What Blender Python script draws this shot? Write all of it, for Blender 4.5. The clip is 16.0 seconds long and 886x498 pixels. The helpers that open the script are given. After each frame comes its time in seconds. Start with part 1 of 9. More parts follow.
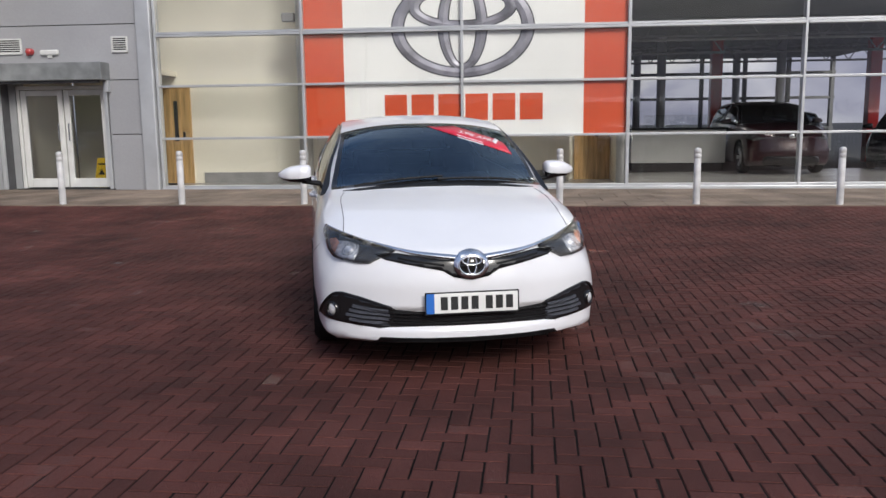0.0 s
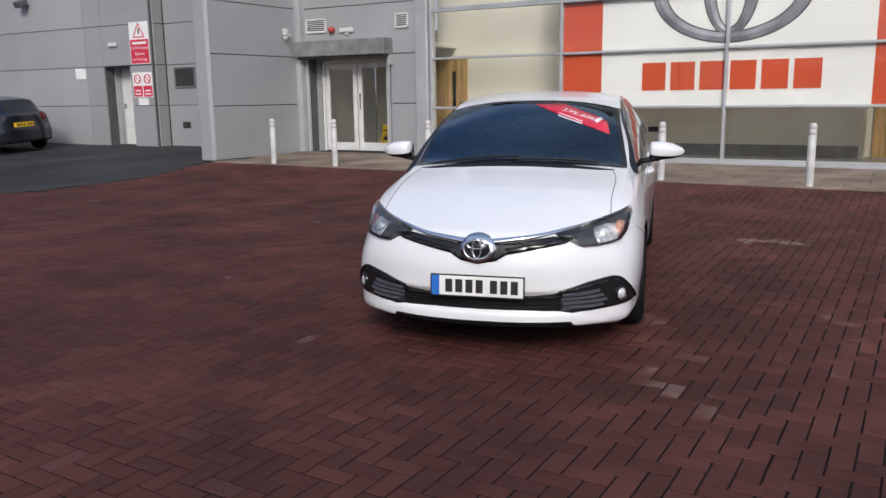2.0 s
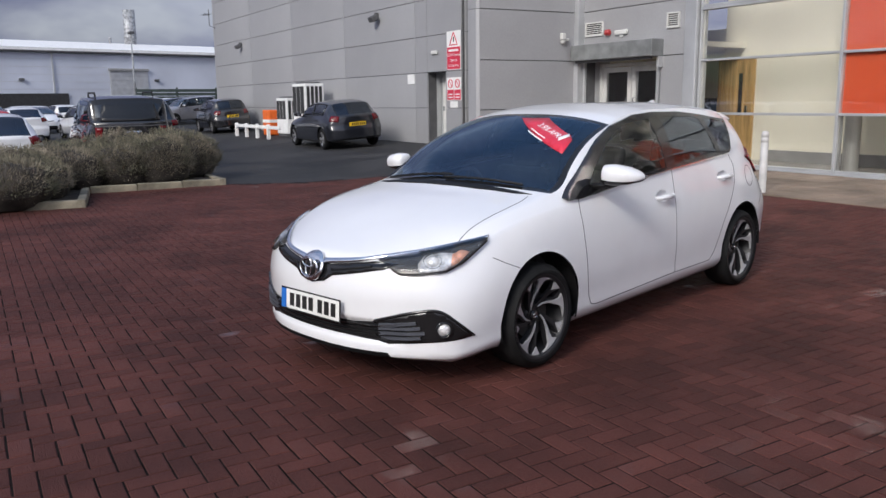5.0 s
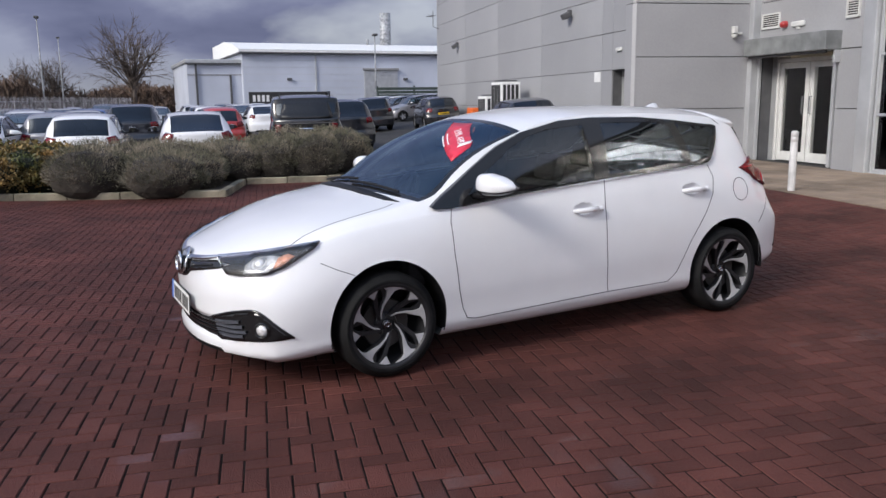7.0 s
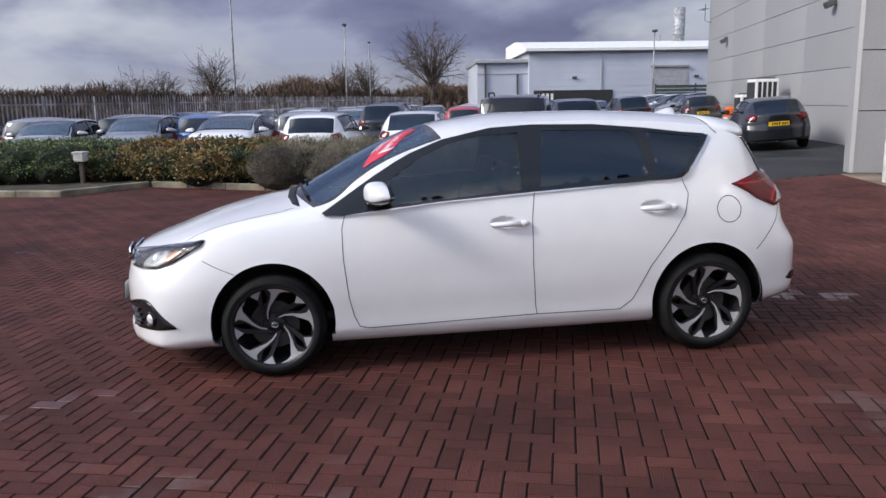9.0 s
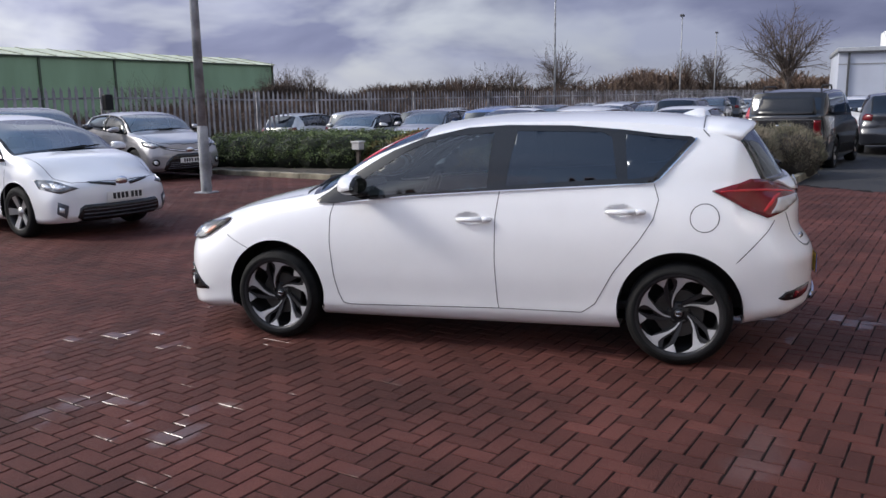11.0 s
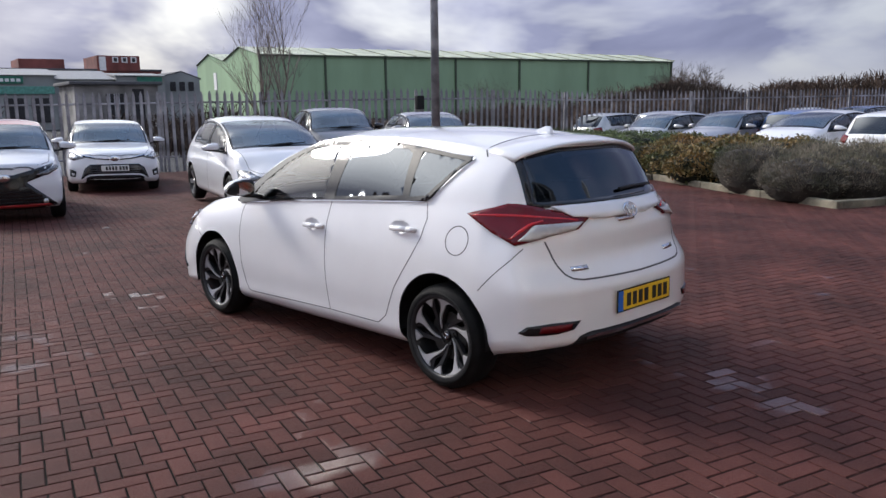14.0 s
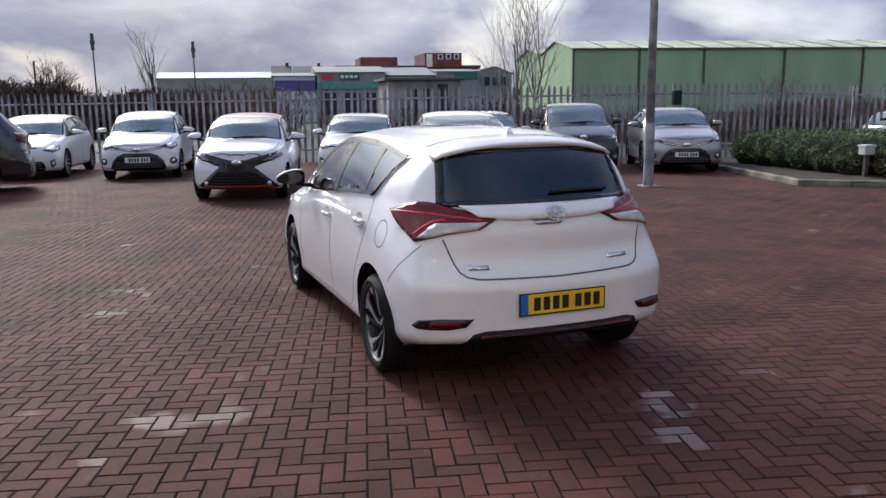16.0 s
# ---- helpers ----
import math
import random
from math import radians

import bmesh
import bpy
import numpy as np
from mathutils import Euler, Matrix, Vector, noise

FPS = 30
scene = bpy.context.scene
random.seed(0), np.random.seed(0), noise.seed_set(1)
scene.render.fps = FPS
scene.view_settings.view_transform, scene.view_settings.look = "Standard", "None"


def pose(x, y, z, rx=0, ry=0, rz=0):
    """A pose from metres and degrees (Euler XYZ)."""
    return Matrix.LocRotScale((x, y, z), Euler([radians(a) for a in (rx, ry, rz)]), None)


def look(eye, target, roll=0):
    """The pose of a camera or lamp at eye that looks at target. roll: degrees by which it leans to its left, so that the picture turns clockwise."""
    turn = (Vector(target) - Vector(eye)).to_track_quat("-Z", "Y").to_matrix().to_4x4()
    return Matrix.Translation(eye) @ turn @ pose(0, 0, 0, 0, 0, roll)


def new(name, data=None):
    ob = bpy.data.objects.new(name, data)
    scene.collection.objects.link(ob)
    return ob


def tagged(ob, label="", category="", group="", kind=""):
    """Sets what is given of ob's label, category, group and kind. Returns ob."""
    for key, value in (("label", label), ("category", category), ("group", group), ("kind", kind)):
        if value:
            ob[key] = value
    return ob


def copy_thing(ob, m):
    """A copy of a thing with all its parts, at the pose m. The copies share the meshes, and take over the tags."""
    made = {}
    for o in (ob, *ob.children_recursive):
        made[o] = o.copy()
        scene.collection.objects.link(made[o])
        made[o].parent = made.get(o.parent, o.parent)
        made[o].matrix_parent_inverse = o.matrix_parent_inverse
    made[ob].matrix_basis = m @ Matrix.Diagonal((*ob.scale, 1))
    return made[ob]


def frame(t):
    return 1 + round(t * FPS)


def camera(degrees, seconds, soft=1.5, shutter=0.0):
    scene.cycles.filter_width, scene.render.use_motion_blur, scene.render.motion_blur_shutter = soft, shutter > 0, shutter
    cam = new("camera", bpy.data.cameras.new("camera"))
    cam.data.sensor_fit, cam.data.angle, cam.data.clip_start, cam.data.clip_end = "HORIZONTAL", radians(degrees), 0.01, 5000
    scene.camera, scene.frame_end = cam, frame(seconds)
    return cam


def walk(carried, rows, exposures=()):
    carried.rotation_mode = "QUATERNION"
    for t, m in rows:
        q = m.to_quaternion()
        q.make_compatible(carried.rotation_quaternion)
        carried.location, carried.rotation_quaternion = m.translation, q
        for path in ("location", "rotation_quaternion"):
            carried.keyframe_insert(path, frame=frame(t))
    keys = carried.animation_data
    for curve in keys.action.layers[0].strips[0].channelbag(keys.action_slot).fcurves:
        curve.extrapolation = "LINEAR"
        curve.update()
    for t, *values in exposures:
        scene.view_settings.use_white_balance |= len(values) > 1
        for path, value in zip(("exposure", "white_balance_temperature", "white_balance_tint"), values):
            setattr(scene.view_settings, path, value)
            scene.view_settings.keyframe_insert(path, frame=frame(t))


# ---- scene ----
cam = camera(57.9, 16.0)
METRES, EYE, TILT, LEAN, TURN = 17.46, 1.376, 0.0, 0.0, 0.0
ROWS = [
    (0.0, 0.0, 0.0, 0.0, -0.1, -8.65, 0.67),
    (0.5, 0.0241, -0.0016, 0.0005, 3.97, -10.03, 0.73),
    (1.0, 0.0482, 0.0033, 0.0008, 8.5, -10.37, 0.7),
    (1.5, 0.0729, 0.0092, 0.003, 15.92, -10.43, 0.74),
    (2.0, 0.1029, 0.0211, 0.004, 24.53, -10.79, 0.74),
    (2.5, 0.1235, 0.036, 0.0052, 27.81, -10.68, 0.63),
    (3.0, 0.1471, 0.0516, 0.0049, 31.08, -10.03, 0.55),
    (3.5, 0.1693, 0.0718, 0.005, 35.16, -10.2, 0.53),
    (4.0, 0.1906, 0.0906, 0.0049, 41.55, -10.09, 0.53),
    (4.5, 0.2118, 0.1123, 0.006, 47.8, -10.25, 0.6),
    (7.0, 0.2892, 0.2489, 0.0087, 70.94, -10.47, 0.69),
    (7.5, 0.2957, 0.2809, 0.0092, 76.36, -10.36, 0.72),
    (8.0, 0.3002, 0.3146, 0.01, 80.79, -10.45, 0.7),
    (8.5, 0.3016, 0.3469, 0.0098, 86.13, -10.42, 0.74),
    (11.0, 0.289, 0.5076, 0.0108, 116.83, -10.48, 0.81),
    (11.5, 0.2742, 0.5381, 0.0121, 122.29, -10.61, 0.84),
    (12.0, 0.2575, 0.5654, 0.0127, 127.15, -10.48, 0.86),
    (12.5, 0.2371, 0.5942, 0.0134, 132.14, -10.5, 0.92),
    (13.0, 0.2136, 0.6194, 0.0137, 136.78, -10.45, 0.75),
    (13.5, 0.1931, 0.6453, 0.0145, 141.73, -10.31, 0.7),
    (14.0, 0.1674, 0.669, 0.0152, 145.42, -10.35, 0.73),
    (14.5, 0.1457, 0.6918, 0.0158, 148.75, -10.13, 0.6),
    (15.0, 0.1195, 0.7094, 0.0163, 154.11, -10.36, 0.65),
    (15.5, 0.0902, 0.7214, 0.0161, 161.02, -10.33, 0.67),
    (16.0, 0.0575, 0.73, 0.0161, 168.06, -10.52, 0.68),
]
EXPOSURES = [(0.0, -0.17), (4.0, -0.11), (8.0, 0.14), (12.0, 0.19), (16.0, 0.20)]
walk(cam, [(t, pose(0, 0, EYE, TILT, LEAN, TURN) @ pose(METRES * x, METRES * y, METRES * z, 90 + pitch, roll, yaw)) for t, x, y, z, yaw, pitch, roll in ROWS], EXPOSURES)

# ---- world, sun ----
SUN_AZ, SUN_EL = radians(293), radians(33)   # compass angle of the sun from +x, height
world = bpy.data.worlds.new("world")
scene.world = world
world.use_nodes = True
wn, wl = world.node_tree.nodes, world.node_tree.links
wn.clear()


def wnode(kind, **kw):
    n = wn.new(kind)
    for k, v in kw.items():
        n.inputs[k].default_value = v
    return n


tc = wn.new("ShaderNodeTexCoord")
sep = wn.new("ShaderNodeSeparateXYZ")
wl.new(tc.outputs["Generated"], sep.inputs[0])
lift = wn.new("ShaderNodeMath"); lift.operation = "MAXIMUM"; lift.inputs[1].default_value = 0.0
wl.new(sep.outputs[2], lift.inputs[0])
add = wn.new("ShaderNodeMath"); add.operation = "ADD"; add.inputs[1].default_value = 0.42
wl.new(lift.outputs[0], add.inputs[0])
flat = wn.new("ShaderNodeVectorMath"); flat.operation = "DIVIDE"
comb = wn.new("ShaderNodeCombineXYZ")
for i in range(3):
    wl.new(add.outputs[0], comb.inputs[i])
wl.new(tc.outputs["Generated"], flat.inputs[0])
wl.new(comb.outputs[0], flat.inputs[1])
big = wnode("ShaderNodeTexNoise", Scale=1.5, Detail=5.0, Roughness=0.5, Distortion=0.25)
wl.new(flat.outputs[0], big.inputs["Vector"])
cover = wn.new("ShaderNodeValToRGB")
cover.color_ramp.elements[0].position, cover.color_ramp.elements[1].position = 0.35, 0.48
wl.new(big.outputs[0], cover.inputs[0])
fine = wnode("ShaderNodeTexNoise", Scale=2.1, Detail=6.0, Roughness=0.47, Distortion=0.35)
wl.new(flat.outputs[0], fine.inputs["Vector"])
tone = wn.new("ShaderNodeValToRGB")
e = tone.color_ramp.elements
e[0].position, e[0].color = 0.35, (0.21, 0.225, 0.345, 1)
e[1].position, e[1].color = 0.65, (0.62, 0.635, 0.75, 1)
m = tone.color_ramp.elements.new(0.5); m.color = (0.345, 0.36, 0.50, 1)
wl.new(fine.outputs[0], tone.inputs[0])
sky = wn.new("ShaderNodeTexSky"); sky.sky_type = "NISHITA"; sky.sun_disc = False
sky.sun_elevation, sky.sun_rotation = SUN_EL, math.pi / 2 - SUN_AZ
skyk = wn.new("ShaderNodeVectorMath"); skyk.operation = "SCALE"; skyk.inputs["Scale"].default_value = 0.13
wl.new(sky.outputs[0], skyk.inputs[0])
gap = wn.new("ShaderNodeMix"); gap.data_type = "RGBA"; 
gapk = wn.new("ShaderNodeMapRange")
for i, v in ((1, 0.12), (2, 0.55), (3, 0.85), (4, 0.0)):
    gapk.inputs[i].default_value = v
wl.new(lift.outputs[0], gapk.inputs[0]); wl.new(gapk.outputs[0], gap.inputs[0])
wl.new(skyk.outputs[0], gap.inputs[6]); gap.inputs[7].default_value = (0.85, 0.84, 0.85, 1)
mix = wn.new("ShaderNodeMix"); mix.data_type = "RGBA"
thin = wn.new("ShaderNodeMapRange")      # the cloud breaks up overhead
for i, v in ((1, 0.35), (2, 0.8), (3, 1.0), (4, 0.2)):
    thin.inputs[i].default_value = v
wl.new(lift.outputs[0], thin.inputs[0])
low = wn.new("ShaderNodeMapRange")       # and opens along the horizon
for i, v in ((1, 0.01), (2, 0.06), (3, 0.15), (4, 1.0)):
    low.inputs[i].default_value = v
wl.new(lift.outputs[0], low.inputs[0])
lowk = wn.new("ShaderNodeMath"); lowk.operation = "MULTIPLY"
side = wn.new("ShaderNodeMapRange")      # only in the west
for i, v in ((1, -0.92), (2, -0.6), (3, 0.0), (4, 1.0)):
    side.inputs[i].default_value = v
wl.new(sep.outputs[0], side.inputs[0])
lows = wn.new("ShaderNodeMath"); lows.operation = "MAXIMUM"
wl.new(low.outputs[0], lows.inputs[0]); wl.new(side.outputs[0], lows.inputs[1])
wl.new(thin.outputs[0], lowk.inputs[0]); wl.new(lows.outputs[0], lowk.inputs[1])
cov = wn.new("ShaderNodeMath"); cov.operation = "MULTIPLY"
wl.new(cover.outputs[0], cov.inputs[0]); wl.new(lowk.outputs[0], cov.inputs[1])
wl.new(cov.outputs[0], mix.inputs[0]); wl.new(gap.outputs[2], mix.inputs[6]); wl.new(tone.outputs[0], mix.inputs[7])
# an overcast sky grows brighter towards the zenith; cloud is heavier to the west
grow = wn.new("ShaderNodeMapRange")
for i, v in ((1, 0.0), (2, 1.0), (3, 0.78), (4, 1.85)):
    grow.inputs[i].default_value = v
wl.new(lift.outputs[0], grow.inputs[0])
half = wn.new("ShaderNodeMapRange")
for i, v in ((1, -1.0), (2, 1.0), (3, 0.0), (4, 1.0)):
    half.inputs[i].default_value = v
wl.new(sep.outputs[0], half.inputs[0])
ramp = wn.new("ShaderNodeValToRGB")
e = ramp.color_ramp.elements
e[0].position, e[0].color = 0.0, (0.31, 0.31, 0.31, 1)
e[1].position, e[1].color = 1.0, (0.82, 0.82, 0.82, 1)
for at, v in ((0.2, 0.56), (0.4, 0.66), (0.56, 0.52), (0.7, 0.74)):
    k = ramp.color_ramp.elements.new(at); k.color = (v, v, v, 1)
wl.new(half.outputs[0], ramp.inputs[0])
west = wn.new("ShaderNodeMath"); west.operation = "MULTIPLY"; west.inputs[1].default_value = 2.0
wl.new(ramp.outputs[0], west.inputs[0])
both_k = wn.new("ShaderNodeMath"); both_k.operation = "MULTIPLY"
wl.new(grow.outputs[0], both_k.inputs[0]); wl.new(west.outputs[0], both_k.inputs[1])
bg = wnode("ShaderNodeBackground", Strength=1.0)
hue = wn.new("ShaderNodeMapRange")        # blue-violet cloud in the west, greyer in the south
for i, v in ((1, -0.95), (2, -0.1), (3, 0.0), (4, 1.0)):
    hue.inputs[i].default_value = v
wl.new(sep.outputs[0], hue.inputs[0])
tint = wn.new("ShaderNodeMix"); tint.data_type = "RGBA"
tint.inputs[6].default_value, tint.inputs[7].default_value = (0.92, 0.975, 1.11, 1), (1.05, 1.02, 0.94, 1)
wl.new(hue.outputs[0], tint.inputs[0])
dyed = wn.new("ShaderNodeMix"); dyed.data_type = "RGBA"; dyed.blend_type = "MULTIPLY"; dyed.inputs[0].default_value = 1.0
wl.new(mix.outputs[2], dyed.inputs[6]); wl.new(tint.outputs[2], dyed.inputs[7])
# thin cloud glows round the hidden sun
near = wn.new("ShaderNodeVectorMath"); near.operation = "DOT_PRODUCT"
near.inputs[1].default_value = (math.cos(SUN_AZ) * math.cos(SUN_EL), math.sin(SUN_AZ) * math.cos(SUN_EL), math.sin(SUN_EL))
wl.new(tc.outputs["Generated"], near.inputs[0])
glow = wn.new("ShaderNodeMapRange")
for i, v in ((1, 0.90), (2, 1.0), (3, 0.0), (4, 1.0)):
    glow.inputs[i].default_value = v
wl.new(near.outputs["Value"], glow.inputs[0])
lit = wn.new("ShaderNodeMix"); lit.data_type = "RGBA"; lit.blend_type = "ADD"
wl.new(glow.outputs[0], lit.inputs[0]); wl.new(dyed.outputs[2], lit.inputs[6]); lit.inputs[7].default_value = (1.9, 1.85, 1.72, 1)
wl.new(lit.outputs[2], bg.inputs[0])
wl.new(both_k.outputs[0], bg.inputs[1])
wo = wn.new("ShaderNodeOutputWorld")
wl.new(bg.outputs[0], wo.inputs[0])

sun = new("sun", bpy.data.lights.new("sun", "SUN"))
sun.data.energy, sun.data.angle, sun.data.color = 2.2, radians(14), (1.0, 0.955, 0.91)
sun.matrix_world = look((0, 0, 0), (-math.cos(SUN_AZ) * math.cos(SUN_EL), -math.sin(SUN_AZ) * math.cos(SUN_EL), -math.sin(SUN_EL)))

# ---- materials ----
# where rain water lies on the paving: x, y and the two radii
PUDDLES = [(1.42, 4.4, 0.7, 0.5), (2.4, 5.2, 0.6, 0.35), (2.36, 6.0, 0.6, 0.35), (-0.85, 9.0, 0.7, 0.6), (1.4, 8.5, 0.9, 0.45), (-0.9, 8.4, 0.4, 0.3)]


def mat(name, col, rough=0.5, metal=0.0, var=0.12, scale=4.0, bump=0.0, bscale=80.0, coat=0.0, spec=0.5, emit=0.0, fine=0.0, rvar=0.0, stretch=None, tint=None, piece=0.0, world_co=False, wet=0.0):
    """A surface with broad stains (var, scale), fine grain (fine, bscale) and relief (bump). piece: brightness spread from piece to piece."""
    m = bpy.data.materials.new(name)
    m.use_nodes = True
    n, l = m.node_tree.nodes, m.node_tree.links
    b = n["Principled BSDF"]
    b.inputs["Roughness"].default_value, b.inputs["Metallic"].default_value = rough, metal
    b.inputs["Coat Weight"].default_value, b.inputs["Coat Roughness"].default_value = coat, 0.03
    b.inputs["Specular IOR Level"].default_value = spec
    c = (*col, 1)
    b.inputs["Base Color"].default_value = c
    co = n.new("ShaderNodeTexCoord")
    src = co.outputs["Object"]
    if world_co:
        src = n.new("ShaderNodeNewGeometry").outputs["Position"]
    if stretch:
        mp = n.new("ShaderNodeMapping")
        mp.inputs["Scale"].default_value = stretch
        l.new(src, mp.inputs[0])
        src = mp.outputs[0]
    out = None
    if var:
        t = n.new("ShaderNodeTexNoise")
        t.inputs["Scale"].default_value, t.inputs["Detail"].default_value = scale, 6
        l.new(src, t.inputs["Vector"])
        r = n.new("ShaderNodeValToRGB")
        lo = tint if tint else tuple(max(0.0, x * (1 - 2 * var)) for x in col)
        r.color_ramp.elements[0].position, r.color_ramp.elements[1].position = 0.35, 0.68
        r.color_ramp.elements[0].color = (*lo, 1)
        r.color_ramp.elements[1].color = (*[min(1.0, x * (1 + var)) for x in col], 1)
        l.new(t.outputs[0], r.inputs[0])
        out = r.outputs[0]
        if rvar:
            mr = n.new("ShaderNodeMapRange")
            mr.inputs[1].default_value, mr.inputs[2].default_value = 0.35, 0.65
            mr.inputs[3].default_value, mr.inputs[4].default_value = rough - rvar, rough + rvar
            l.new(t.outputs[0], mr.inputs[0])
            l.new(mr.outputs[0], b.inputs["Roughness"])
    if fine or bump:
        g = n.new("ShaderNodeTexNoise")
        g.inputs["Scale"].default_value, g.inputs["Detail"].default_value = bscale, 4
        l.new(src, g.inputs["Vector"])
        if fine:
            x = n.new("ShaderNodeMix"); x.data_type = "RGBA"; x.blend_type = "OVERLAY"
            x.inputs[0].default_value = fine
            if out:
                l.new(out, x.inputs[6])
            else:
                x.inputs[6].default_value = c
            l.new(g.outputs[0], x.inputs[7])
            out = x.outputs[2]
        if bump:
            bn = n.new("ShaderNodeBump")
            bn.inputs["Strength"].default_value, bn.inputs["Distance"].default_value = bump, 0.02
            l.new(g.outputs[0], bn.inputs["Height"])
            l.new(bn.outputs[0], b.inputs["Normal"])
    if piece:
        oi = n.new("ShaderNodeObjectInfo")
        ge = n.new("ShaderNodeNewGeometry")
        sm = n.new("ShaderNodeMath"); sm.operation = "ADD"
        l.new(oi.outputs["Random"], sm.inputs[0]); l.new(ge.outputs["Random Per Island"], sm.inputs[1])
        fr = n.new("ShaderNodeMath"); fr.operation = "FRACT"
        l.new(sm.outputs[0], fr.inputs[0])
        mr = n.new("ShaderNodeMapRange")
        mr.inputs[3].default_value, mr.inputs[4].default_value = 1 - piece, 1 + piece
        l.new(fr.outputs[0], mr.inputs[0])
        hv = n.new("ShaderNodeHueSaturation")
        l.new(mr.outputs[0], hv.inputs["Value"])
        if out:
            l.new(out, hv.inputs["Color"])
        else:
            hv.inputs["Color"].default_value = c
        out = hv.outputs[0]
    if out:
        l.new(out, b.inputs["Base Color"])
    if wet:
        # pale grit specks, and rain water left as a smooth film where the blocks have sunk
        sp = n.new("ShaderNodeTexVoronoi")
        sp.inputs["Scale"].default_value = 70
        l.new(src, sp.inputs["Vector"])
        sr = n.new("ShaderNodeMapRange")
        for i, v in ((1, 0.10), (2, 0.04), (3, 0.0), (4, 0.55)):
            sr.inputs[i].default_value = v
        l.new(sp.outputs["Distance"], sr.inputs[0])
        sg = n.new("ShaderNodeMath"); sg.operation = "GREATER_THAN"; sg.inputs[1].default_value = 0.86
        sc = n.new("ShaderNodeSeparateColor")
        l.new(sp.outputs["Color"], sc.inputs[0]); l.new(sc.outputs[0], sg.inputs[0])
        sm = n.new("ShaderNodeMath"); sm.operation = "MULTIPLY"
        l.new(sr.outputs[0], sm.inputs[0]); l.new(sg.outputs[0], sm.inputs[1])
        grit = n.new("ShaderNodeMix"); grit.data_type = "RGBA"
        grit.inputs[7].default_value = (0.22, 0.19, 0.16, 1)
        l.new(sm.outputs[0], grit.inputs[0]); l.new(out, grit.inputs[6]); l.new(grit.outputs[2], b.inputs["Base Color"])
        total = None
        for (px, py, rx, ry) in PUDDLES:
            mp = n.new("ShaderNodeVectorMath"); mp.operation = "SUBTRACT"; mp.inputs[1].default_value = (px, py, 0)
            l.new(src, mp.inputs[0])
            ms = n.new("ShaderNodeVectorMath"); ms.operation = "MULTIPLY"; ms.inputs[1].default_value = (1 / rx, 1 / ry, 0)
            l.new(mp.outputs[0], ms.inputs[0])
            ln = n.new("ShaderNodeVectorMath"); ln.operation = "LENGTH"
            l.new(ms.outputs[0], ln.inputs[0])
            k = n.new("ShaderNodeMapRange")
            for i, v in ((1, 1.0), (2, 0.0), (3, 0.0), (4, 0.24)):
                k.inputs[i].default_value = v
            l.new(ln.outputs["Value"], k.inputs[0])
            if total is None:
                total = k.outputs[0]
            else:
                ad = n.new("ShaderNodeMath"); ad.operation = "MAXIMUM"
                l.new(total, ad.inputs[0]); l.new(k.outputs[0], ad.inputs[1])
                total = ad.outputs[0]
        t = n.new("ShaderNodeTexNoise")
        t.inputs["Scale"].default_value, t.inputs["Detail"].default_value, t.inputs["Roughness"].default_value = 2.6, 4, 0.6
        l.new(src, t.inputs["Vector"])
        ad = n.new("ShaderNodeMath"); ad.operation = "ADD"
        l.new(total, ad.inputs[0]); l.new(t.outputs[0], ad.inputs[1])
        each = n.new("ShaderNodeMath"); each.operation = "MULTIPLY_ADD"      # some blocks hold more water than others
        each.inputs[1].default_value, each.inputs[2].default_value = 0.22, -0.11
        l.new(fr.outputs[0], each.inputs[0])
        su = n.new("ShaderNodeMath"); su.operation = "ADD"
        l.new(ad.outputs[0], su.inputs[0]); l.new(each.outputs[0], su.inputs[1])
        ad = su
        mr = n.new("ShaderNodeMapRange")
        for i, v in ((1, 0.68), (2, 0.79), (3, 0.0), (4, 0.7)):
            mr.inputs[i].default_value = v
        l.new(ad.outputs[0], mr.inputs[0])
        l.new(mr.outputs[0], b.inputs["Coat Weight"])
        b.inputs["Coat Roughness"].default_value = wet
        b.inputs["Coat IOR"].default_value = 1.42
    if emit:
        b.inputs["Emission Color"].default_value = c
        b.inputs["Emission Strength"].default_value = emit
    return m


def glass(name, tint, ior=1.5, rough=0.0, sheen=(1, 1, 1)):
    """A thin pane: tinted see-through with a mirror gloss that grows at grazing angles."""
    m = bpy.data.materials.new(name)
    m.use_nodes = True
    n, l = m.node_tree.nodes, m.node_tree.links
    n.remove(n["Principled BSDF"])
    t, g, f, x = (n.new("ShaderNode" + k) for k in ("BsdfTransparent", "BsdfGlossy", "Fresnel", "MixShader"))
    t.inputs[0].default_value = (*tint, 1)
    g.inputs["Roughness"].default_value = rough
    g.inputs[0].default_value = (*sheen, 1)
    f.inputs["IOR"].default_value = ior
    l.new(f.outputs[0], x.inputs[0]); l.new(t.outputs[0], x.inputs[1]); l.new(g.outputs[0], x.inputs[2])
    l.new(x.outputs[0], n["Material Output"].inputs[0])
    return m


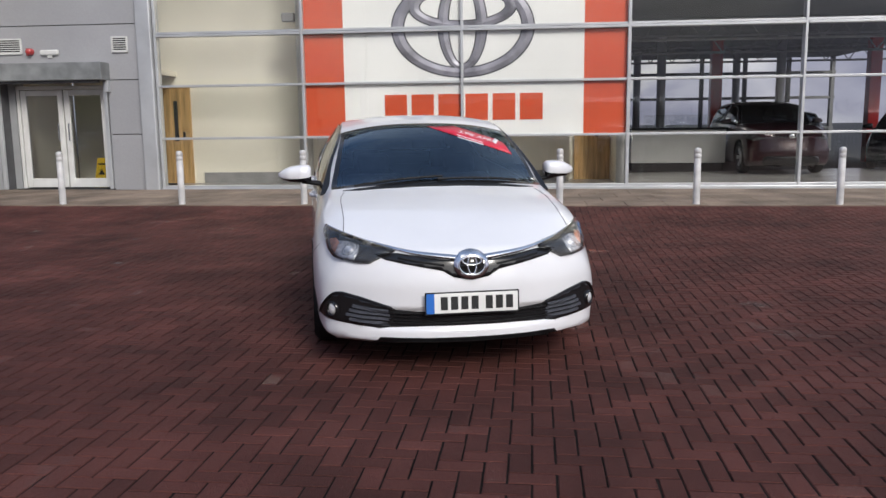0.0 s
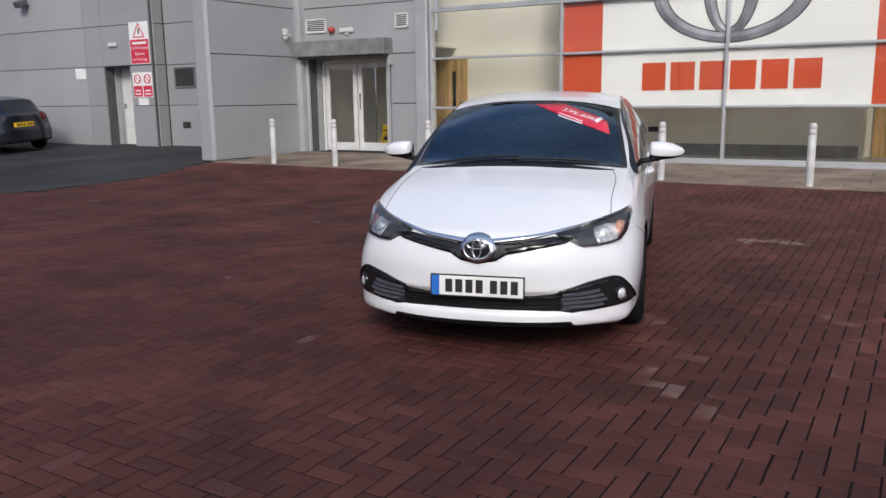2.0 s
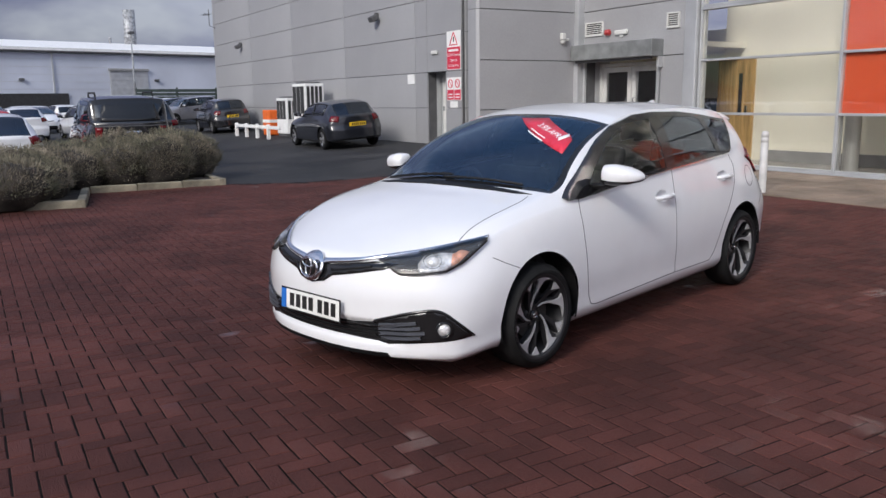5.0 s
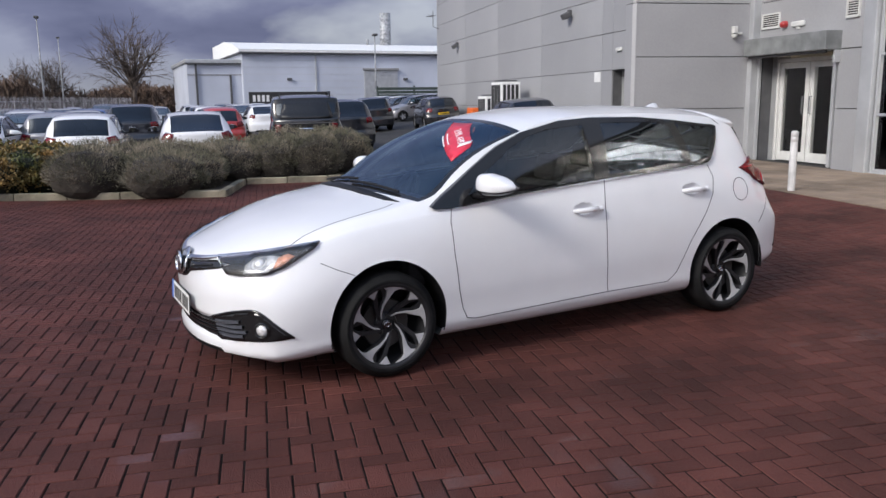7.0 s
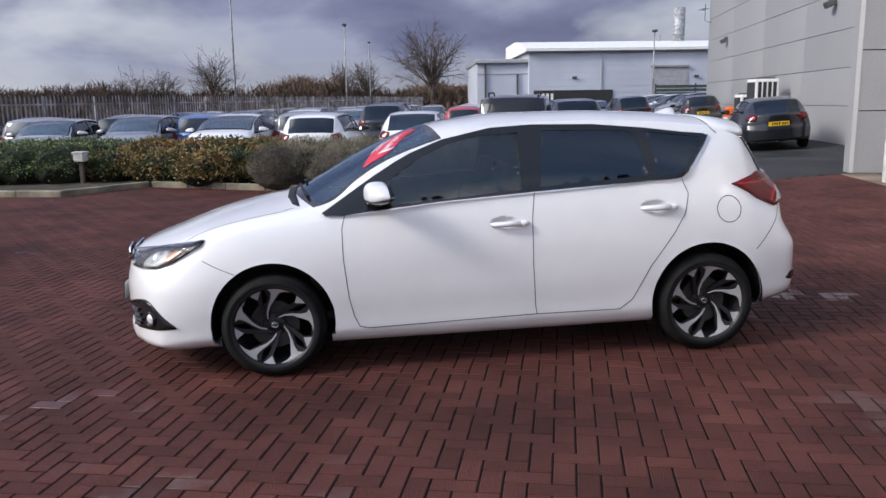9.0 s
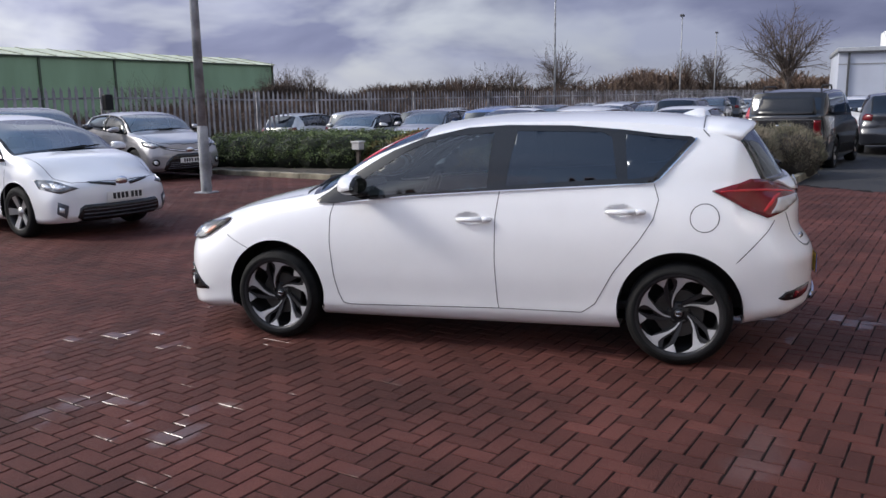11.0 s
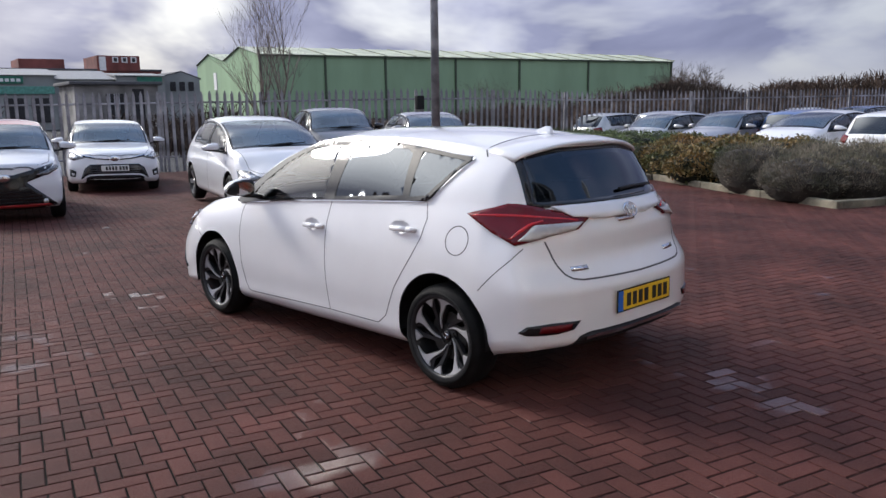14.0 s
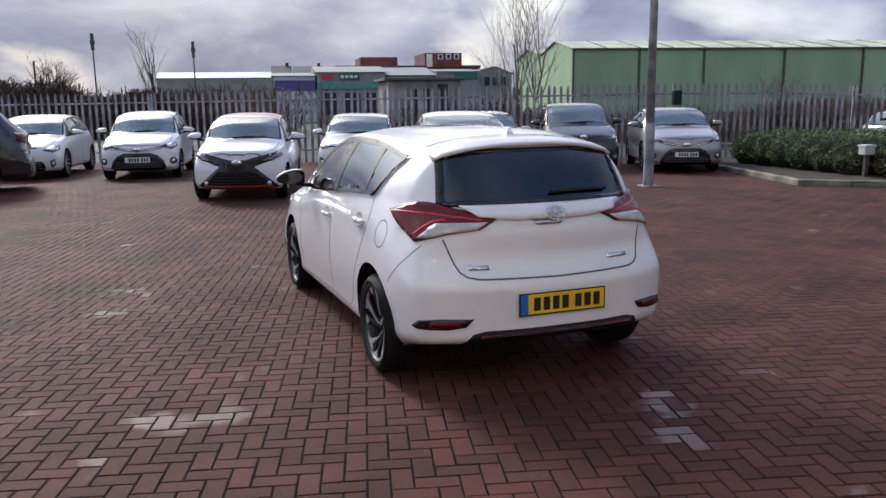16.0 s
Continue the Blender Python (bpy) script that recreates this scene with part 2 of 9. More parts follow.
WHITE_PAINT = mat("white_car_paint", (0.74, 0.74, 0.755), 0.32, var=0.015, scale=3, coat=1.0, spec=0.5)
GREY_PAINT = mat("dark_grey_car_paint", (0.018, 0.02, 0.027), 0.3, 0.4, var=0.1, coat=1.0)
SILVER_PAINT = mat("silver_grey_car_paint", (0.36, 0.35, 0.36), 0.3, 0.6, var=0.05, coat=1.0)
BEIGE_PAINT = mat("pale_silver_car_paint", (0.55, 0.55, 0.53), 0.3, 0.5, var=0.05, coat=1.0)
RED_PAINT = mat("red_car_paint", (0.38, 0.02, 0.02), 0.3, var=0.05, coat=1.0)
BLUE_PAINT = mat("blue_car_paint", (0.06, 0.12, 0.3), 0.3, 0.3, var=0.05, coat=1.0)
BLACK_PAINT = mat("black_car_paint", (0.012, 0.012, 0.014), 0.25, var=0.05, coat=1.0)
BLACK_GLOSS = mat("gloss_black_plastic", (0.012, 0.012, 0.013), 0.10, var=0.05)
BLACK_PLASTIC = mat("black_plastic", (0.009, 0.009, 0.010), 0.55, var=0.2, scale=20, bump=0.1, bscale=300, spec=0.3)
RUBBER = mat("tyre_rubber", (0.008, 0.008, 0.0085), 0.75, var=0.25, scale=12, bump=0.2, bscale=200, spec=0.25)
GAP = mat("panel_gap", (0.09, 0.09, 0.095), 0.8, var=0.1)
CHROME = mat("chrome", (0.75, 0.76, 0.78), 0.12, 1.0, var=0.04)
ALLOY = mat("machined_alloy", (0.46, 0.46, 0.47), 0.36, 0.4, var=0.06, scale=10)
ALLOY_DARK = mat("dark_painted_alloy", (0.018, 0.018, 0.020), 0.4, 0.2, var=0.1, spec=0.4)
SILVER_ALLOY = mat("silver_painted_alloy", (0.5, 0.5, 0.51), 0.35, 0.8, var=0.1)
BRAKE = mat("dark_brake_metal", (0.06, 0.058, 0.055), 0.5, 0.8, var=0.2)
CABIN = mat("dark_cabin_trim", (0.03, 0.03, 0.032), 0.8, var=0.2, scale=6)
HEADLINER = mat("grey_cabin_lining", (0.13, 0.13, 0.13), 0.9, var=0.15, scale=5)
JOINT_BED = mat("dark_joint_sand", (0.013, 0.010, 0.0095), 0.95, var=0.3, scale=8, spec=0.1)
SEAT_CLOTH = mat("dark_seat_cloth", (0.07, 0.07, 0.075), 0.9, var=0.2, scale=10, bump=0.2, bscale=200)
WINDSCREEN = glass("windscreen_glass", (0.60, 0.68, 0.76), 2.05, 0.0, (0.66, 0.84, 1.0))
SIDE_GLASS = glass("side_glass", (0.5, 0.58, 0.6), 1.75)
DARK_GLASS = glass("privacy_glass", (0.025, 0.032, 0.045), 1.75, 0.0, (0.82, 0.9, 1.0))
PARKED_SCREEN = glass("grey_windscreen_glass", (0.45, 0.49, 0.50), 3.1, 0.0, (0.90, 0.95, 0.97))
LAMP_HOUSING = mat("grey_lamp_housing", (0.20, 0.205, 0.21), 0.22, 0.45, var=0.35, scale=25, coat=0.6)
LAMP_BEZEL = mat("dark_chrome_lamp_bezel", (0.10, 0.095, 0.09), 0.3, 0.5, var=0.2, scale=20)
LENS = glass("lamp_lens", (0.93, 0.94, 0.95))
RED_LENS = mat("dark_red_lamp_lens", (0.12, 0.003, 0.006), 0.12, var=0.08, scale=6, spec=0.4)
RED_BAR = mat("bright_red_lamp_bar", (0.42, 0.012, 0.016), 0.2, var=0.08, scale=20)
CLEAR_PLASTIC = mat("clear_lamp_plastic", (0.52, 0.49, 0.47), 0.16, 0.25, var=0.1, scale=8)
MIRROR = mat("mirror_glass", (0.35, 0.37, 0.40), 0.05, 1.0, var=0.02)
CLEAR_LAMP = mat("clear_lamp_inner", (0.86, 0.86, 0.87), 0.2, 0.35, var=0.2, scale=30)
VENT_GREY = mat("dark_grey_vent_plastic", (0.07, 0.075, 0.09), 0.4, var=0.1, scale=20)
AMBER = mat("amber_reflector", (0.80, 0.42, 0.30), 0.25, var=0.15, scale=30)
PLATE_WHITE = mat("white_plate", (0.75, 0.75, 0.72), 0.35, var=0.04)
PLATE_YELLOW = mat("yellow_plate", (0.78, 0.5, 0.02), 0.35, var=0.04)
PLATE_BLUE = mat("blue_plate_band", (0.02, 0.14, 0.5), 0.4, var=0.04)
INK = mat("black_ink", (0.012, 0.012, 0.012), 0.5, var=0.1)
STICKER_RED = mat("red_sticker", (0.62, 0.03, 0.06), 0.35, var=0.05)
STICKER_WHITE = mat("white_print", (0.85, 0.85, 0.85), 0.5, var=0.03)

ASPHALT = mat("ground_asphalt", (0.036, 0.0355, 0.037), 0.75, var=0.3, scale=0.5, bump=0.4, bscale=140, fine=0.5, rvar=0.12, spec=0.3)
BRICK = mat("red_brown_block_paver", (0.088, 0.0305, 0.0246), 0.70, var=0.20, scale=1.1, bump=0.6, bscale=140, fine=0.6, spec=0.175, piece=0.22, world_co=True, wet=0.2)
FLAG = mat("buff_concrete_flag", (0.215, 0.165, 0.125), 0.8, var=0.2, scale=1.5, bump=0.3, bscale=90, fine=0.3, spec=0.3, piece=0.12, world_co=True)
KERB = mat("concrete_kerb", (0.21, 0.185, 0.135), 0.8, var=0.3, scale=2.5, bump=0.4, bscale=70, fine=0.4, piece=0.1)
CLADDING = mat("silver_grey_cladding", (0.36, 0.36, 0.37), 0.45, 0.2, var=0.06, scale=0.35, fine=0.08, bscale=30, rvar=0.08, piece=0.03)
CLAD_DARK = mat("dark_grey_cladding_joint", (0.09, 0.09, 0.095), 0.7, var=0.1)
FRAME_ALU = mat("silver_window_frame", (0.52, 0.53, 0.54), 0.4, 0.5, var=0.06, scale=2)
WHITE_FRAME = mat("white_door_frame", (0.62, 0.62, 0.60), 0.5, var=0.06, scale=3)
INNER_WALL = mat("cream_white_inner_wall", (0.86, 0.82, 0.70), 0.8, var=0.05, scale=0.6)
WOOD_DOOR = mat("light_oak_door", (0.60, 0.38, 0.16), 0.5, var=0.2, scale=2.0, stretch=(9, 9, 0.6), fine=0.2, bscale=30)
BANNER_WHITE = mat("white_banner_film", (0.88, 0.88, 0.875), 0.6, var=0.03, scale=0.7)
BANNER_RED = mat("orange_red_banner_film", (0.66, 0.095, 0.03), 0.55, var=0.05, scale=0.7)
LOGO_METAL = mat("grey_printed_emblem", (0.40, 0.39, 0.45), 0.35, 0.35, var=0.35, scale=1.4)
LOGO_DARK = mat("dark_printed_emblem_edge", (0.07, 0.07, 0.08), 0.5, var=0.1)
SHOWROOM_GLASS = glass("showroom_glass", (0.95, 0.955, 0.945))
GALV = mat("galvanised_steel", (0.36, 0.37, 0.385), 0.55, 0.25, var=0.25, scale=3, fine=0.15)
FENCE_STEEL = mat("weathered_fence_steel", (0.33, 0.32, 0.335), 0.65, 0.2, var=0.3, scale=2, fine=0.2, piece=0.15)
BOLLARD = mat("off_white_bollard_paint", (0.52, 0.51, 0.50), 0.45, var=0.12, scale=6)
SHED_GREEN = mat("pale_green_cladding", (0.28, 0.42, 0.25), 0.55, 0.1, var=0.08, scale=0.2, stretch=(1, 1, 0.3))
SHED_ROOF = mat("pale_ribbed_roof", (0.50, 0.53, 0.40), 0.6, 0.1, var=0.12, scale=0.3)
PALE_CLAD = mat("pale_blue_white_cladding", (0.55, 0.58, 0.66), 0.5, 0.1, var=0.06, scale=0.2)
LEAF_GREEN = mat("hedge_leaf", (0.105, 0.145, 0.045), 0.6, var=0.3, scale=3, piece=0.5)
LEAF_IVY = mat("bronze_green_leaf", (0.21, 0.115, 0.035), 0.6, var=0.35, scale=1.6, tint=(0.06, 0.075, 0.02), piece=0.5)
LEAF_SAGE = mat("grey_brown_shrub_shoot", (0.20, 0.17, 0.13), 0.9, var=0.3, scale=2, tint=(0.10, 0.10, 0.065), piece=0.45)
TWIG = mat("dark_twig", (0.11, 0.085, 0.07), 0.9, var=0.25, scale=3)
BIRCH = mat("pale_brown_bark", (0.2, 0.16, 0.13), 0.85, var=0.35, scale=6)
SCRUB = mat("winter_scrub", (0.12, 0.08, 0.058), 0.95, var=0.35, scale=0.08, piece=0.4)
SOIL = mat("bed_soil", (0.05, 0.04, 0.03), 0.95, var=0.3, scale=3, bump=0.6, bscale=25)
BRICK_WALL = mat("dark_red_brick_wall", (0.2, 0.06, 0.05), 0.8, var=0.2, scale=0.6, fine=0.3, bscale=12)

# ---- geometry tools ----
def ease(a):
    a = min(1.0, max(0.0, a))
    return a * a * (3 - 2 * a)


TH = radians(-5.14)                       # the facade's direction
FU, FV = Vector((math.cos(TH), math.sin(TH), 0)), Vector((-math.sin(TH), math.cos(TH), 0))
F0 = Vector((0, 15.13, 0))


def fac(u, v, z=0.0):
    """World place of a point u metres along the facade, v beyond it."""
    return F0 + FU * u + FV * v + Vector((0, 0, z))


FACM = Matrix.Translation(F0) @ Matrix.Rotation(TH, 4, "Z")


def rise(x, y):
    """The yard climbs a little towards its south-east corner."""
    return 0.045 * ease((4 - y) / 5) + 0.13 * ease((x + 3) / 7) * ease((3 - y) / 8)


def ground(x, y):
    v = (Vector((x, y, 0)) - F0).dot(FV)
    far = 0.15 * ease((-12 - x) / 6) * ease((0.3 - v) / 4.0)
    flat = min(max(y, -40.0), 30.0)
    return -0.0774 - 0.00219 * max(-60.0, min(60.0, x)) + 0.01282 * flat + 0.10 * ease((v + 4.9) / 2.3) + rise(x, y) - far


def stand(x, y, turn, lift=0.0):
    """Pose on the sloping ground, local x turned by turn degrees."""
    d = 0.6
    a = radians(turn)
    dx, dy = Vector((math.cos(a), math.sin(a), 0)), Vector((-math.sin(a), math.cos(a), 0))
    gx = (ground(x + d * dx.x, y + d * dx.y) - ground(x - d * dx.x, y - d * dx.y)) / (2 * d)
    gy = (ground(x + d * dy.x, y + d * dy.y) - ground(x - d * dy.x, y - d * dy.y)) / (2 * d)
    ax = (dx + Vector((0, 0, gx))).normalized()
    ay = (dy + Vector((0, 0, gy))).normalized()
    az = ax.cross(ay).normalized()
    ay = az.cross(ax)
    m = Matrix((ax, ay, az)).transposed().to_4x4()
    return Matrix.Translation((x, y, ground(x, y) + lift)) @ m


def from_arrays(name, verts, faces, material=None, smooth=False):
    me = bpy.data.meshes.new(name)
    me.from_pydata([tuple(v) for v in verts], [], [tuple(f) for f in faces])
    if material:
        me.materials.append(material)
    if smooth:
        me.polygons.foreach_set("use_smooth", [True] * len(me.polygons))
    me.update()
    return me


def part(name, bm, material, parent=None, label="", smooth=False):
    """Links a bmesh (or a mesh) as one object under a thing or a part."""
    if isinstance(bm, bpy.types.Mesh):
        me = bm
    else:
        me = bpy.data.meshes.new(name)
        bm.to_mesh(me)
        bm.free()
    if material and not me.materials:
        me.materials.append(material)
    if smooth:
        me.polygons.foreach_set("use_smooth", [True] * len(me.polygons))
    ob = new(name, me)
    ob.parent = parent
    if label:
        tagged(ob, label)
    return ob


def thing(name, m, label, category, group="", kind=""):
    ob = new(name)
    ob.empty_display_size = 0.1
    ob.matrix_world = m
    return tagged(ob, label, category, group, kind)


def box(x0, y0, z0, x1, y1, z1, bevel=0.0, bm=None, m=None, segs=2):
    """A box between two corners, its edges rounded by bevel, added to bm."""
    t = bmesh.new()
    bmesh.ops.create_cube(t, size=1)
    for v in t.verts:
        v.co = Vector((x0 + (v.co.x + 0.5) * (x1 - x0), y0 + (v.co.y + 0.5) * (y1 - y0), z0 + (v.co.z + 0.5) * (z1 - z0)))
    if bevel:
        bmesh.ops.bevel(t, geom=list(t.edges), offset=bevel, segments=segs, affect="EDGES", profile=0.5)
    if m is not None:
        t.transform(m)
    return join(bm, t)


def join(bm, t):
    if bm is None:
        return t
    me = bpy.data.meshes.new("t")
    t.to_mesh(me)
    t.free()
    bm.from_mesh(me)
    bpy.data.meshes.remove(me)
    return bm


def tube(points, radii, sides=8, bm=None, caps=True):
    """A round bar through points with the given radii."""
    t = bmesh.new()
    pts = [Vector(p) for p in points]
    if not hasattr(radii, "__len__"):
        radii = [radii] * len(pts)
    rings, up = [], None
    for i, p in enumerate(pts):
        d = (pts[min(i + 1, len(pts) - 1)] - pts[max(i - 1, 0)]).normalized()
        if up is None:
            up = Vector((0, 0, 1)) if abs(d.z) < 0.9 else Vector((1, 0, 0))
        a = d.cross(up).normalized()
        b = a.cross(d).normalized()
        up = b
        rings.append([t.verts.new(p + (a * math.cos(2 * math.pi * k / sides) + b * math.sin(2 * math.pi * k / sides)) * radii[i]) for k in range(sides)])
    for r0, r1 in zip(rings, rings[1:]):
        for k in range(sides):
            t.faces.new((r0[k], r0[(k + 1) % sides], r1[(k + 1) % sides], r1[k]))
    if caps:
        t.faces.new(rings[0][::-1]); t.faces.new(rings[-1])
    bmesh.ops.recalc_face_normals(t, faces=t.faces)
    return join(bm, t)


def lathe(profile, sides=32, axis="y", bm=None, start=0.0, sweep=2 * math.pi):
    """Turns a profile of (radius, along) round an axis."""
    t = bmesh.new()
    rings = []
    for k in range(sides):
        a = start + sweep * k / sides
        ring = []
        for r, h in profile:
            c, s = r * math.cos(a), r * math.sin(a)
            ring.append(t.verts.new((c, h, s) if axis == "y" else (c, s, h)))
        rings.append(ring)
    for k in range(sides):
        r0, r1 = rings[k], rings[(k + 1) % sides]
        for i in range(len(profile) - 1):
            t.faces.new((r0[i], r0[i + 1], r1[i + 1], r1[i]))
    bmesh.ops.remove_doubles(t, verts=t.verts, dist=1e-5)
    bmesh.ops.recalc_face_normals(t, faces=t.faces)
    return join(bm, t)


def plate(poly, depth, axis="y", bm=None, bevel=0.0):
    """A flat polygon (pairs) given depth. axis y: pairs are x,z and it runs from y=0 to depth; axis x: y,z; axis z: x,y."""
    t = bmesh.new()
    def at(a, b, d):
        return (a, d, b) if axis == "y" else (d, a, b) if axis == "x" else (a, b, d)
    f = t.faces.new([t.verts.new(at(a, b, 0.0)) for a, b in poly])
    g = bmesh.ops.extrude_face_region(t, geom=[f])
    bmesh.ops.translate(t, verts=[v for v in g["geom"] if isinstance(v, bmesh.types.BMVert)], vec=at(0, 0, depth))
    bmesh.ops.recalc_face_normals(t, faces=t.faces)
    if bevel:
        bmesh.ops.bevel(t, geom=list(t.edges), offset=bevel, segments=2, affect="EDGES")
    return join(bm, t)


def curve(pts):
    """Smooth function through (a, b) pairs, without overshoot."""
    xs, ys = np.array([p[0] for p in pts], float), np.array([p[1] for p in pts], float)
    h = np.diff(xs)
    d = np.diff(ys) / h
    m = np.zeros(len(xs))
    m[1:-1] = np.where(d[:-1] * d[1:] > 0, 2 * d[:-1] * d[1:] / (d[:-1] + d[1:] + 1e-12), 0)
    m[0], m[-1] = d[0], d[-1]

    def f(x):
        x = np.clip(x, xs[0], xs[-1])
        i = np.clip(np.searchsorted(xs, x) - 1, 0, len(h) - 1)
        t = (x - xs[i]) / h[i]
        return (2 * t**3 - 3 * t**2 + 1) * ys[i] + (t**3 - 2 * t**2 + t) * h[i] * m[i] + (-2 * t**3 + 3 * t**2) * ys[i + 1] + (t**3 - t**2) * h[i] * m[i + 1]
    return f

# ---- ground ----
def ground_sheet():
    xs = sorted(set([-2500, -1200, -600, -300, -150, -100, -70, -50] + [x for x in np.arange(-40, 30, 1.0)] + [30, 45, 70, 120, 300, 700, 2500]))
    ys = sorted(set([-2500, -1200, -600, -300, -150, -80, -60, -50, -40, -35] + [y for y in np.arange(-30, 40, 1.0)] + [40, 60, 120, 300, 800, 2500]))
    vs = [(x, y, ground(x, y) - 0.013) for x in xs for y in ys]
    n = len(ys)
    fs = [(i * n + j, (i + 1) * n + j, (i + 1) * n + j + 1, i * n + j + 1) for i in range(len(xs) - 1) for j in range(n - 1)]
    return part("ground", from_arrays("ground", vs, fs, ASPHALT, True), ASPHALT)


tagged(ground_sheet(), "dark grey worn asphalt ground, damp in places", "ground", kind="structure")


def setting(name, bm, material, label, category="", m=FACM, parent=None, smooth=False):
    """A piece of the setting in the facade's own frame (u, v, z)."""
    ob = part(name, bm, material, parent, "", smooth)
    if parent is None:
        ob.matrix_world = m
        return tagged(ob, label, category or name.split("_")[0], kind="structure")
    return tagged(ob, label)


def panels(parent, u0, u1, zs, us, v, thick=0.045, gap=0.016, material=CLADDING, m=None, skip=None):
    """Flat cladding panels, each a piece, with open joints between them."""
    shared = {}
    for a, b in zip(us, us[1:]):
        for c, d in zip(zs, zs[1:]):
            if skip and skip(a, b, c, d):
                continue
            key = (round(b - a, 3), round(d - c, 3))
            if key not in shared:
                t = box(gap / 2, -thick, gap / 2, b - a - gap / 2, 0, d - c - gap / 2, 0.004, None, None, 1)
                me = bpy.data.meshes.new("cladding_panel")
                t.to_mesh(me); t.free()
                me.materials.append(material)
                shared[key] = me
            o = new("cladding_panel", shared[key])
            o.parent = parent
            o.matrix_local = (m or Matrix()) @ Matrix.Translation((a, v, c))


GREY_BEAD = mat("mid_grey_bead", (0.16, 0.16, 0.165), 0.5, var=0.1)
SHUTTER_GREY = mat("grey_shutter_metal", (0.25, 0.26, 0.26), 0.5, 0.3, var=0.15, scale=3)
ZS = [0.22, 1.31, 2.345, 3.385, 4.425, 5.465, 6.505, 7.545, 8.6]
# entrance wall with door opening: backing in three pieces, panels in front
w = bmesh.new()
for a in ((-9.0, 0.06, -0.3, -8.66, 0.3, 2.345), (-6.44, 0.06, -0.3, -5.75, 0.3, 2.345), (-9.0, 0.06, 2.345, -5.75, 0.3, 8.6)):
    box(*a, 0.0, w)
wall_ent = setting("wall_entrance", w, CLAD_DARK, "silver grey metal panel wall round the side entrance", "wall")
panels(wall_ent, 0, 0, ZS[:3], [-6.44, -5.75], 0.05)
panels(wall_ent, 0, 0, ZS[:3], [-9.0, -8.66], 0.05)
panels(wall_ent, 0, 0, ZS[2:], [-9.0, -5.75], 0.05)
# side wall running back along the building
w = bmesh.new()
for a in ((-36.9, 0.16, -0.6, -15.70, 0.42, 8.6), (-15.70, 0.16, 2.32, -14.68, 0.42, 8.6), (-14.68, 0.16, -0.6, -13.85, 0.42, 8.6), (-13.95, 0.42, -0.6, -13.85, 0.60, 8.6)):
    box(*a, 0.0, w)
wall_side = setting("wall_side", w, CLAD_DARK, "long silver grey clad side wall with horizontal panel joints", "wall")
panels(wall_side, 0, 0, ZS[:1] + ZS[1:], [-36.9, -31.4, -26.4, -21.4, -16.4, -15.70], 0.15)
panels(wall_side, 0, 0, ZS[:3] , [-14.68, -13.85], 0.15)
panels(wall_side, 0, 0, [2.345] + ZS[3:], [-15.70, -13.85], 0.15)
# end of the side wall, facing along the facade
panels(wall_side, 0, 0, ZS, [0, 0.33], 0, m=Matrix.Translation((-13.85, 0.2, 0)) @ Matrix.Rotation(radians(90), 4, "Z"))
setting("wall_plinth", box(-36.9, 0.08, -0.5, -15.70, 0.18, 0.23), CLAD_DARK, "dark plinth below the clad wall", "wall")
# far gable end of the long wall
w = box(-37.1, 0.1, -0.6, -36.9, 30, 8.6)
setting("wall_far_end", w, CLADDING, "silver grey clad end wall", "wall")
# recessed bay
w = box(-13.84, 0.60, -0.6, -9.0, 0.8, 8.6)
wall_bay = setting("wall_bay", w, CLAD_DARK, "recessed grey clad bay between two walls", "wall")
panels(wall_bay, 0, 0, ZS, [-13.80, -12.2, -10.5], 0.59)
b = part("bay_window", box(-13.47, 0.52, 1.79, -12.80, 0.555, 2.24, 0.01), CABIN, wall_bay, "small dark window")
for a_ in ((-13.51, 1.75, -13.47, 2.28), (-12.80, 1.75, -12.76, 2.28), (-13.47, 2.24, -12.80, 2.28), (-13.47, 1.75, -12.80, 1.79)):
    part("bay_window_frame", box(a_[0], 0.51, a_[1], a_[2], 0.56, a_[3], 0.006), GREY_BEAD, b)
b = part("bay_grille", box(-13.32, 0.52, 0.72, -13.06, 0.56, 0.88, 0.01), CABIN, wall_bay)
# fin wall that shelters the entrance
A, B = Vector((-9.02, -2.66, 0)), Vector((-8.84, -0.12, 0))
d = (B - A).normalized()
wm = Matrix.Translation(A) @ Matrix.Rotation(math.atan2(d.y, d.x), 4, "Z")
length = (B - A).length
w = box(0.03, 0.05, -0.3, length + 0.6, 0.33, 8.6)
w.transform(wm)
wall_wing = setting("wall_wing", w, CLAD_DARK, "silver grey clad fin wall beside the entrance", "wall")
panels(wall_wing, 0, 0, ZS, [0.06, length - 0.01], 0.05, m=wm)
for a_, b_ in zip([ZS[0], 3.385, 6.505], [3.385, 6.505, 8.6]):
    t = plate([(0.075, 0.0), (0.06, -0.004), (-0.004, 0.045), (-0.02, 0.33), (-0.008, 0.365), (0.03, 0.37), (0.05, 0.06)], b_ - a_ - 0.008, "z", None, 0.006)
    t.transform(wm @ Matrix.Translation((0, 0, a_)))
    part("corner_trim", t, CLADDING, wall_wing, "pale folded metal corner trim")
t = box(0.06, -0.006, ZS[0] - 0.16, length, 0.05, ZS[0])
t.transform(wm)
part("base_strip", t, CLAD_DARK, wall_wing)
part("corner_post", box(-8.93, -0.17, 0.2, -8.72, 0.05, 8.6, 0.02), FRAME_ALU, wall_ent)
setting("roof_slab", box(-36.9, 0.2, 8.55, 13, 30, 8.8), CLAD_DARK, "flat roof of the building", "roof")

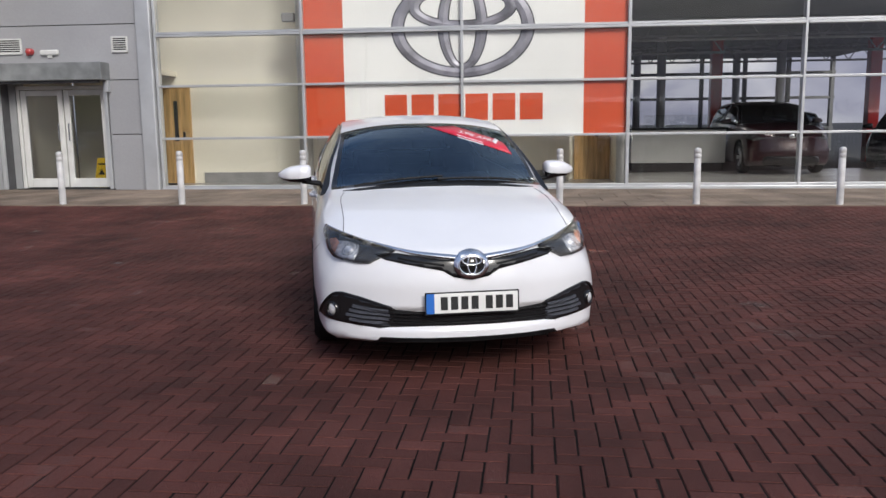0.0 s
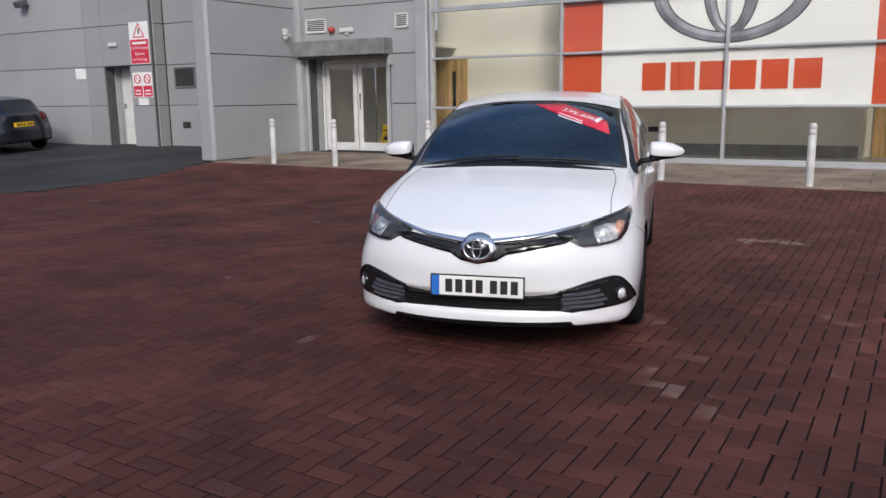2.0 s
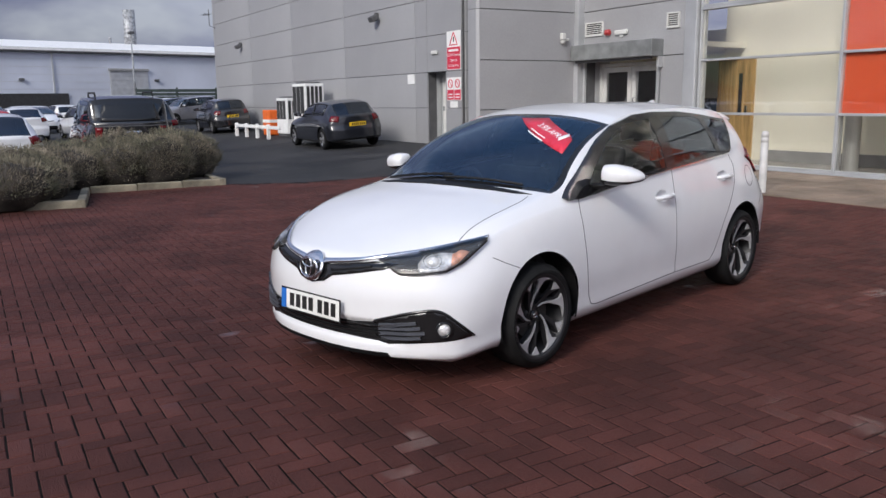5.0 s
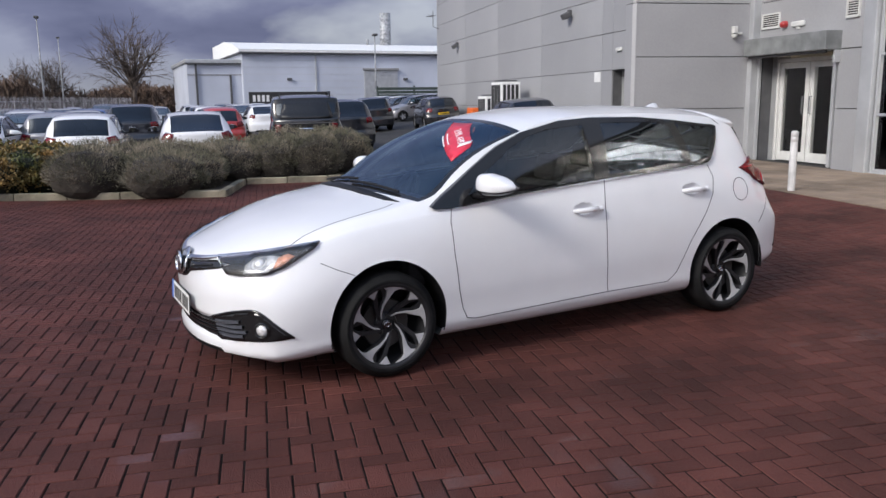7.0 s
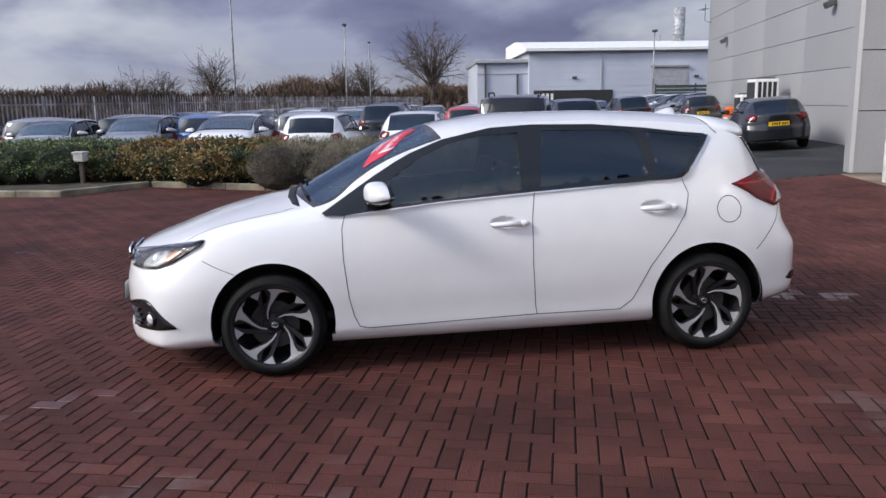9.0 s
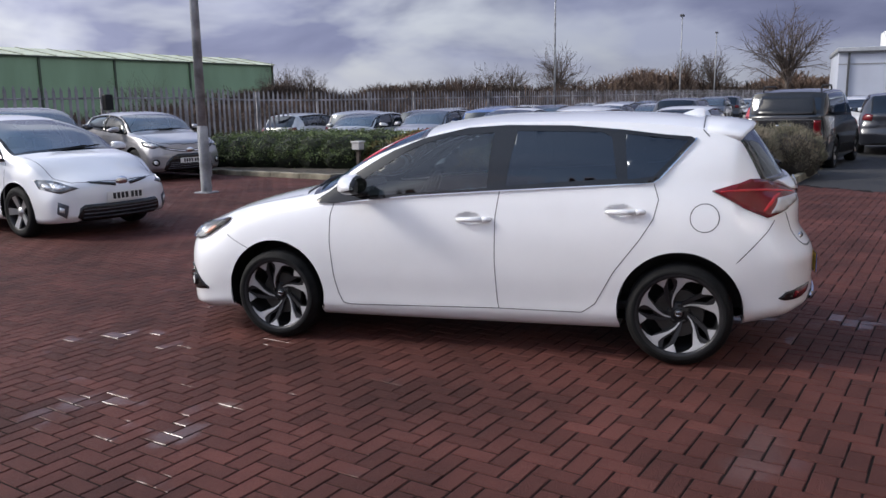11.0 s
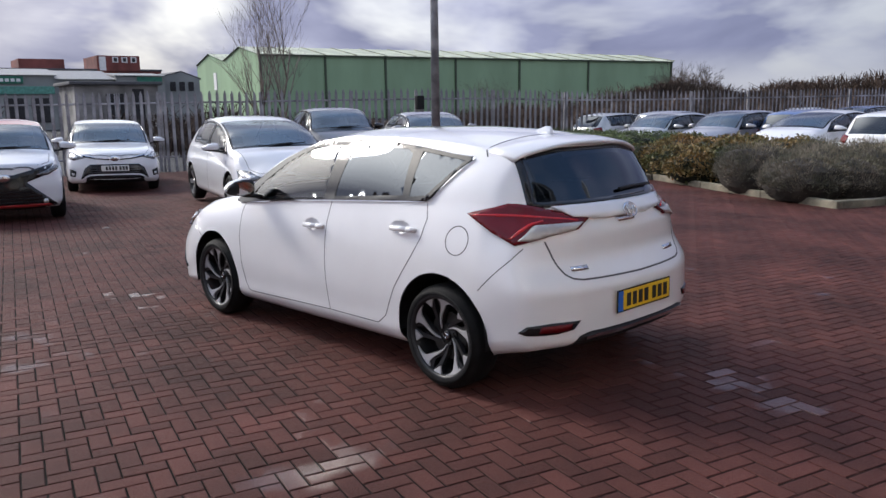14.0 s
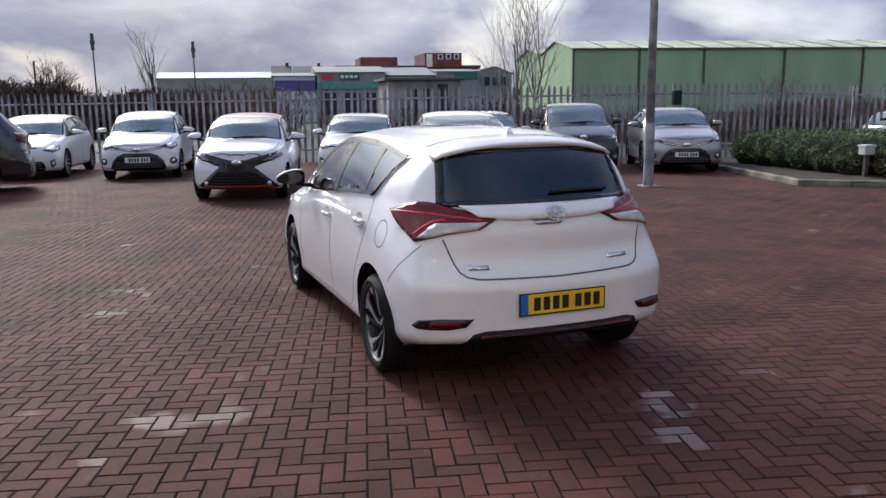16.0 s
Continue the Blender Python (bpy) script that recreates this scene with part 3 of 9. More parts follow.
# side entrance: doors, shutter box, fittings
door = thing("entrance_door", FACM @ Matrix.Translation((-8.5, 0.34, 0.25)), "white framed glazed double entrance door, closed", "door")
for x0, x1, z0, z1 in ((0, 0.07, 0, 2.02), (1.86, 1.93, 0, 2.02), (0.0, 1.93, 1.95, 2.02)):
    part("door_frame", box(x0, -0.05, z0, x1, 0.05, z1, 0.008), WHITE_FRAME, door)
for x0, hx in ((0.08, 0.84), (0.975, 1.06)):
    leaf = part("door_leaf", box(x0, -0.03, 0.02, x0 + 0.11, 0.03, 1.94, 0.006), WHITE_FRAME, door, "white glazed door leaf")
    t = box(x0 + 0.76, -0.03, 0.02, x0 + 0.87, 0.03, 1.94, 0.006)
    box(x0 + 0.11, -0.028, 0.02, x0 + 0.76, 0.028, 0.20, 0.006, t)
    box(x0 + 0.11, -0.028, 1.83, x0 + 0.76, 0.028, 1.94, 0.006, t)
    part("leaf_rails", t, WHITE_FRAME, leaf)
    g = part("door_pane", box(x0 + 0.11, -0.006, 0.20, x0 + 0.76, 0.006, 1.83), SHOWROOM_GLASS, leaf, "clear glass")
    xh = 0.855 if x0 < 0.5 else 1.065
    part("pull_handle", tube([(xh, -0.03, 0.95), (xh, -0.09, 0.95), (xh, -0.09, 1.28), (xh, -0.03, 1.28)], 0.012, 8), CHROME, leaf, "chrome pull handle")
r = setting("entrance_reveal", box(-8.66, 0.3, 0.2, -8.52, 0.6, 2.345), FRAME_ALU, "grey reveal of the entrance", "wall")
setting("entrance_reveal_side", box(-6.55, 0.3, 0.2, -6.44, 0.6, 2.345), FRAME_ALU, "grey reveal of the entrance", "wall")
setting("lobby_wall", box(-8.6, 2.6, 0.2, -5.8, 2.7, 3), INNER_WALL, "cream lobby wall behind the entrance", "wall")
setting("lobby_floor", box(-8.65, 0.3, 0.15, -5.8, 2.6, 0.25), CABIN, "dark lobby mat", "floor")
setting("lobby_side", box(-8.72, 0.6, 0.2, -8.62, 2.6, 3), INNER_WALL, "cream lobby side wall", "wall")
setting("lobby_ceiling", box(-8.7, 0.3, 2.5, -5.8, 2.7, 2.6), INNER_WALL, "lobby ceiling", "ceiling")
desk = thing("dark_counter", FACM @ Matrix.Translation((-7.4, 1.6, 0.25)), "dark counter inside the lobby", "counter")
part("counter_body", box(0, 0, 0, 0.9, 0.5, 1.25, 0.02), CABIN, desk)
sh = thing("shutter_box", FACM @ Matrix.Translation((-8.78, -0.33, 2.335)), "grey metal roller shutter box over the door", "shutter")
part("shutter_housing", box(0, 0, 0.0, 2.40, 0.36, 0.335, 0.015), SHUTTER_GREY, sh)
part("shutter_curtain", box(0.06, 0.08, -0.05, 2.3, 0.14, 0.0, 0.01), CLAD_DARK, sh)
for x in (0.0, 2.33):
    part("shutter_bracket", box(x, 0.22, -0.22, x + 0.07, 0.36, 0.0, 0.008), FRAME_ALU, sh)
for x in (0.07, 2.26):
    part("shutter_guide", box(x, 0.30, -2.08, x + 0.07, 0.36, 0.0, 0.006), FRAME_ALU, sh)


def louvre(u, z, w, h):
    v = thing("wall_vent", FACM @ Matrix.Translation((u, -0.03, z)), "pale metal louvred wall vent", "vent", "wall vents")
    t = box(0, 0, 0, 0.03, 0.04, h, 0.004)
    for a in ((w - 0.03, 0, 0, w, 0.04, h), (0, 0, 0, w, 0.04, 0.03), (0, 0, h - 0.03, w, 0.04, h)):
        box(*a, 0.004, t)
    part("vent_frame", t, WHITE_FRAME, v)
    part("vent_back", box(0.02, 0.030, 0.02, w - 0.02, 0.04, h - 0.02), CABIN, v)
    n = int(h / 0.04)
    for k in range(n - 1):
        s = box(0.03, -0.012, -0.003, w - 0.03, 0.012, 0.003)
        s.transform(Matrix.Translation((0, 0.016, 0.04 + k * (h - 0.06) / (n - 1))) @ Matrix.Rotation(radians(35), 4, "X"))
        part("vent_slat", s, WHITE_FRAME, v)


louvre(-6.30, 2.855, 0.32, 0.30)
louvre(-8.66, 2.855, 0.56, 0.30)
al = thing("alarm_sounder", FACM @ Matrix.Translation((-7.93, -0.05, 2.90)), "small red alarm sounder on the wall", "alarm")
part("alarm_body", lathe([(0.0, -0.06), (0.05, -0.055), (0.065, -0.02), (0.07, 0.05)], 20), RED_PAINT, al, "", True)
part("alarm_base", box(-0.085, 0.02, -0.07, 0.02, 0.052, 0.07, 0.01), RED_PAINT, al)
el = thing("bulkhead_lamp", FACM @ Matrix.Translation((-7.72, -0.06, 2.83)), "pale bulkhead lamp over the entrance", "lamp")
part("lamp_case", box(0, 0, 0, 0.36, 0.07, 0.10, 0.025), WHITE_FRAME, el)
part("lamp_bracket", box(0.13, 0.03, -0.05, 0.23, 0.06, 0.02, 0.008), WHITE_FRAME, el)
cc = thing("security_camera", FACM @ Matrix.Translation((-8.82, -0.52, 2.78)), "small white security camera on the wing wall", "camera unit")
part("camera_dome", lathe([(0.0, -0.08), (0.04, -0.07), (0.06, -0.02), (0.06, 0.0)], 16, "z"), WHITE_FRAME, cc, "", True)
part("camera_arm", box(-0.03, 0.0, 0.0, 0.03, 0.16, 0.05, 0.01), WHITE_FRAME, cc)
part("camera_mount", box(-0.05, -0.05, 0.02, 0.05, 0.05, 0.16, 0.015), WHITE_FRAME, cc)
ws = thing("wet_floor_sign", FACM @ Matrix.Translation((-6.98, 0.62, 0.25)), "yellow folding wet floor sign behind the glass", "floor sign")
YELLOW = mat("yellow_plastic", (0.78, 0.52, 0.02), 0.5, var=0.06)
for sg in (-1, 1):
    t = plate([(-0.15, 0.0), (0.15, 0.0), (0.11, 0.6), (-0.11, 0.6)], 0.012, "y", None, 0.004)
    t.transform(Matrix.Translation((0, sg * 0.12, 0)) @ Matrix.Rotation(radians(sg * 11), 4, "X"))
    part("sign_board", t, YELLOW, ws)
t = plate([(-0.07, 0.26), (0.07, 0.26), (0.0, 0.38)], 0.004, "y")
t.transform(Matrix.Translation((0, -0.128, 0)) @ Matrix.Rotation(radians(-11), 4, "X"))
part("sign_print", t, INK, ws)
for z in (0.46, 0.16):
    t = box(-0.08, -0.004, z, 0.08, 0.0, z + 0.03)
    t.transform(Matrix.Translation((0, -0.124, 0)) @ Matrix.Rotation(radians(-11), 4, "X"))
    part("sign_bar", t, INK, ws)

# ---- glazed showroom front ----
glz = setting("window_1", box(-5.46, 0.10, 0.20, -5.455, 0.12, 8.4), FRAME_ALU, "tall silver framed glazed showroom front", "window")
MULL = [-5.43, -2.60, 0.39, 3.42, 6.49, 9.55, 12.6]
TRANS = [0.29, 1.215, 2.205, 3.19, 4.20, 5.20, 6.2, 7.2, 8.3]
for u in MULL:
    k = 0.05 if u != 3.42 else 0.06
    part("mullion", box(u - k / 2, -0.035, 0.22, u + k / 2, 0.13, 8.4, 0.006), FRAME_ALU, glz)
for z in TRANS:
    for a, b in zip(MULL, MULL[1:]):
        part("transom", box(a + 0.026, -0.02, z - 0.022, b - 0.026, 0.12, z + 0.022, 0.005), FRAME_ALU, glz)
for a, b in zip(MULL, MULL[1:]):
    part("transom_cap", box(a + 0.026, -0.05, 3.115, b - 0.026, 0.10, 3.16, 0.006), FRAME_ALU, glz)
    for c, d in zip(TRANS, TRANS[1:]):
        p = part("pane", box(a + 0.026, 0.030, c + 0.022, b - 0.026, 0.040, d - 0.022), SHOWROOM_GLASS, glz)
        p.visible_shadow = False
setting("window_post", box(-5.76, -0.12, 0.2, -5.47, 0.1, 8.6, 0.02), FRAME_ALU, "silver corner post of the glazed front", "window")
setting("window_sill", box(-5.46, -0.06, 0.05, 12.6, 0.14, 0.265, 0.01), FRAME_ALU, "silver sill below the glazed front", "window")
setting("column_1", tube([(3.37, 0.42, 0.2), (3.37, 0.42, 8.4)], 0.10, 20), WHITE_FRAME, "white round column behind the glazing", "column", smooth=True)
setting("column_2", tube([(-2.78, 0.75, 0.2), (-2.78, 0.75, 8.4)], 0.13, 20), WHITE_FRAME, "white round column behind the glazing", "column", smooth=True)

ban = thing("banner", FACM @ Matrix.Translation((0, 0.06, 0)), "large white and orange-red window banner with grey emblem", "banner")
for a, b, mt, nm in ((-2.57, -1.83, BANNER_RED, "red_panel"), (-1.83, 2.62, BANNER_WHITE, "white_panel"), (2.62, 3.39, BANNER_RED, "red_panel")):
    for c, d in zip(TRANS[1:5], TRANS[2:6]):
        part(nm, box(a, 0.0, c, b, 0.012, d - 0.002), mt, ban)
for k in range(6):
    u = -1.10 + 0.505 * k
    part("brand_bar", box(u + 0.03, -0.006, 1.50, u + 0.45, -0.001, 1.985, 0.0), BANNER_RED, ban, "plain red bar in place of a letter")


def ellipse_band(cx, cz, ax, az, bx, bz, y0, y1, n=72):
    t = bmesh.new()
    rings = []
    for k in range(n):
        a = 2 * math.pi * k / n
        o, i = (cx + ax * math.cos(a), cz + az * math.sin(a)), (cx + bx * math.cos(a), cz + bz * math.sin(a))
        m_ = (0.5 * (o[0] + i[0]), 0.5 * (o[1] + i[1]))
        rings.append([t.verts.new((o[0], y1, o[1])), t.verts.new((m_[0], y0, m_[1])), t.verts.new((i[0], y1, i[1]))])
    for k in range(n):
        r0, r1 = rings[k], rings[(k + 1) % n]
        for i in range(2):
            t.faces.new((r0[i], r0[i + 1], r1[i + 1], r1[i]))
    bmesh.ops.recalc_face_normals(t, faces=t.faces)
    return t


for cx, cz, ax, az, bx, bz in ((0.40, 3.19, 1.30, 0.89, 1.10, 0.74), (0.40, 3.24, 0.44, 0.82, 0.27, 0.72), (0.40, 3.56, 0.98, 0.40, 0.80, 0.27)):
    part("emblem_edge", ellipse_band(cx, cz, ax + 0.025, az + 0.025, bx - 0.025, bz - 0.025, -0.004, -0.0015), LOGO_DARK, ban)
    part("emblem_ring", ellipse_band(cx, cz, ax, az, bx, bz, -0.02, -0.0045), LOGO_METAL, ban, "grey metallic printed ring")

# inside the showroom
FLOORTILE = mat("pale_showroom_floor", (0.42, 0.41, 0.39), 0.25, var=0.08, scale=1.0)
DARK_CEIL = mat("dark_ceiling", (0.16, 0.165, 0.17), 0.8, var=0.1, scale=0.5)
SIGN_PALE = mat("white_desk_laminate", (0.74, 0.73, 0.70), 0.4, var=0.04)
GREY_SKIRT = mat("grey_skirting", (0.28, 0.28, 0.28), 0.6, var=0.08)
setting("showroom_floor", box(-5.7, 0.14, 0.0, 13, 16, 0.245), FLOORTILE, "pale showroom floor", "floor")
setting("wall_inner", box(-6.3, 1.75, 0.245, -2.3, 1.9, 8.4), INNER_WALL, "cream inner wall behind the glazing", "wall")
setting("wall_inner_back", box(-2.3, 1.75, 0.245, 2.45, 1.9, 8.4), INNER_WALL, "cream inner wall below the banner", "wall")
setting("wall_inner_side", box(3.38, 1.2, 0.245, 3.5, 3.4, 8.4), INNER_WALL, "cream inner return wall", "wall")
setting("wall_inner_return", box(2.38, 1.9, 0.245, 2.5, 2.4, 8.4), INNER_WALL, "cream inner return wall", "wall")
setting("skirting_1", box(-5.3, 1.725, 0.245, -2.60, 1.75, 0.47, 0.004), GREY_SKIRT, "grey skirting board", "skirting")
setting("skirting_2", box(-1.66, 1.725, 0.245, 2.42, 1.75, 0.47, 0.004), GREY_SKIRT, "grey skirting board", "skirting")


def wooden_door(u, v, w, lab):
    d = thing("wooden_door", FACM @ Matrix.Translation((u, v, 0.245)), lab, "door", "inner doors")
    part("door_leaf", box(0.05, -0.03, 0.0, w - 0.05, 0.0, 2.0, 0.004), WOOD_DOOR, d)
    t = box(0, -0.045, 0, 0.05, 0.0, 2.06, 0.004)
    box(w - 0.05, -0.045, 0, w, 0, 2.06, 0.004, t); box(0, -0.045, 2.0, w, 0, 2.06, 0.004, t)
    part("door_frame", t, WOOD_DOOR, d)
    part("vision_panel", box(w * 0.58, -0.034, 0.9, w * 0.68, -0.026, 1.75, 0.0), CABIN, d)
    part("door_handle", box(w * 0.8, -0.08, 0.95, w * 0.86, -0.03, 1.1, 0.01), CHROME, d)


wooden_door(-6.42, 1.75, 0.9, "light oak inner door behind the glazing")
wooden_door(-2.55, 1.75, 0.86, "light oak inner door below the banner")
wooden_door(2.62, 2.3, 0.75, "light oak cupboard door below the banner")
setting("wall_cupboard", box(2.5, 2.31, 0.245, 3.38, 2.5, 4), INNER_WALL, "inner wall beside the cupboard door", "wall")
so = thing("wall_socket", FACM @ Matrix.Translation((-1.29, 1.72, 0.74)), "dark double wall socket", "socket")
part("socket_plate", box(-0.10, 0.0, -0.05, 0.10, 0.03, 0.05, 0.008), CABIN, so)
setting("ceiling_1", box(3.5, 0.3, 3.75, 13, 16, 3.9), DARK_CEIL, "dark showroom ceiling", "ceiling")
setting("ceiling_2", box(-5.7, 0.14, 8.0, 3.5, 3.4, 8.1), INNER_WALL, "pale ceiling behind the glazing", "ceiling")
speaker = thing("wall_speaker", FACM @ Matrix.Translation((-3.0, 0.5, 3.42)), "small dark grey box speaker", "speaker")
part("speaker_case", box(-0.12, 0, 0, 0.12, 0.15, 0.17, 0.02), GREY_SKIRT, speaker)
part("speaker_arm", box(-0.02, 0.1, 0.06, 0.02, 1.25, 0.1, 0.005), GREY_SKIRT, speaker)
back = setting("window_2", box(3.5, 15.9, 0.245, 13, 16.0, 0.5), FRAME_ALU, "far glazed wall of the showroom", "window")
for u in np.arange(3.6, 13.1, 1.55):
    part("mullion", box(u - 0.06, 15.8, 0.3, u + 0.06, 16.0, 3.75), DARK_CEIL, back)
for z in (1.2, 2.3, 3.2):
    part("transom", box(3.5, 15.82, z - 0.05, 13, 15.98, z + 0.05), DARK_CEIL, back)
for v in (4.0, 7.5, 11.0):
    tr = thing("ceiling_truss", FACM @ Matrix.Translation((3.6, v, 3.27)), "grey steel lattice truss under the showroom ceiling", "truss", "showroom trusses")
    part("truss_chord", tube([(0, 0, 0), (9.3, 0, 0)], 0.035, 6), GREY_SKIRT, tr)
    part("truss_chord", tube([(0, 0, 0.45), (9.3, 0, 0.45)], 0.035, 6), GREY_SKIRT, tr)
    for k in range(14):
        part("truss_web", tube([(0.66 * k, 0, 0), (0.66 * (k + 0.5), 0, 0.45), (0.66 * (k + 1), 0, 0)], 0.018, 5), GREY_SKIRT, tr)
for u, v in ((5.4, 8.0), (8.6, 8.0), (5.4, 12.5), (8.6, 12.5)):
    setting("column_inner", tube([(u, v, 0.2), (u, v, 3.8)], 0.12, 14), FRAME_ALU, "grey showroom column", "column", smooth=True)
rc = thing("reception_desk", FACM @ Matrix.Translation((4.2, 5.0, 0.245)), "white reception desk with glass screen and dark plinth", "desk")
part("desk_front", box(0, 0, 0.20, 2.25, 0.08, 1.0, 0.01), SIGN_PALE, rc)
part("desk_top", box(-0.04, -0.04, 1.0, 2.29, 0.7, 1.05, 0.01), CABIN, rc)
part("desk_plinth", box(0.04, 0.04, 0.0, 2.2, 0.6, 0.20, 0.0), CABIN, rc)
part("desk_side", box(0, 0.08, 0.2, 0.06, 0.66, 1.0, 0.01), SIGN_PALE, rc)
part("glass_screen", box(0.3, 0.02, 1.05, 2.25, 0.03, 1.36), SHOWROOM_GLASS, rc, "clear glass screen on the desk")
for u in (6.9, 11.2):
    setting("column_red", box(u, 8.6, 0.245, u + 0.3, 8.9, 3.7, 0.01), RED_PAINT, "dark red square column in the showroom", "column")
setting("wall_red_feature", box(3.55, 8.0, 0.245, 4.5, 8.15, 2.4), RED_PAINT, "red feature panel deep in the showroom", "wall")

# service door, signs and fittings on the side wall
sd = thing("service_door", FACM @ Matrix.Translation((-15.66, 0.62, 0.24)), "pale grey steel service door set in a recess", "door")
part("door_leaf", box(0.05, -0.03, 0.0, 0.93, 0.02, 2.02, 0.006), WHITE_FRAME, sd)
part("door_handle", box(0.12, -0.08, 0.98, 0.17, -0.03, 1.12, 0.01), CHROME, sd)
t = box(0, -0.05, 0, 0.05, 0.03, 2.07, 0.005)
box(0.93, -0.05, 0, 0.98, 0.03, 2.07, 0.005, t); box(0, -0.05, 2.02, 0.98, 0.03, 2.07, 0.005, t)
part("door_frame", t, FRAME_ALU, sd)
setting("recess_side", box(-15.76, 0.42, 0.2, -15.67, 0.7, 2.4), FRAME_ALU, "grey lining of the door recess", "wall")
setting("recess_head", box(-15.7, 0.42, 2.31, -14.68, 0.7, 2.42), FRAME_ALU, "grey head of the door recess", "wall")
setting("recess_jamb", box(-14.68, 0.42, 0.2, -14.6, 0.7, 2.4), FRAME_ALU, "grey lining of the door recess", "wall")
SIGN_RED = mat("red_sign_print", (0.62, 0.03, 0.07), 0.5, var=0.05)
SIGN_WHITE = mat("white_sign_board", (0.78, 0.78, 0.77), 0.5, var=0.04)


def sign(u, z, w, h, reds, lab, extra=()):
    s = thing("warning_sign", FACM @ Matrix.Translation((u, 0.085, z)), lab, "sign", "warning signs")
    part("sign_board", box(0, 0, 0, w, 0.012, h, 0.002), SIGN_WHITE, s)
    for x0, z0, x1, z1 in reds:
        part("red_field", box(x0, -0.003, z0, x1, -0.001, z1), SIGN_RED, s)
        k = z0 + 0.05
        while k < z1 - 0.06:
            part("print_bar", box(x0 + 0.06, -0.006, k, x1 - 0.06, -0.0035, k + 0.035), SIGN_WHITE, s)
            k += 0.085
    return s


s = sign(-14.58, 2.37, 0.72, 1.06, [], "red and white camera warning sign on the clad wall")
part("red_field", box(0.02, -0.003, 0.02, 0.70, -0.001, 0.62), SIGN_RED, s)
part("print_bar", box(0.10, -0.006, 0.50, 0.62, -0.0035, 0.56), SIGN_WHITE, s)
for k, words in enumerate(("CCTV Cameras", "Operate", "In This Area")):
    tx = bpy.data.curves.new("sign_text", "FONT")
    tx.body, tx.size, tx.extrude, tx.align_x = words, 0.105, 0.001, "CENTER"
    tx.materials.append(SIGN_WHITE)
    to = new("sign_text", tx)
    to.parent = s
    to.matrix_local = Matrix.Translation((0.36, -0.005, 0.375 - 0.145 * k)) @ Matrix.Rotation(radians(90), 4, "X")
for a, b in (((0.16, 0.68), (0.36, 1.02)), ((0.36, 1.02), (0.56, 0.68)), ((0.56, 0.68), (0.16, 0.68))):
    part("sign_triangle", tube([(a[0], -0.002, a[1]), (b[0], -0.002, b[1])], 0.016, 5), SIGN_RED, s)
part("sign_mark", box(0.34, -0.004, 0.76, 0.39, -0.001, 0.90), INK, s)
s = sign(-14.58, 1.52, 0.74, 0.64, [(0.02, 0.02, 0.35, 0.30), (0.39, 0.02, 0.72, 0.30)], "white sign with two red prohibition circles")
for x in (0.185, 0.555):
    ring = [(x + 0.11 * math.cos(a), -0.003, 0.47 + 0.11 * math.sin(a)) for a in np.linspace(0, 2 * math.pi, 25)]
    part("prohibition_ring", tube(ring, 0.014, 5, None, False), SIGN_RED, s)
    part("prohibition_bar", tube([(x - 0.08, -0.003, 0.55), (x + 0.08, -0.003, 0.39)], 0.012, 5), SIGN_RED, s)
sign(-14.42, 1.32, 0.38, 0.18, [], "small white sign below the warning signs")
sign(-16.87, 2.03, 0.42, 0.29, [], "small white notice on the clad wall")


def floodlight(u, z, s=1.0):
    f = thing("floodlight", FACM @ Matrix.Translation((u, 0.08, z)), "dark metal wall floodlight on the cladding", "lamp", "wall lights")
    t = box(-0.16 * s, -0.30 * s, -0.08 * s, 0.16 * s, -0.06 * s, 0.10 * s, 0.03)
    t.transform(Matrix.Rotation(radians(25), 4, "X"))
    part("lamp_head", t, CLAD_DARK, f)
    part("lamp_arm", box(-0.03, -0.12, -0.02, 0.03, 0.03, 0.12, 0.01), CLAD_DARK, f)


floodlight(-18.75, 4.22)
floodlight(-32.7, 4.2)
b = thing("bulkhead_lamp", FACM @ Matrix.Translation((-15.4, 0.04, 2.84)), "pale bulkhead lamp above the service door", "lamp", "wall lights")
part("lamp_case", box(0, 0, 0, 0.32, 0.07, 0.11, 0.025), WHITE_FRAME, b)
part("lamp_foot", box(0.1, 0.05, 0.02, 0.22, 0.085, 0.09, 0.01), WHITE_FRAME, b)
an = thing("roof_aerial", FACM @ Matrix.Translation((-36.7, -0.2, 5.6)), "thin wall-mounted aerial on the building corner", "aerial")
part("aerial_mast", tube([(0, 0.3, -0.3), (0, 0, -0.2), (0, 0, 0.6)], 0.02, 6), CLAD_DARK, an)
for k in range(4):
    part("aerial_rod", tube([(-0.9 + 0.25 * k, -0.2, 0.4), (-0.9 + 0.25 * k, 0.2, 0.4)], 0.008, 5), CLAD_DARK, an)
part("aerial_boom", tube([(-1.0, 0, 0.4), (0.1, 0, 0.4)], 0.012, 5), CLAD_DARK, an)


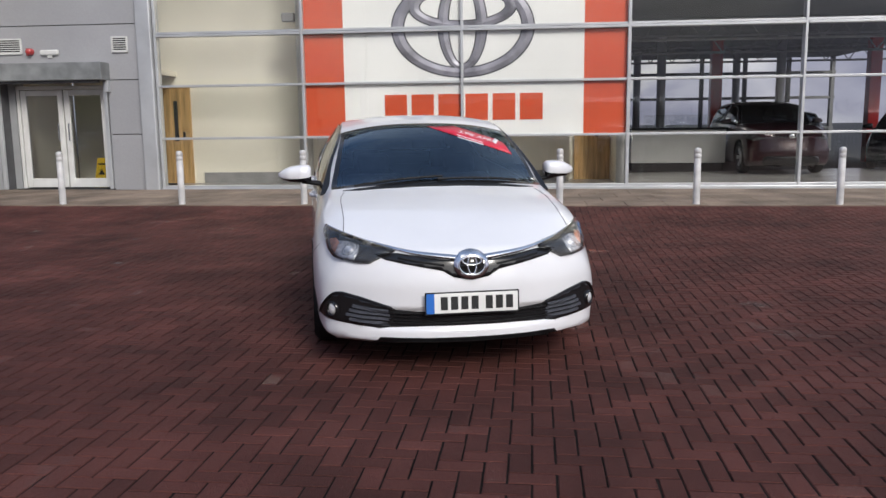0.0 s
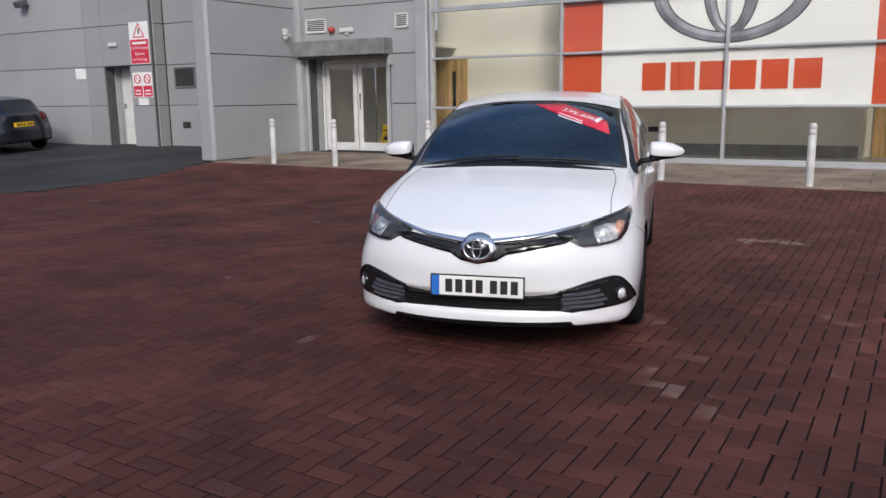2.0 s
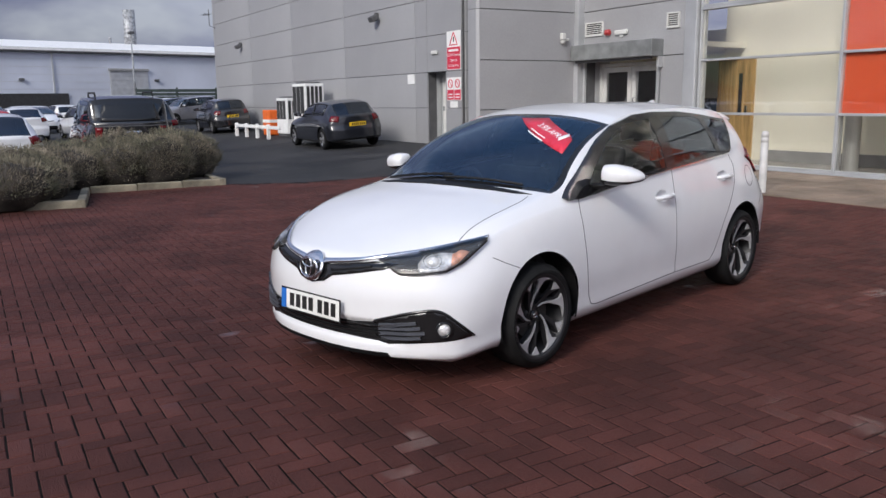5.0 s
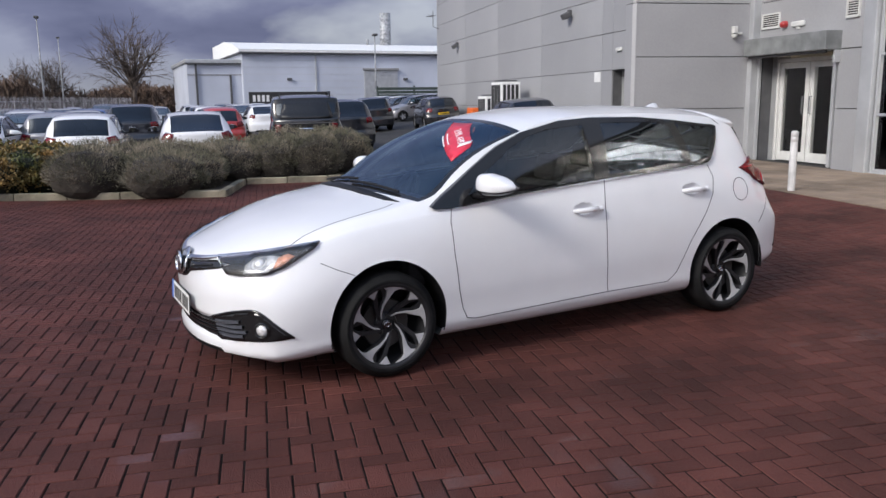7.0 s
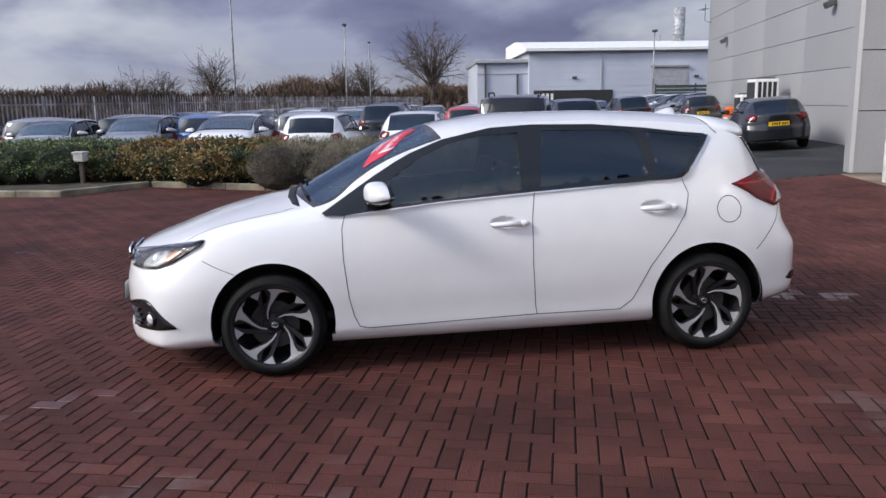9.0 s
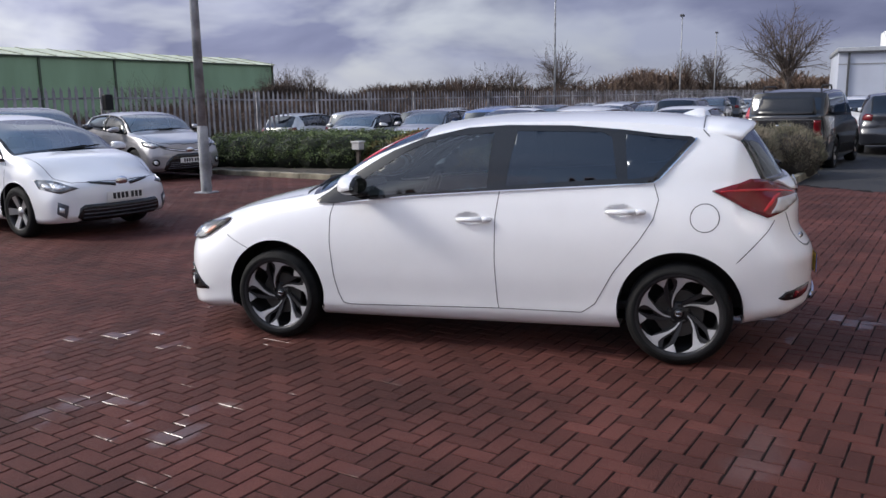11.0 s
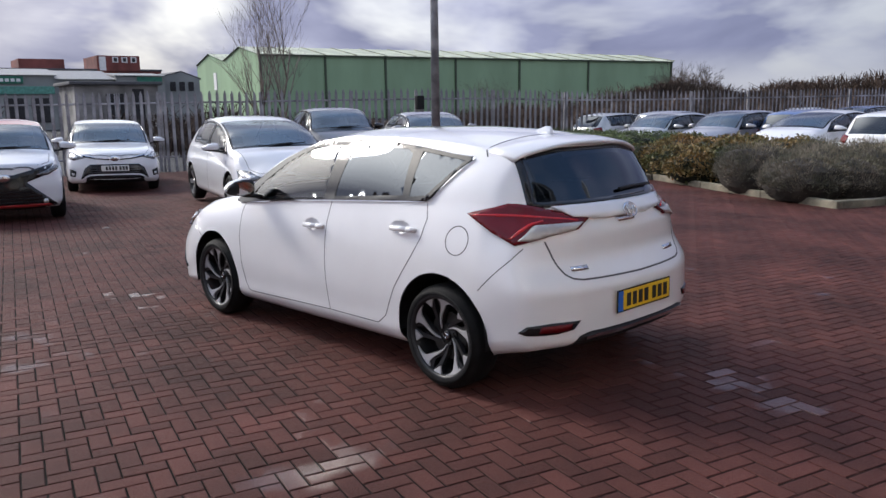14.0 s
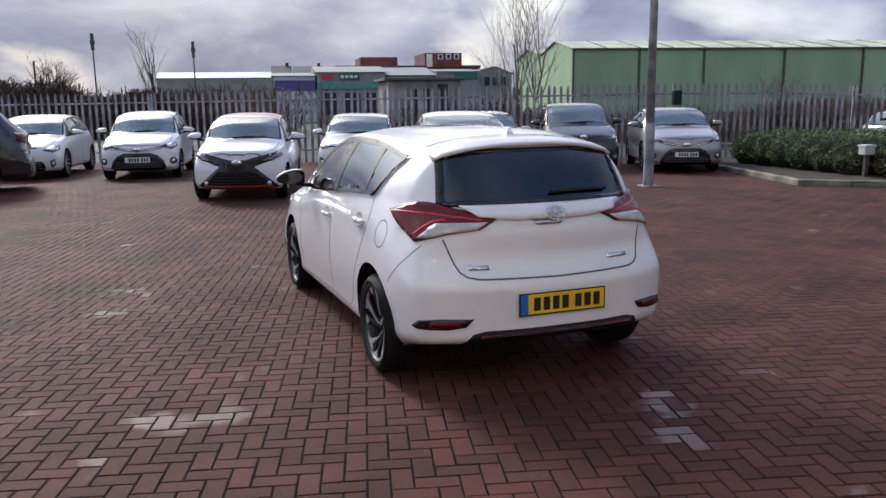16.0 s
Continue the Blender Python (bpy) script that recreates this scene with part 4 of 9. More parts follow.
def aircon(u, v, w, h, lab):
    a = thing("air_conditioner", FACM @ Matrix.Translation((u, v, ground(*fac(u, v).xy))), lab, "air conditioner", "outdoor units")
    part("unit_case", box(0, 0, 0.1, w, 0.75, h, 0.03), SIGN_WHITE, a)
    part("unit_base", box(0.02, 0.04, 0.0, w - 0.02, 0.7, 0.1, 0.0), CLAD_DARK, a)
    n = 3
    for k in range(n):
        x0 = 0.06 + k * (w - 0.1) / n
        part("unit_coil", box(x0, -0.008, 0.45 * h, x0 + (w - 0.1) / n - 0.04, 0.01, h - 0.1, 0.0), CABIN, a)
    for k in range(4):
        part("unit_coil", box(w - 0.01, 0.08 + 0.16 * k, 0.45 * h, w + 0.008, 0.19 + 0.16 * k, h - 0.1, 0.0), CABIN, a)
    part("fan_cowl", box(0.1, 0.1, h, w - 0.1, 0.65, h + 0.06, 0.02), CLAD_DARK, a)


aircon(-25.1, -1.15, 1.05, 1.45, "white outdoor air-conditioning unit by the wall")
aircon(-23.5, -1.1, 1.2, 1.95, "tall white outdoor air-conditioning unit by the wall")
bn = thing("orange_barrier", FACM @ Matrix.Translation((-26.6, -1.2, ground(*fac(-26.6, -1.2).xy))), "orange plastic barrier box beside white units", "barrier")
ORANGE = mat("orange_plastic", (0.75, 0.14, 0.02), 0.5, var=0.08)
part("barrier_body", box(0, 0, 0, 0.8, 0.5, 1.0, 0.05), ORANGE, bn)
part("barrier_band", box(-0.004, -0.004, 0.5, 0.804, 0.504, 0.62, 0.0), SIGN_WHITE, bn)
for k in range(4):
    b = thing("low_post_rail", FACM @ Matrix.Translation((-27.5 + 1.25 * k, -2.0, ground(*fac(-27.5 + 1.25 * k, -2.0).xy))), "low white post and rail barrier", "barrier", "low barriers")
    part("post", box(-0.06, -0.06, 0, 0.06, 0.06, 0.55, 0.012), SIGN_WHITE, b)
    part("rail", box(-0.06, -0.04, 0.38, 1.19, 0.04, 0.5, 0.012), SIGN_WHITE, b)

# pavement of concrete flags
pave = setting("pavement", box(-8.95, -2.85, -0.3, 13.0, -0.06, 0.0), FLAG, "buff concrete flag pavement along the building", "pavement")
bo = thing("bollard", FACM @ Matrix.Translation((0, 0, 0)), "off-white round steel bollard on the pavement edge", "bollard", "bollards")
part("bollard_tube", lathe([(0.0, 0.86), (0.028, 0.858), (0.046, 0.842), (0.052, 0.82), (0.052, 0.785), (0.048, 0.78), (0.048, 0.762), (0.052, 0.757), (0.052, 0.715), (0.048, 0.71), (0.048, 0.692), (0.052, 0.687), (0.052, -0.1)], 20, "z"), BOLLARD, bo, "", True)
spots = [-7.42, -5.95, -3.95, -1.95, 0.04, 2.05, 4.10, 6.19, 8.2, 10.3]
for k, u in enumerate(spots):
    p = fac(u, -2.68)
    m = Matrix.Translation((p.x, p.y, ground(p.x, p.y) + 0.0))
    if k == 0:
        bo.matrix_world = m
    else:
        copy_thing(bo, m)

# ---- planting ----
from mathutils.geometry import delaunay_2d_cdt


def point_in(p, poly):
    c, j = False, len(poly) - 1
    for i in range(len(poly)):
        if (poly[i][1] > p[1]) != (poly[j][1] > p[1]) and p[0] < (poly[j][0] - poly[i][0]) * (p[1] - poly[i][1]) / (poly[j][1] - poly[i][1]) + poly[i][0]:
            c = not c
        j = i
    return c


def leaf_mass(name, blobs, n, size, material, label, core, seed, spiky=0.0, group=""):
    """A shrub bed: many small leaves over lumpy mounds, with an added solid core whose dark colour stands in for the
    shade in the gaps. blobs: x, y, rx, ry, height.
    """
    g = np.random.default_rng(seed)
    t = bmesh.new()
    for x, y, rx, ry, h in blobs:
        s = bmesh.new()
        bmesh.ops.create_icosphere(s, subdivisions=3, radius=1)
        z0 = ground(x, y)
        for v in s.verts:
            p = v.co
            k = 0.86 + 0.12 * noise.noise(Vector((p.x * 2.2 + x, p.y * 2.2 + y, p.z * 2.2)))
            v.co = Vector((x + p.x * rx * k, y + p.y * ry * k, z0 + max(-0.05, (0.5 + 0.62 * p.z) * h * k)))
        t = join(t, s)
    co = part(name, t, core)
    tagged(co, label, "shrub", group, "stuff")
    area = np.array([b[2] * b[3] + (b[2] + b[3]) * b[4] for b in blobs])
    pick = g.choice(len(blobs), n, p=area / area.sum())
    d = g.normal(size=(n, 3))
    d[:, 2] = np.abs(d[:, 2]) * 0.9 - 0.25
    d /= np.linalg.norm(d, axis=1)[:, None]
    B = np.array(blobs)[pick]
    wob = 0.9 + 0.14 * np.array([noise.noise(Vector((a[0] * 2.2 + b[0], a[1] * 2.2 + b[1], a[2] * 2.2))) for a, b in zip(d, B)]) + g.normal(size=n) * 0.035
    z0 = np.array([ground(b[0], b[1]) for b in B])
    C = np.stack([B[:, 0] + d[:, 0] * B[:, 2] * wob, B[:, 1] + d[:, 1] * B[:, 3] * wob, z0 + np.maximum(0.01, (0.5 + 0.62 * d[:, 2]) * B[:, 4] * wob)], 1)
    out = d + g.normal(size=(n, 3)) * (0.35 if spiky else 0.9)
    out[:, 2] += spiky
    out /= np.linalg.norm(out, axis=1)[:, None]
    side = np.cross(out, g.normal(size=(n, 3)))
    side /= np.linalg.norm(side, axis=1)[:, None]
    ln = size * g.uniform(0.6, 1.4, n)[:, None]
    wd = ln * (0.09 if spiky else 0.42)
    V = np.stack([C - out * ln * 0.2, C + out * ln * 0.35 + side * wd, C + out * ln, C + out * ln * 0.35 - side * wd], 1).reshape(-1, 3)
    F = np.arange(4 * n).reshape(-1, 4)
    me = from_arrays(name + "_leaves", V, F.tolist(), material)
    o = part("leaves", me, material, co)
    return co


def band(x0, y0, x1, y1, n, r, h, seed, jx=0.35):
    g = random.Random(seed)
    return [(x0 + (x1 - x0) * k / (n - 1) + g.uniform(-jx, jx), y0 + (y1 - y0) * k / (n - 1) + g.uniform(-jx, jx), r * g.uniform(0.85, 1.2), r * g.uniform(0.85, 1.2), h * g.uniform(0.88, 1.1)) for k in range(n)]


# core colours: the shade deep between the leaves, painted as near-black green and brown
GREEN_CORE_SHADE = mat("hedge_core_shade", (0.012, 0.018, 0.007), 0.9, var=0.3, scale=4)
SAGE_CORE_SHADE = mat("shrub_core_shade", (0.05, 0.042, 0.034), 0.95, var=0.3, scale=4)
hedge = [(x, y, 0.75, 0.75, 0.86) for x, y in [(-10.75 - 0.22 * (y + 0.9) * 0 - dx, y) for y in np.arange(-5.6, -1.3, 0.75) for dx in (0.35, 1.2, 2.1, 3.0)]]
leaf_mass("clipped_hedge", hedge, 80000, 0.034, LEAF_GREEN, "clipped dark green hedge in a kerbed bed", GREEN_CORE_SHADE, 3)
leaf_mass("ivy_bed", band(-11.2, -0.6, -10.4, 2.5, 6, 0.75, 0.72, 4) + band(-12.4, -0.6, -11.6, 2.6, 5, 0.8, 0.8, 5) + band(-13.4, -0.4, -12.8, 2.4, 4, 0.8, 0.8, 6), 60000, 0.048, LEAF_IVY, "low bronze and green leafy shrubs behind a kerb", GREEN_CORE_SHADE, 7)
def mounds(outline, step, r, h, seed):
    """Overlapping low mounds that fill an outline."""
    g = random.Random(seed)
    out = []
    xs, ys = [p[0] for p in outline], [p[1] for p in outline]
    x = min(xs)
    while x < max(xs):
        y = min(ys)
        while y < max(ys):
            if point_in((x, y), outline):
                out.append((x + g.uniform(-0.15, 0.15), y + g.uniform(-0.15, 0.15), r * g.uniform(0.8, 1.15), r * g.uniform(0.8, 1.15), h * g.uniform(0.80, 1.10)))
            y += step
        x += step
    return out


leaf_mass("grey_shrub", mounds([(-12.9, 2.7), (-9.9, 2.4), (-8.95, 4.6), (-9.9, 5.45), (-12.6, 5.6)], 0.62, 0.68, 0.78, 31), 150000, 0.05, LEAF_SAGE, "rounded grey-brown winter shrubs in a kerbed bed", SAGE_CORE_SHADE, 8, 0.6)
leaf_mass("grey_shrub", mounds([(-13.5, 5.9), (-11.0, 5.95), (-10.6, 7.7), (-12.8, 7.9)], 0.62, 0.66, 0.84, 32), 90000, 0.05, LEAF_SAGE, "rounded grey-brown winter shrub beside the access road", SAGE_CORE_SHADE, 9, 0.6)

KERBLINE = [(-10.1, -7.0), (-9.6, -5.4), (-8.75, -0.76), (-10.3, 0.25), (-8.6, 5.25), (-10.45, 5.75), (-10.0, 8.0), (-12.6, 8.3)]
kerb = tagged(new("kerb"), "concrete kerb round the planting beds", "kerb", "", "structure")
for (xa, ya), (xb, yb) in zip(KERBLINE, KERBLINE[1:]):
    a, b = Vector((xa, ya, 0)), Vector((xb, yb, 0))
    n = max(1, round((b - a).length / 0.9))
    d = (b - a) / n
    for k in range(n):
        p = a + d * k
        L = d.length
        q = p + d / 2
        t = box(0.004, -0.125, -0.15, L - 0.004, 0.0, 0.115, 0.018, None, None, 2)
        o = part("kerb_stone", t, KERB, kerb)
        o.matrix_world = Matrix.Translation((p.x, p.y, ground(q.x, q.y))) @ Matrix.Rotation(math.atan2(d.y, d.x), 4, "Z") @ Matrix.Diagonal((1, -1, 1, 1))
bed = [(x, y) for x, y in KERBLINE] + [(-14.0, 7.0), (-14.3, -7.3)]
shape = [Vector((x - 0.10, y)) for x, y in bed]
grains = list(shape)
for gx in np.arange(-14.2, -8.4, 0.3):
    for gy in np.arange(-7.2, 8.2, 0.3):
        if point_in((gx, gy), shape):
            grains.append(Vector((gx, gy)))
vs, _, fs, *_ = delaunay_2d_cdt(grains, [(i, (i + 1) % len(shape)) for i in range(len(shape))], [], 0, 1e-5)
fs = [f for f in fs if point_in((sum(vs[i][0] for i in f) / 3, sum(vs[i][1] for i in f) / 3), shape)]
t = from_arrays("bed_soil", [(v[0], v[1], ground(v[0], v[1]) + 0.07 + 0.03 * noise.noise(Vector((v[0] * 2, v[1] * 2, 0)))) for v in vs], fs, SOIL, True)
tagged(part("bed_soil", t, SOIL), "dark bare soil in the planting bed", "soil", "", "structure")

# small white marker box in the bed
mb = thing("marker_box", Matrix.Translation((-10.6, -1.25, ground(-10.6, -1.25) + 0.09)), "small off-white plastic meter box on a post", "box")
part("box_post", box(-0.04, -0.04, -0.09, 0.04, 0.04, 0.45, 0.008), TWIG, mb)
part("box_case", box(-0.12, -0.11, 0.42, 0.11, 0.09, 0.60, 0.02), BOLLARD, mb)
part("box_lid", box(-0.14, -0.13, 0.58, 0.12, 0.11, 0.62, 0.01), BOLLARD, mb)
part("box_stub", box(-0.20, -0.22, 0.36, -0.06, -0.1, 0.5, 0.02), BOLLARD, mb)

# ---- palisade fence ----
def fence():
    pale = bmesh.new()
    prof = [(-0.043, 0.0), (-0.022, -0.016), (0.022, -0.016), (0.043, 0.0)]
    lo = [pale.verts.new((x, y, 0.05)) for x, y in prof]
    hi = [pale.verts.new((x, y, 2.16)) for x, y in prof]
    tip = [pale.verts.new((-0.008, -0.012, 2.28)), pale.verts.new((0.008, -0.012, 2.28))]
    for i in range(3):
        pale.faces.new((lo[i], lo[i + 1], hi[i + 1], hi[i]))
    pale.faces.new((hi[0], hi[1], tip[0])); pale.faces.new((hi[1], hi[2], tip[1], tip[0])); pale.faces.new((hi[2], hi[3], tip[1]))
    me = bpy.data.meshes.new("pale")
    pale.to_mesh(me); pale.free()
    me.materials.append(FENCE_STEEL)
    base = np.array([v.co[:] for v in me.vertices])
    faces = [tuple(p.vertices) for p in me.polygons]
    root = tagged(new("palisade_fence"), "grey weathered steel palisade fence behind the cars", "fence")
    fv, ff = [], []
    near = 0
    for A, B in ((Vector((26, -18.2, 0)), Vector((-10.86, -9.75, 0))), (Vector((-10.86, -9.75, 0)), Vector((-75, 1.8, 0)))):
        d = (B - A).normalized()
        length = (B - A).length
        rot = Matrix.Rotation(math.atan2(d.y, d.x) + math.pi, 4, "Z")
        step = 0.205
        n = int(length / step)
        for k in range(n):
            p = A + d * (k * step)
            z = ground(p.x, p.y) - rise(p.x, p.y) - 0.02 + 0.02 * math.sin(k * 0.7)
            if -16 < p.x < 8 and near < 150:
                near += 1
                o = new("pale", me)
                o.parent = root
                o.matrix_world = Matrix.Translation((p.x, p.y, z)) @ rot @ Matrix.Rotation(radians(random.uniform(-0.8, 0.8)), 4, "Y")
            else:
                q = base @ np.array(rot.to_3x3()).T + np.array((p.x, p.y, z))
                off = len(fv)
                fv += q.tolist()
                ff += [tuple(i + off for i in f) for f in faces]
        k = 0
        while k * 2.75 < length:
            p = A + d * (k * 2.75) + Vector((d.y, -d.x, 0)) * -0.0 + (Vector((0, -0.06, 0)))
            z = ground(p.x, p.y) - rise(p.x, p.y)
            o = part("fence_post", box(-0.035, -0.028, 0, 0.035, 0.028, 2.22, 0.004, None, None, 1), FENCE_STEEL, root)
            o.matrix_world = Matrix.Translation((p.x, p.y, z)) @ rot
            q = p + d * 2.75
            z2 = ground(q.x, q.y) - rise(q.x, q.y)
            for h in (0.45, 1.95):
                part("fence_rail", tube([(p.x, p.y, z + h), (q.x, q.y, z2 + h)], 0.025, 4), FENCE_STEEL, root)
            k += 1
    far = part("far_pale", from_arrays("far_pale", fv, ff, FENCE_STEEL), FENCE_STEEL, root)
    tagged(far, kind="stuff")


fence()
for x, y, h in ((-10.80, -9.62, 2.0),):
    b = thing("fence_box", Matrix.Translation((x, y + 0.12, ground(x, y))), "small black box fixed on the fence", "box")
    part("box_case", box(-0.13, -0.08, h - 0.42, 0.13, 0.08, h, 0.02), BLACK_PLASTIC, b)
    part("box_stem", box(-0.03, -0.03, 0, 0.03, 0.03, h - 0.4, 0.0), FENCE_STEEL, b)


# ---- lamp posts ----
def lamp_post(x, y, h, r, label, head=True, g=""):
    p = thing("lamp_post", Matrix.Translation((x, y, ground(x, y))), label, "lamp post", g)
    part("post_base", lathe([(r * 1.1, 0.0), (r * 1.1, 1.15), (r, 1.22)], 16, "z") if r > 0.08 else tube([(0, 0, 0), (0, 0, 1.0)], r * 1.25, 10), GALV, p, "", True)
    part("post_shaft", tube([(0, 0, 0.9), (0, 0, h * 0.5), (0, 0, h)], [r, r * 0.8, r * 0.6], 14), GALV, p, "", True)
    if r > 0.08:
        part("post_plate", box(-0.16, -0.16, 0, 0.16, 0.16, 0.02, 0.004), GALV, p)
        part("access_door", box(-0.05, r * 1.25 - 0.004, 0.3, 0.05, r * 1.25 + 0.01, 0.75, 0.004), GALV, p)
    if head:
        t = box(-0.25, -0.16, h - 0.05, 0.35, 0.16, h + 0.12, 0.05)
        part("lamp_head", t, CLAD_DARK, p)


lamp_post(-6.12, -1.70, 9.5, 0.088, "tall galvanised steel lamp post on the paving")
far = "car park lamp posts"
lamp_post(-64.2, -4.17, 8.2, 0.07, "far grey car park lamp post", True, far)
lamp_post(-39.6, -6.55, 11.0, 0.06, "far grey car park lamp post", True, far)
lamp_post(-56.0, 20.0, 6.1, 0.07, "far grey lamp post beside the far building", True, far)
lamp_post(-95.0, -6.0, 9.0, 0.08, "far grey car park lamp post", True, far)


# ---- trees ----
def bare_tree(name, x, y, h, seed, label, material, spread=0.5, twigs=3, trunk=0.12, stems=1, up=0.45, thin=0.004):
    """A leafless tree: tapered trunk and limbs, and a crown of fine twigs."""
    g = random.Random(seed)
    tr = thing(name, Matrix.Translation((x, y, ground(x, y) - 0.05)), label, "tree")
    wood, fine = bmesh.new(), []

    def grow(p, d, length, rad, depth):
        pts, rs = [p.copy()], [rad]
        q, e = p.copy(), d.copy()
        for i in range(4):
            e = (e + Vector((g.uniform(-0.11, 0.11), g.uniform(-0.11, 0.11), g.uniform(-0.02, 0.10)))).normalized()
            q = q + e * length / 4
            pts.append(q.copy()); rs.append(rad * (1 - 0.14 * (i + 1)))
        if depth < 2:
            tube(pts, rs, 6 if depth else 9, wood)
        else:
            fine.append((pts, rs))
        if depth >= twigs + 1:
            return
        for i in range((3 if thin < 0.01 else 4) if depth else 7):
            k = g.uniform(0.3 if depth else 0.35, 1.0)
            s = pts[min(4, int(k * 4))]
            a = g.uniform(0, 2 * math.pi)
            nd = (e * up + Vector((math.cos(a), math.sin(a), g.uniform(0.0, 0.7))) * spread).normalized()
            grow(s, nd, length * g.uniform(0.55, 0.80), max(thin, rs[min(4, int(k * 4))] * 0.6), depth + 1)
    for s in range(stems):
        a = 2 * math.pi * s / max(1, stems)
        grow(Vector((0.05 * math.cos(a), 0.05 * math.sin(a), 0)), Vector((0.12 * math.cos(a) * (stems > 1), 0.12 * math.sin(a) * (stems > 1), 1)).normalized(), h * 0.55, trunk, 0)
    part("trunk", wood, material, tr, "", True)
    V, F = [], []
    for pts, rs in fine:
        for i in range(4):
            a, b = pts[i], pts[i + 1]
            d = (b - a).normalized()
            s1 = d.cross(Vector((g.uniform(-1, 1), g.uniform(-1, 1), g.uniform(-1, 1)))).normalized()
            s2 = d.cross(s1)
            o = len(V)
            for base, r in ((a, rs[i]), (b, rs[i + 1])):
                for j in range(3):
                    c = 2 * math.pi * j / 3
                    V.append(base + (s1 * math.cos(c) + s2 * math.sin(c)) * r)
            for j in range(3):
                F.append((o + j, o + (j + 1) % 3, o + 3 + (j + 1) % 3, o + 3 + j))
    part("crown", from_arrays("crown", V, F, material), material, tr, "fine bare twigs")


bare_tree("birch_tree", -6.55, -11.1, 6.4, 11, "slender bare birch tree behind the fence", BIRCH, 0.36, 3, 0.047, 2, 0.78)
def crown_tree(x, y, h, wide, seed, label, low=0.22, limbs=46):
    """A far leafless tree: short trunk, limbs that fan out to a rounded crown, side branches and fine twigs."""
    g = np.random.default_rng(seed)
    tr = thing("bare_tree", Matrix.Translation((x, y, ground(x, y) - 0.05)), label, "tree")
    part("trunk", tube([(0, 0, 0), (0.02 * h, 0, 0.2 * h), (0, 0.01 * h, 0.5 * h)], [0.028 * h, 0.022 * h, 0.010 * h], 8), TWIG, tr, "", True)
    V, F = [], []

    def stick(a, b, r0, r1):
        d = (b - a) / np.linalg.norm(b - a)
        u = np.cross(d, g.normal(size=3)); u /= np.linalg.norm(u)
        w = np.cross(d, u)
        o = len(V)
        for p, r in ((a, r0), (b, r1)):
            for k in range(3):
                c = 2 * math.pi * k / 3
                V.append(p + (u * math.cos(c) + w * math.sin(c)) * r)
        for k in range(3):
            F.append((o + k, o + (k + 1) % 3, o + 3 + (k + 1) % 3, o + 3 + k))
    for _ in range(limbs):
        az, up = g.uniform(0, 2 * math.pi), g.uniform(-0.25, 1.0)
        k = math.sqrt(max(0.05, 1 - up * up)) * g.uniform(0.75, 1.05)
        tip = np.array((math.cos(az) * k * wide, math.sin(az) * k * wide, h * (0.56 + 0.44 * up * g.uniform(0.85, 1.0))))
        a = np.array((0, 0, h * g.uniform(low, 0.5)))
        mid = 0.5 * (a + tip) + np.array((0, 0, 0.05 * h)) + g.normal(size=3) * 0.03 * h
        stick(a, mid, 0.010 * h, 0.006 * h)
        stick(mid, tip, 0.006 * h, 0.002 * h)
        for _ in range(7):
            t = g.uniform(0.25, 1.0)
            p = a + (mid - a) * t * 2 if t < 0.5 else mid + (tip - mid) * (t - 0.5) * 2
            q = p + (tip - a) / np.linalg.norm(tip - a) * 0.10 * h + g.normal(size=3) * 0.07 * h
            stick(p, q, 0.003 * h, 0.0016 * h)
            for _ in range(4):
                e = p + (q - p) * g.uniform(0.3, 1.0)
                stick(e, e + (q - p) * 0.4 + g.normal(size=3) * 0.035 * h, 0.0018 * h, 0.001 * h)
    part("crown", from_arrays("crown", V, F, TWIG), TWIG, tr, "fine bare twigs")


for x, y, h, wide, seed, lab in ((-104, 1.2, 11.2, 4.6, 12, "large bare deciduous tree on the skyline"), (-112, -31, 9.0, 3.6, 13, "bare deciduous tree on the skyline"), (-118, -45, 7.4, 3.2, 14, "bare rounded tree on the skyline"),
                                 (-110, -37.5, 7.0, 2.6, 15, "small bare tree beside a larger one"), (-112, -8.5, 7.6, 2.4, 16, "bare young tree on the skyline"), (-112, -12, 7.0, 2.0, 26, "bare young tree on the skyline"),
                                 (-95, -64, 6.6, 3.0, 27, "low bare tree beyond the warehouse"), (-98, -72, 7.4, 3.4, 28, "bare tree beyond the warehouse"), (19.2, -62, 5.6, 2.2, 29, "rounded bare bush behind the fence")):
    crown_tree(x, y, h, wide, seed, lab)
bare_tree("bare_tree", 10.7, -60, 8.4, 17, "thin bare tree behind the fence", TWIG, 0.3, 3, 0.12, 1, 0.85)
bare_tree("bare_tree", -21, -19, 3.4, 18, "small bare bush against the green shed", TWIG, 0.6, 2, 0.04, 4, 0.6)


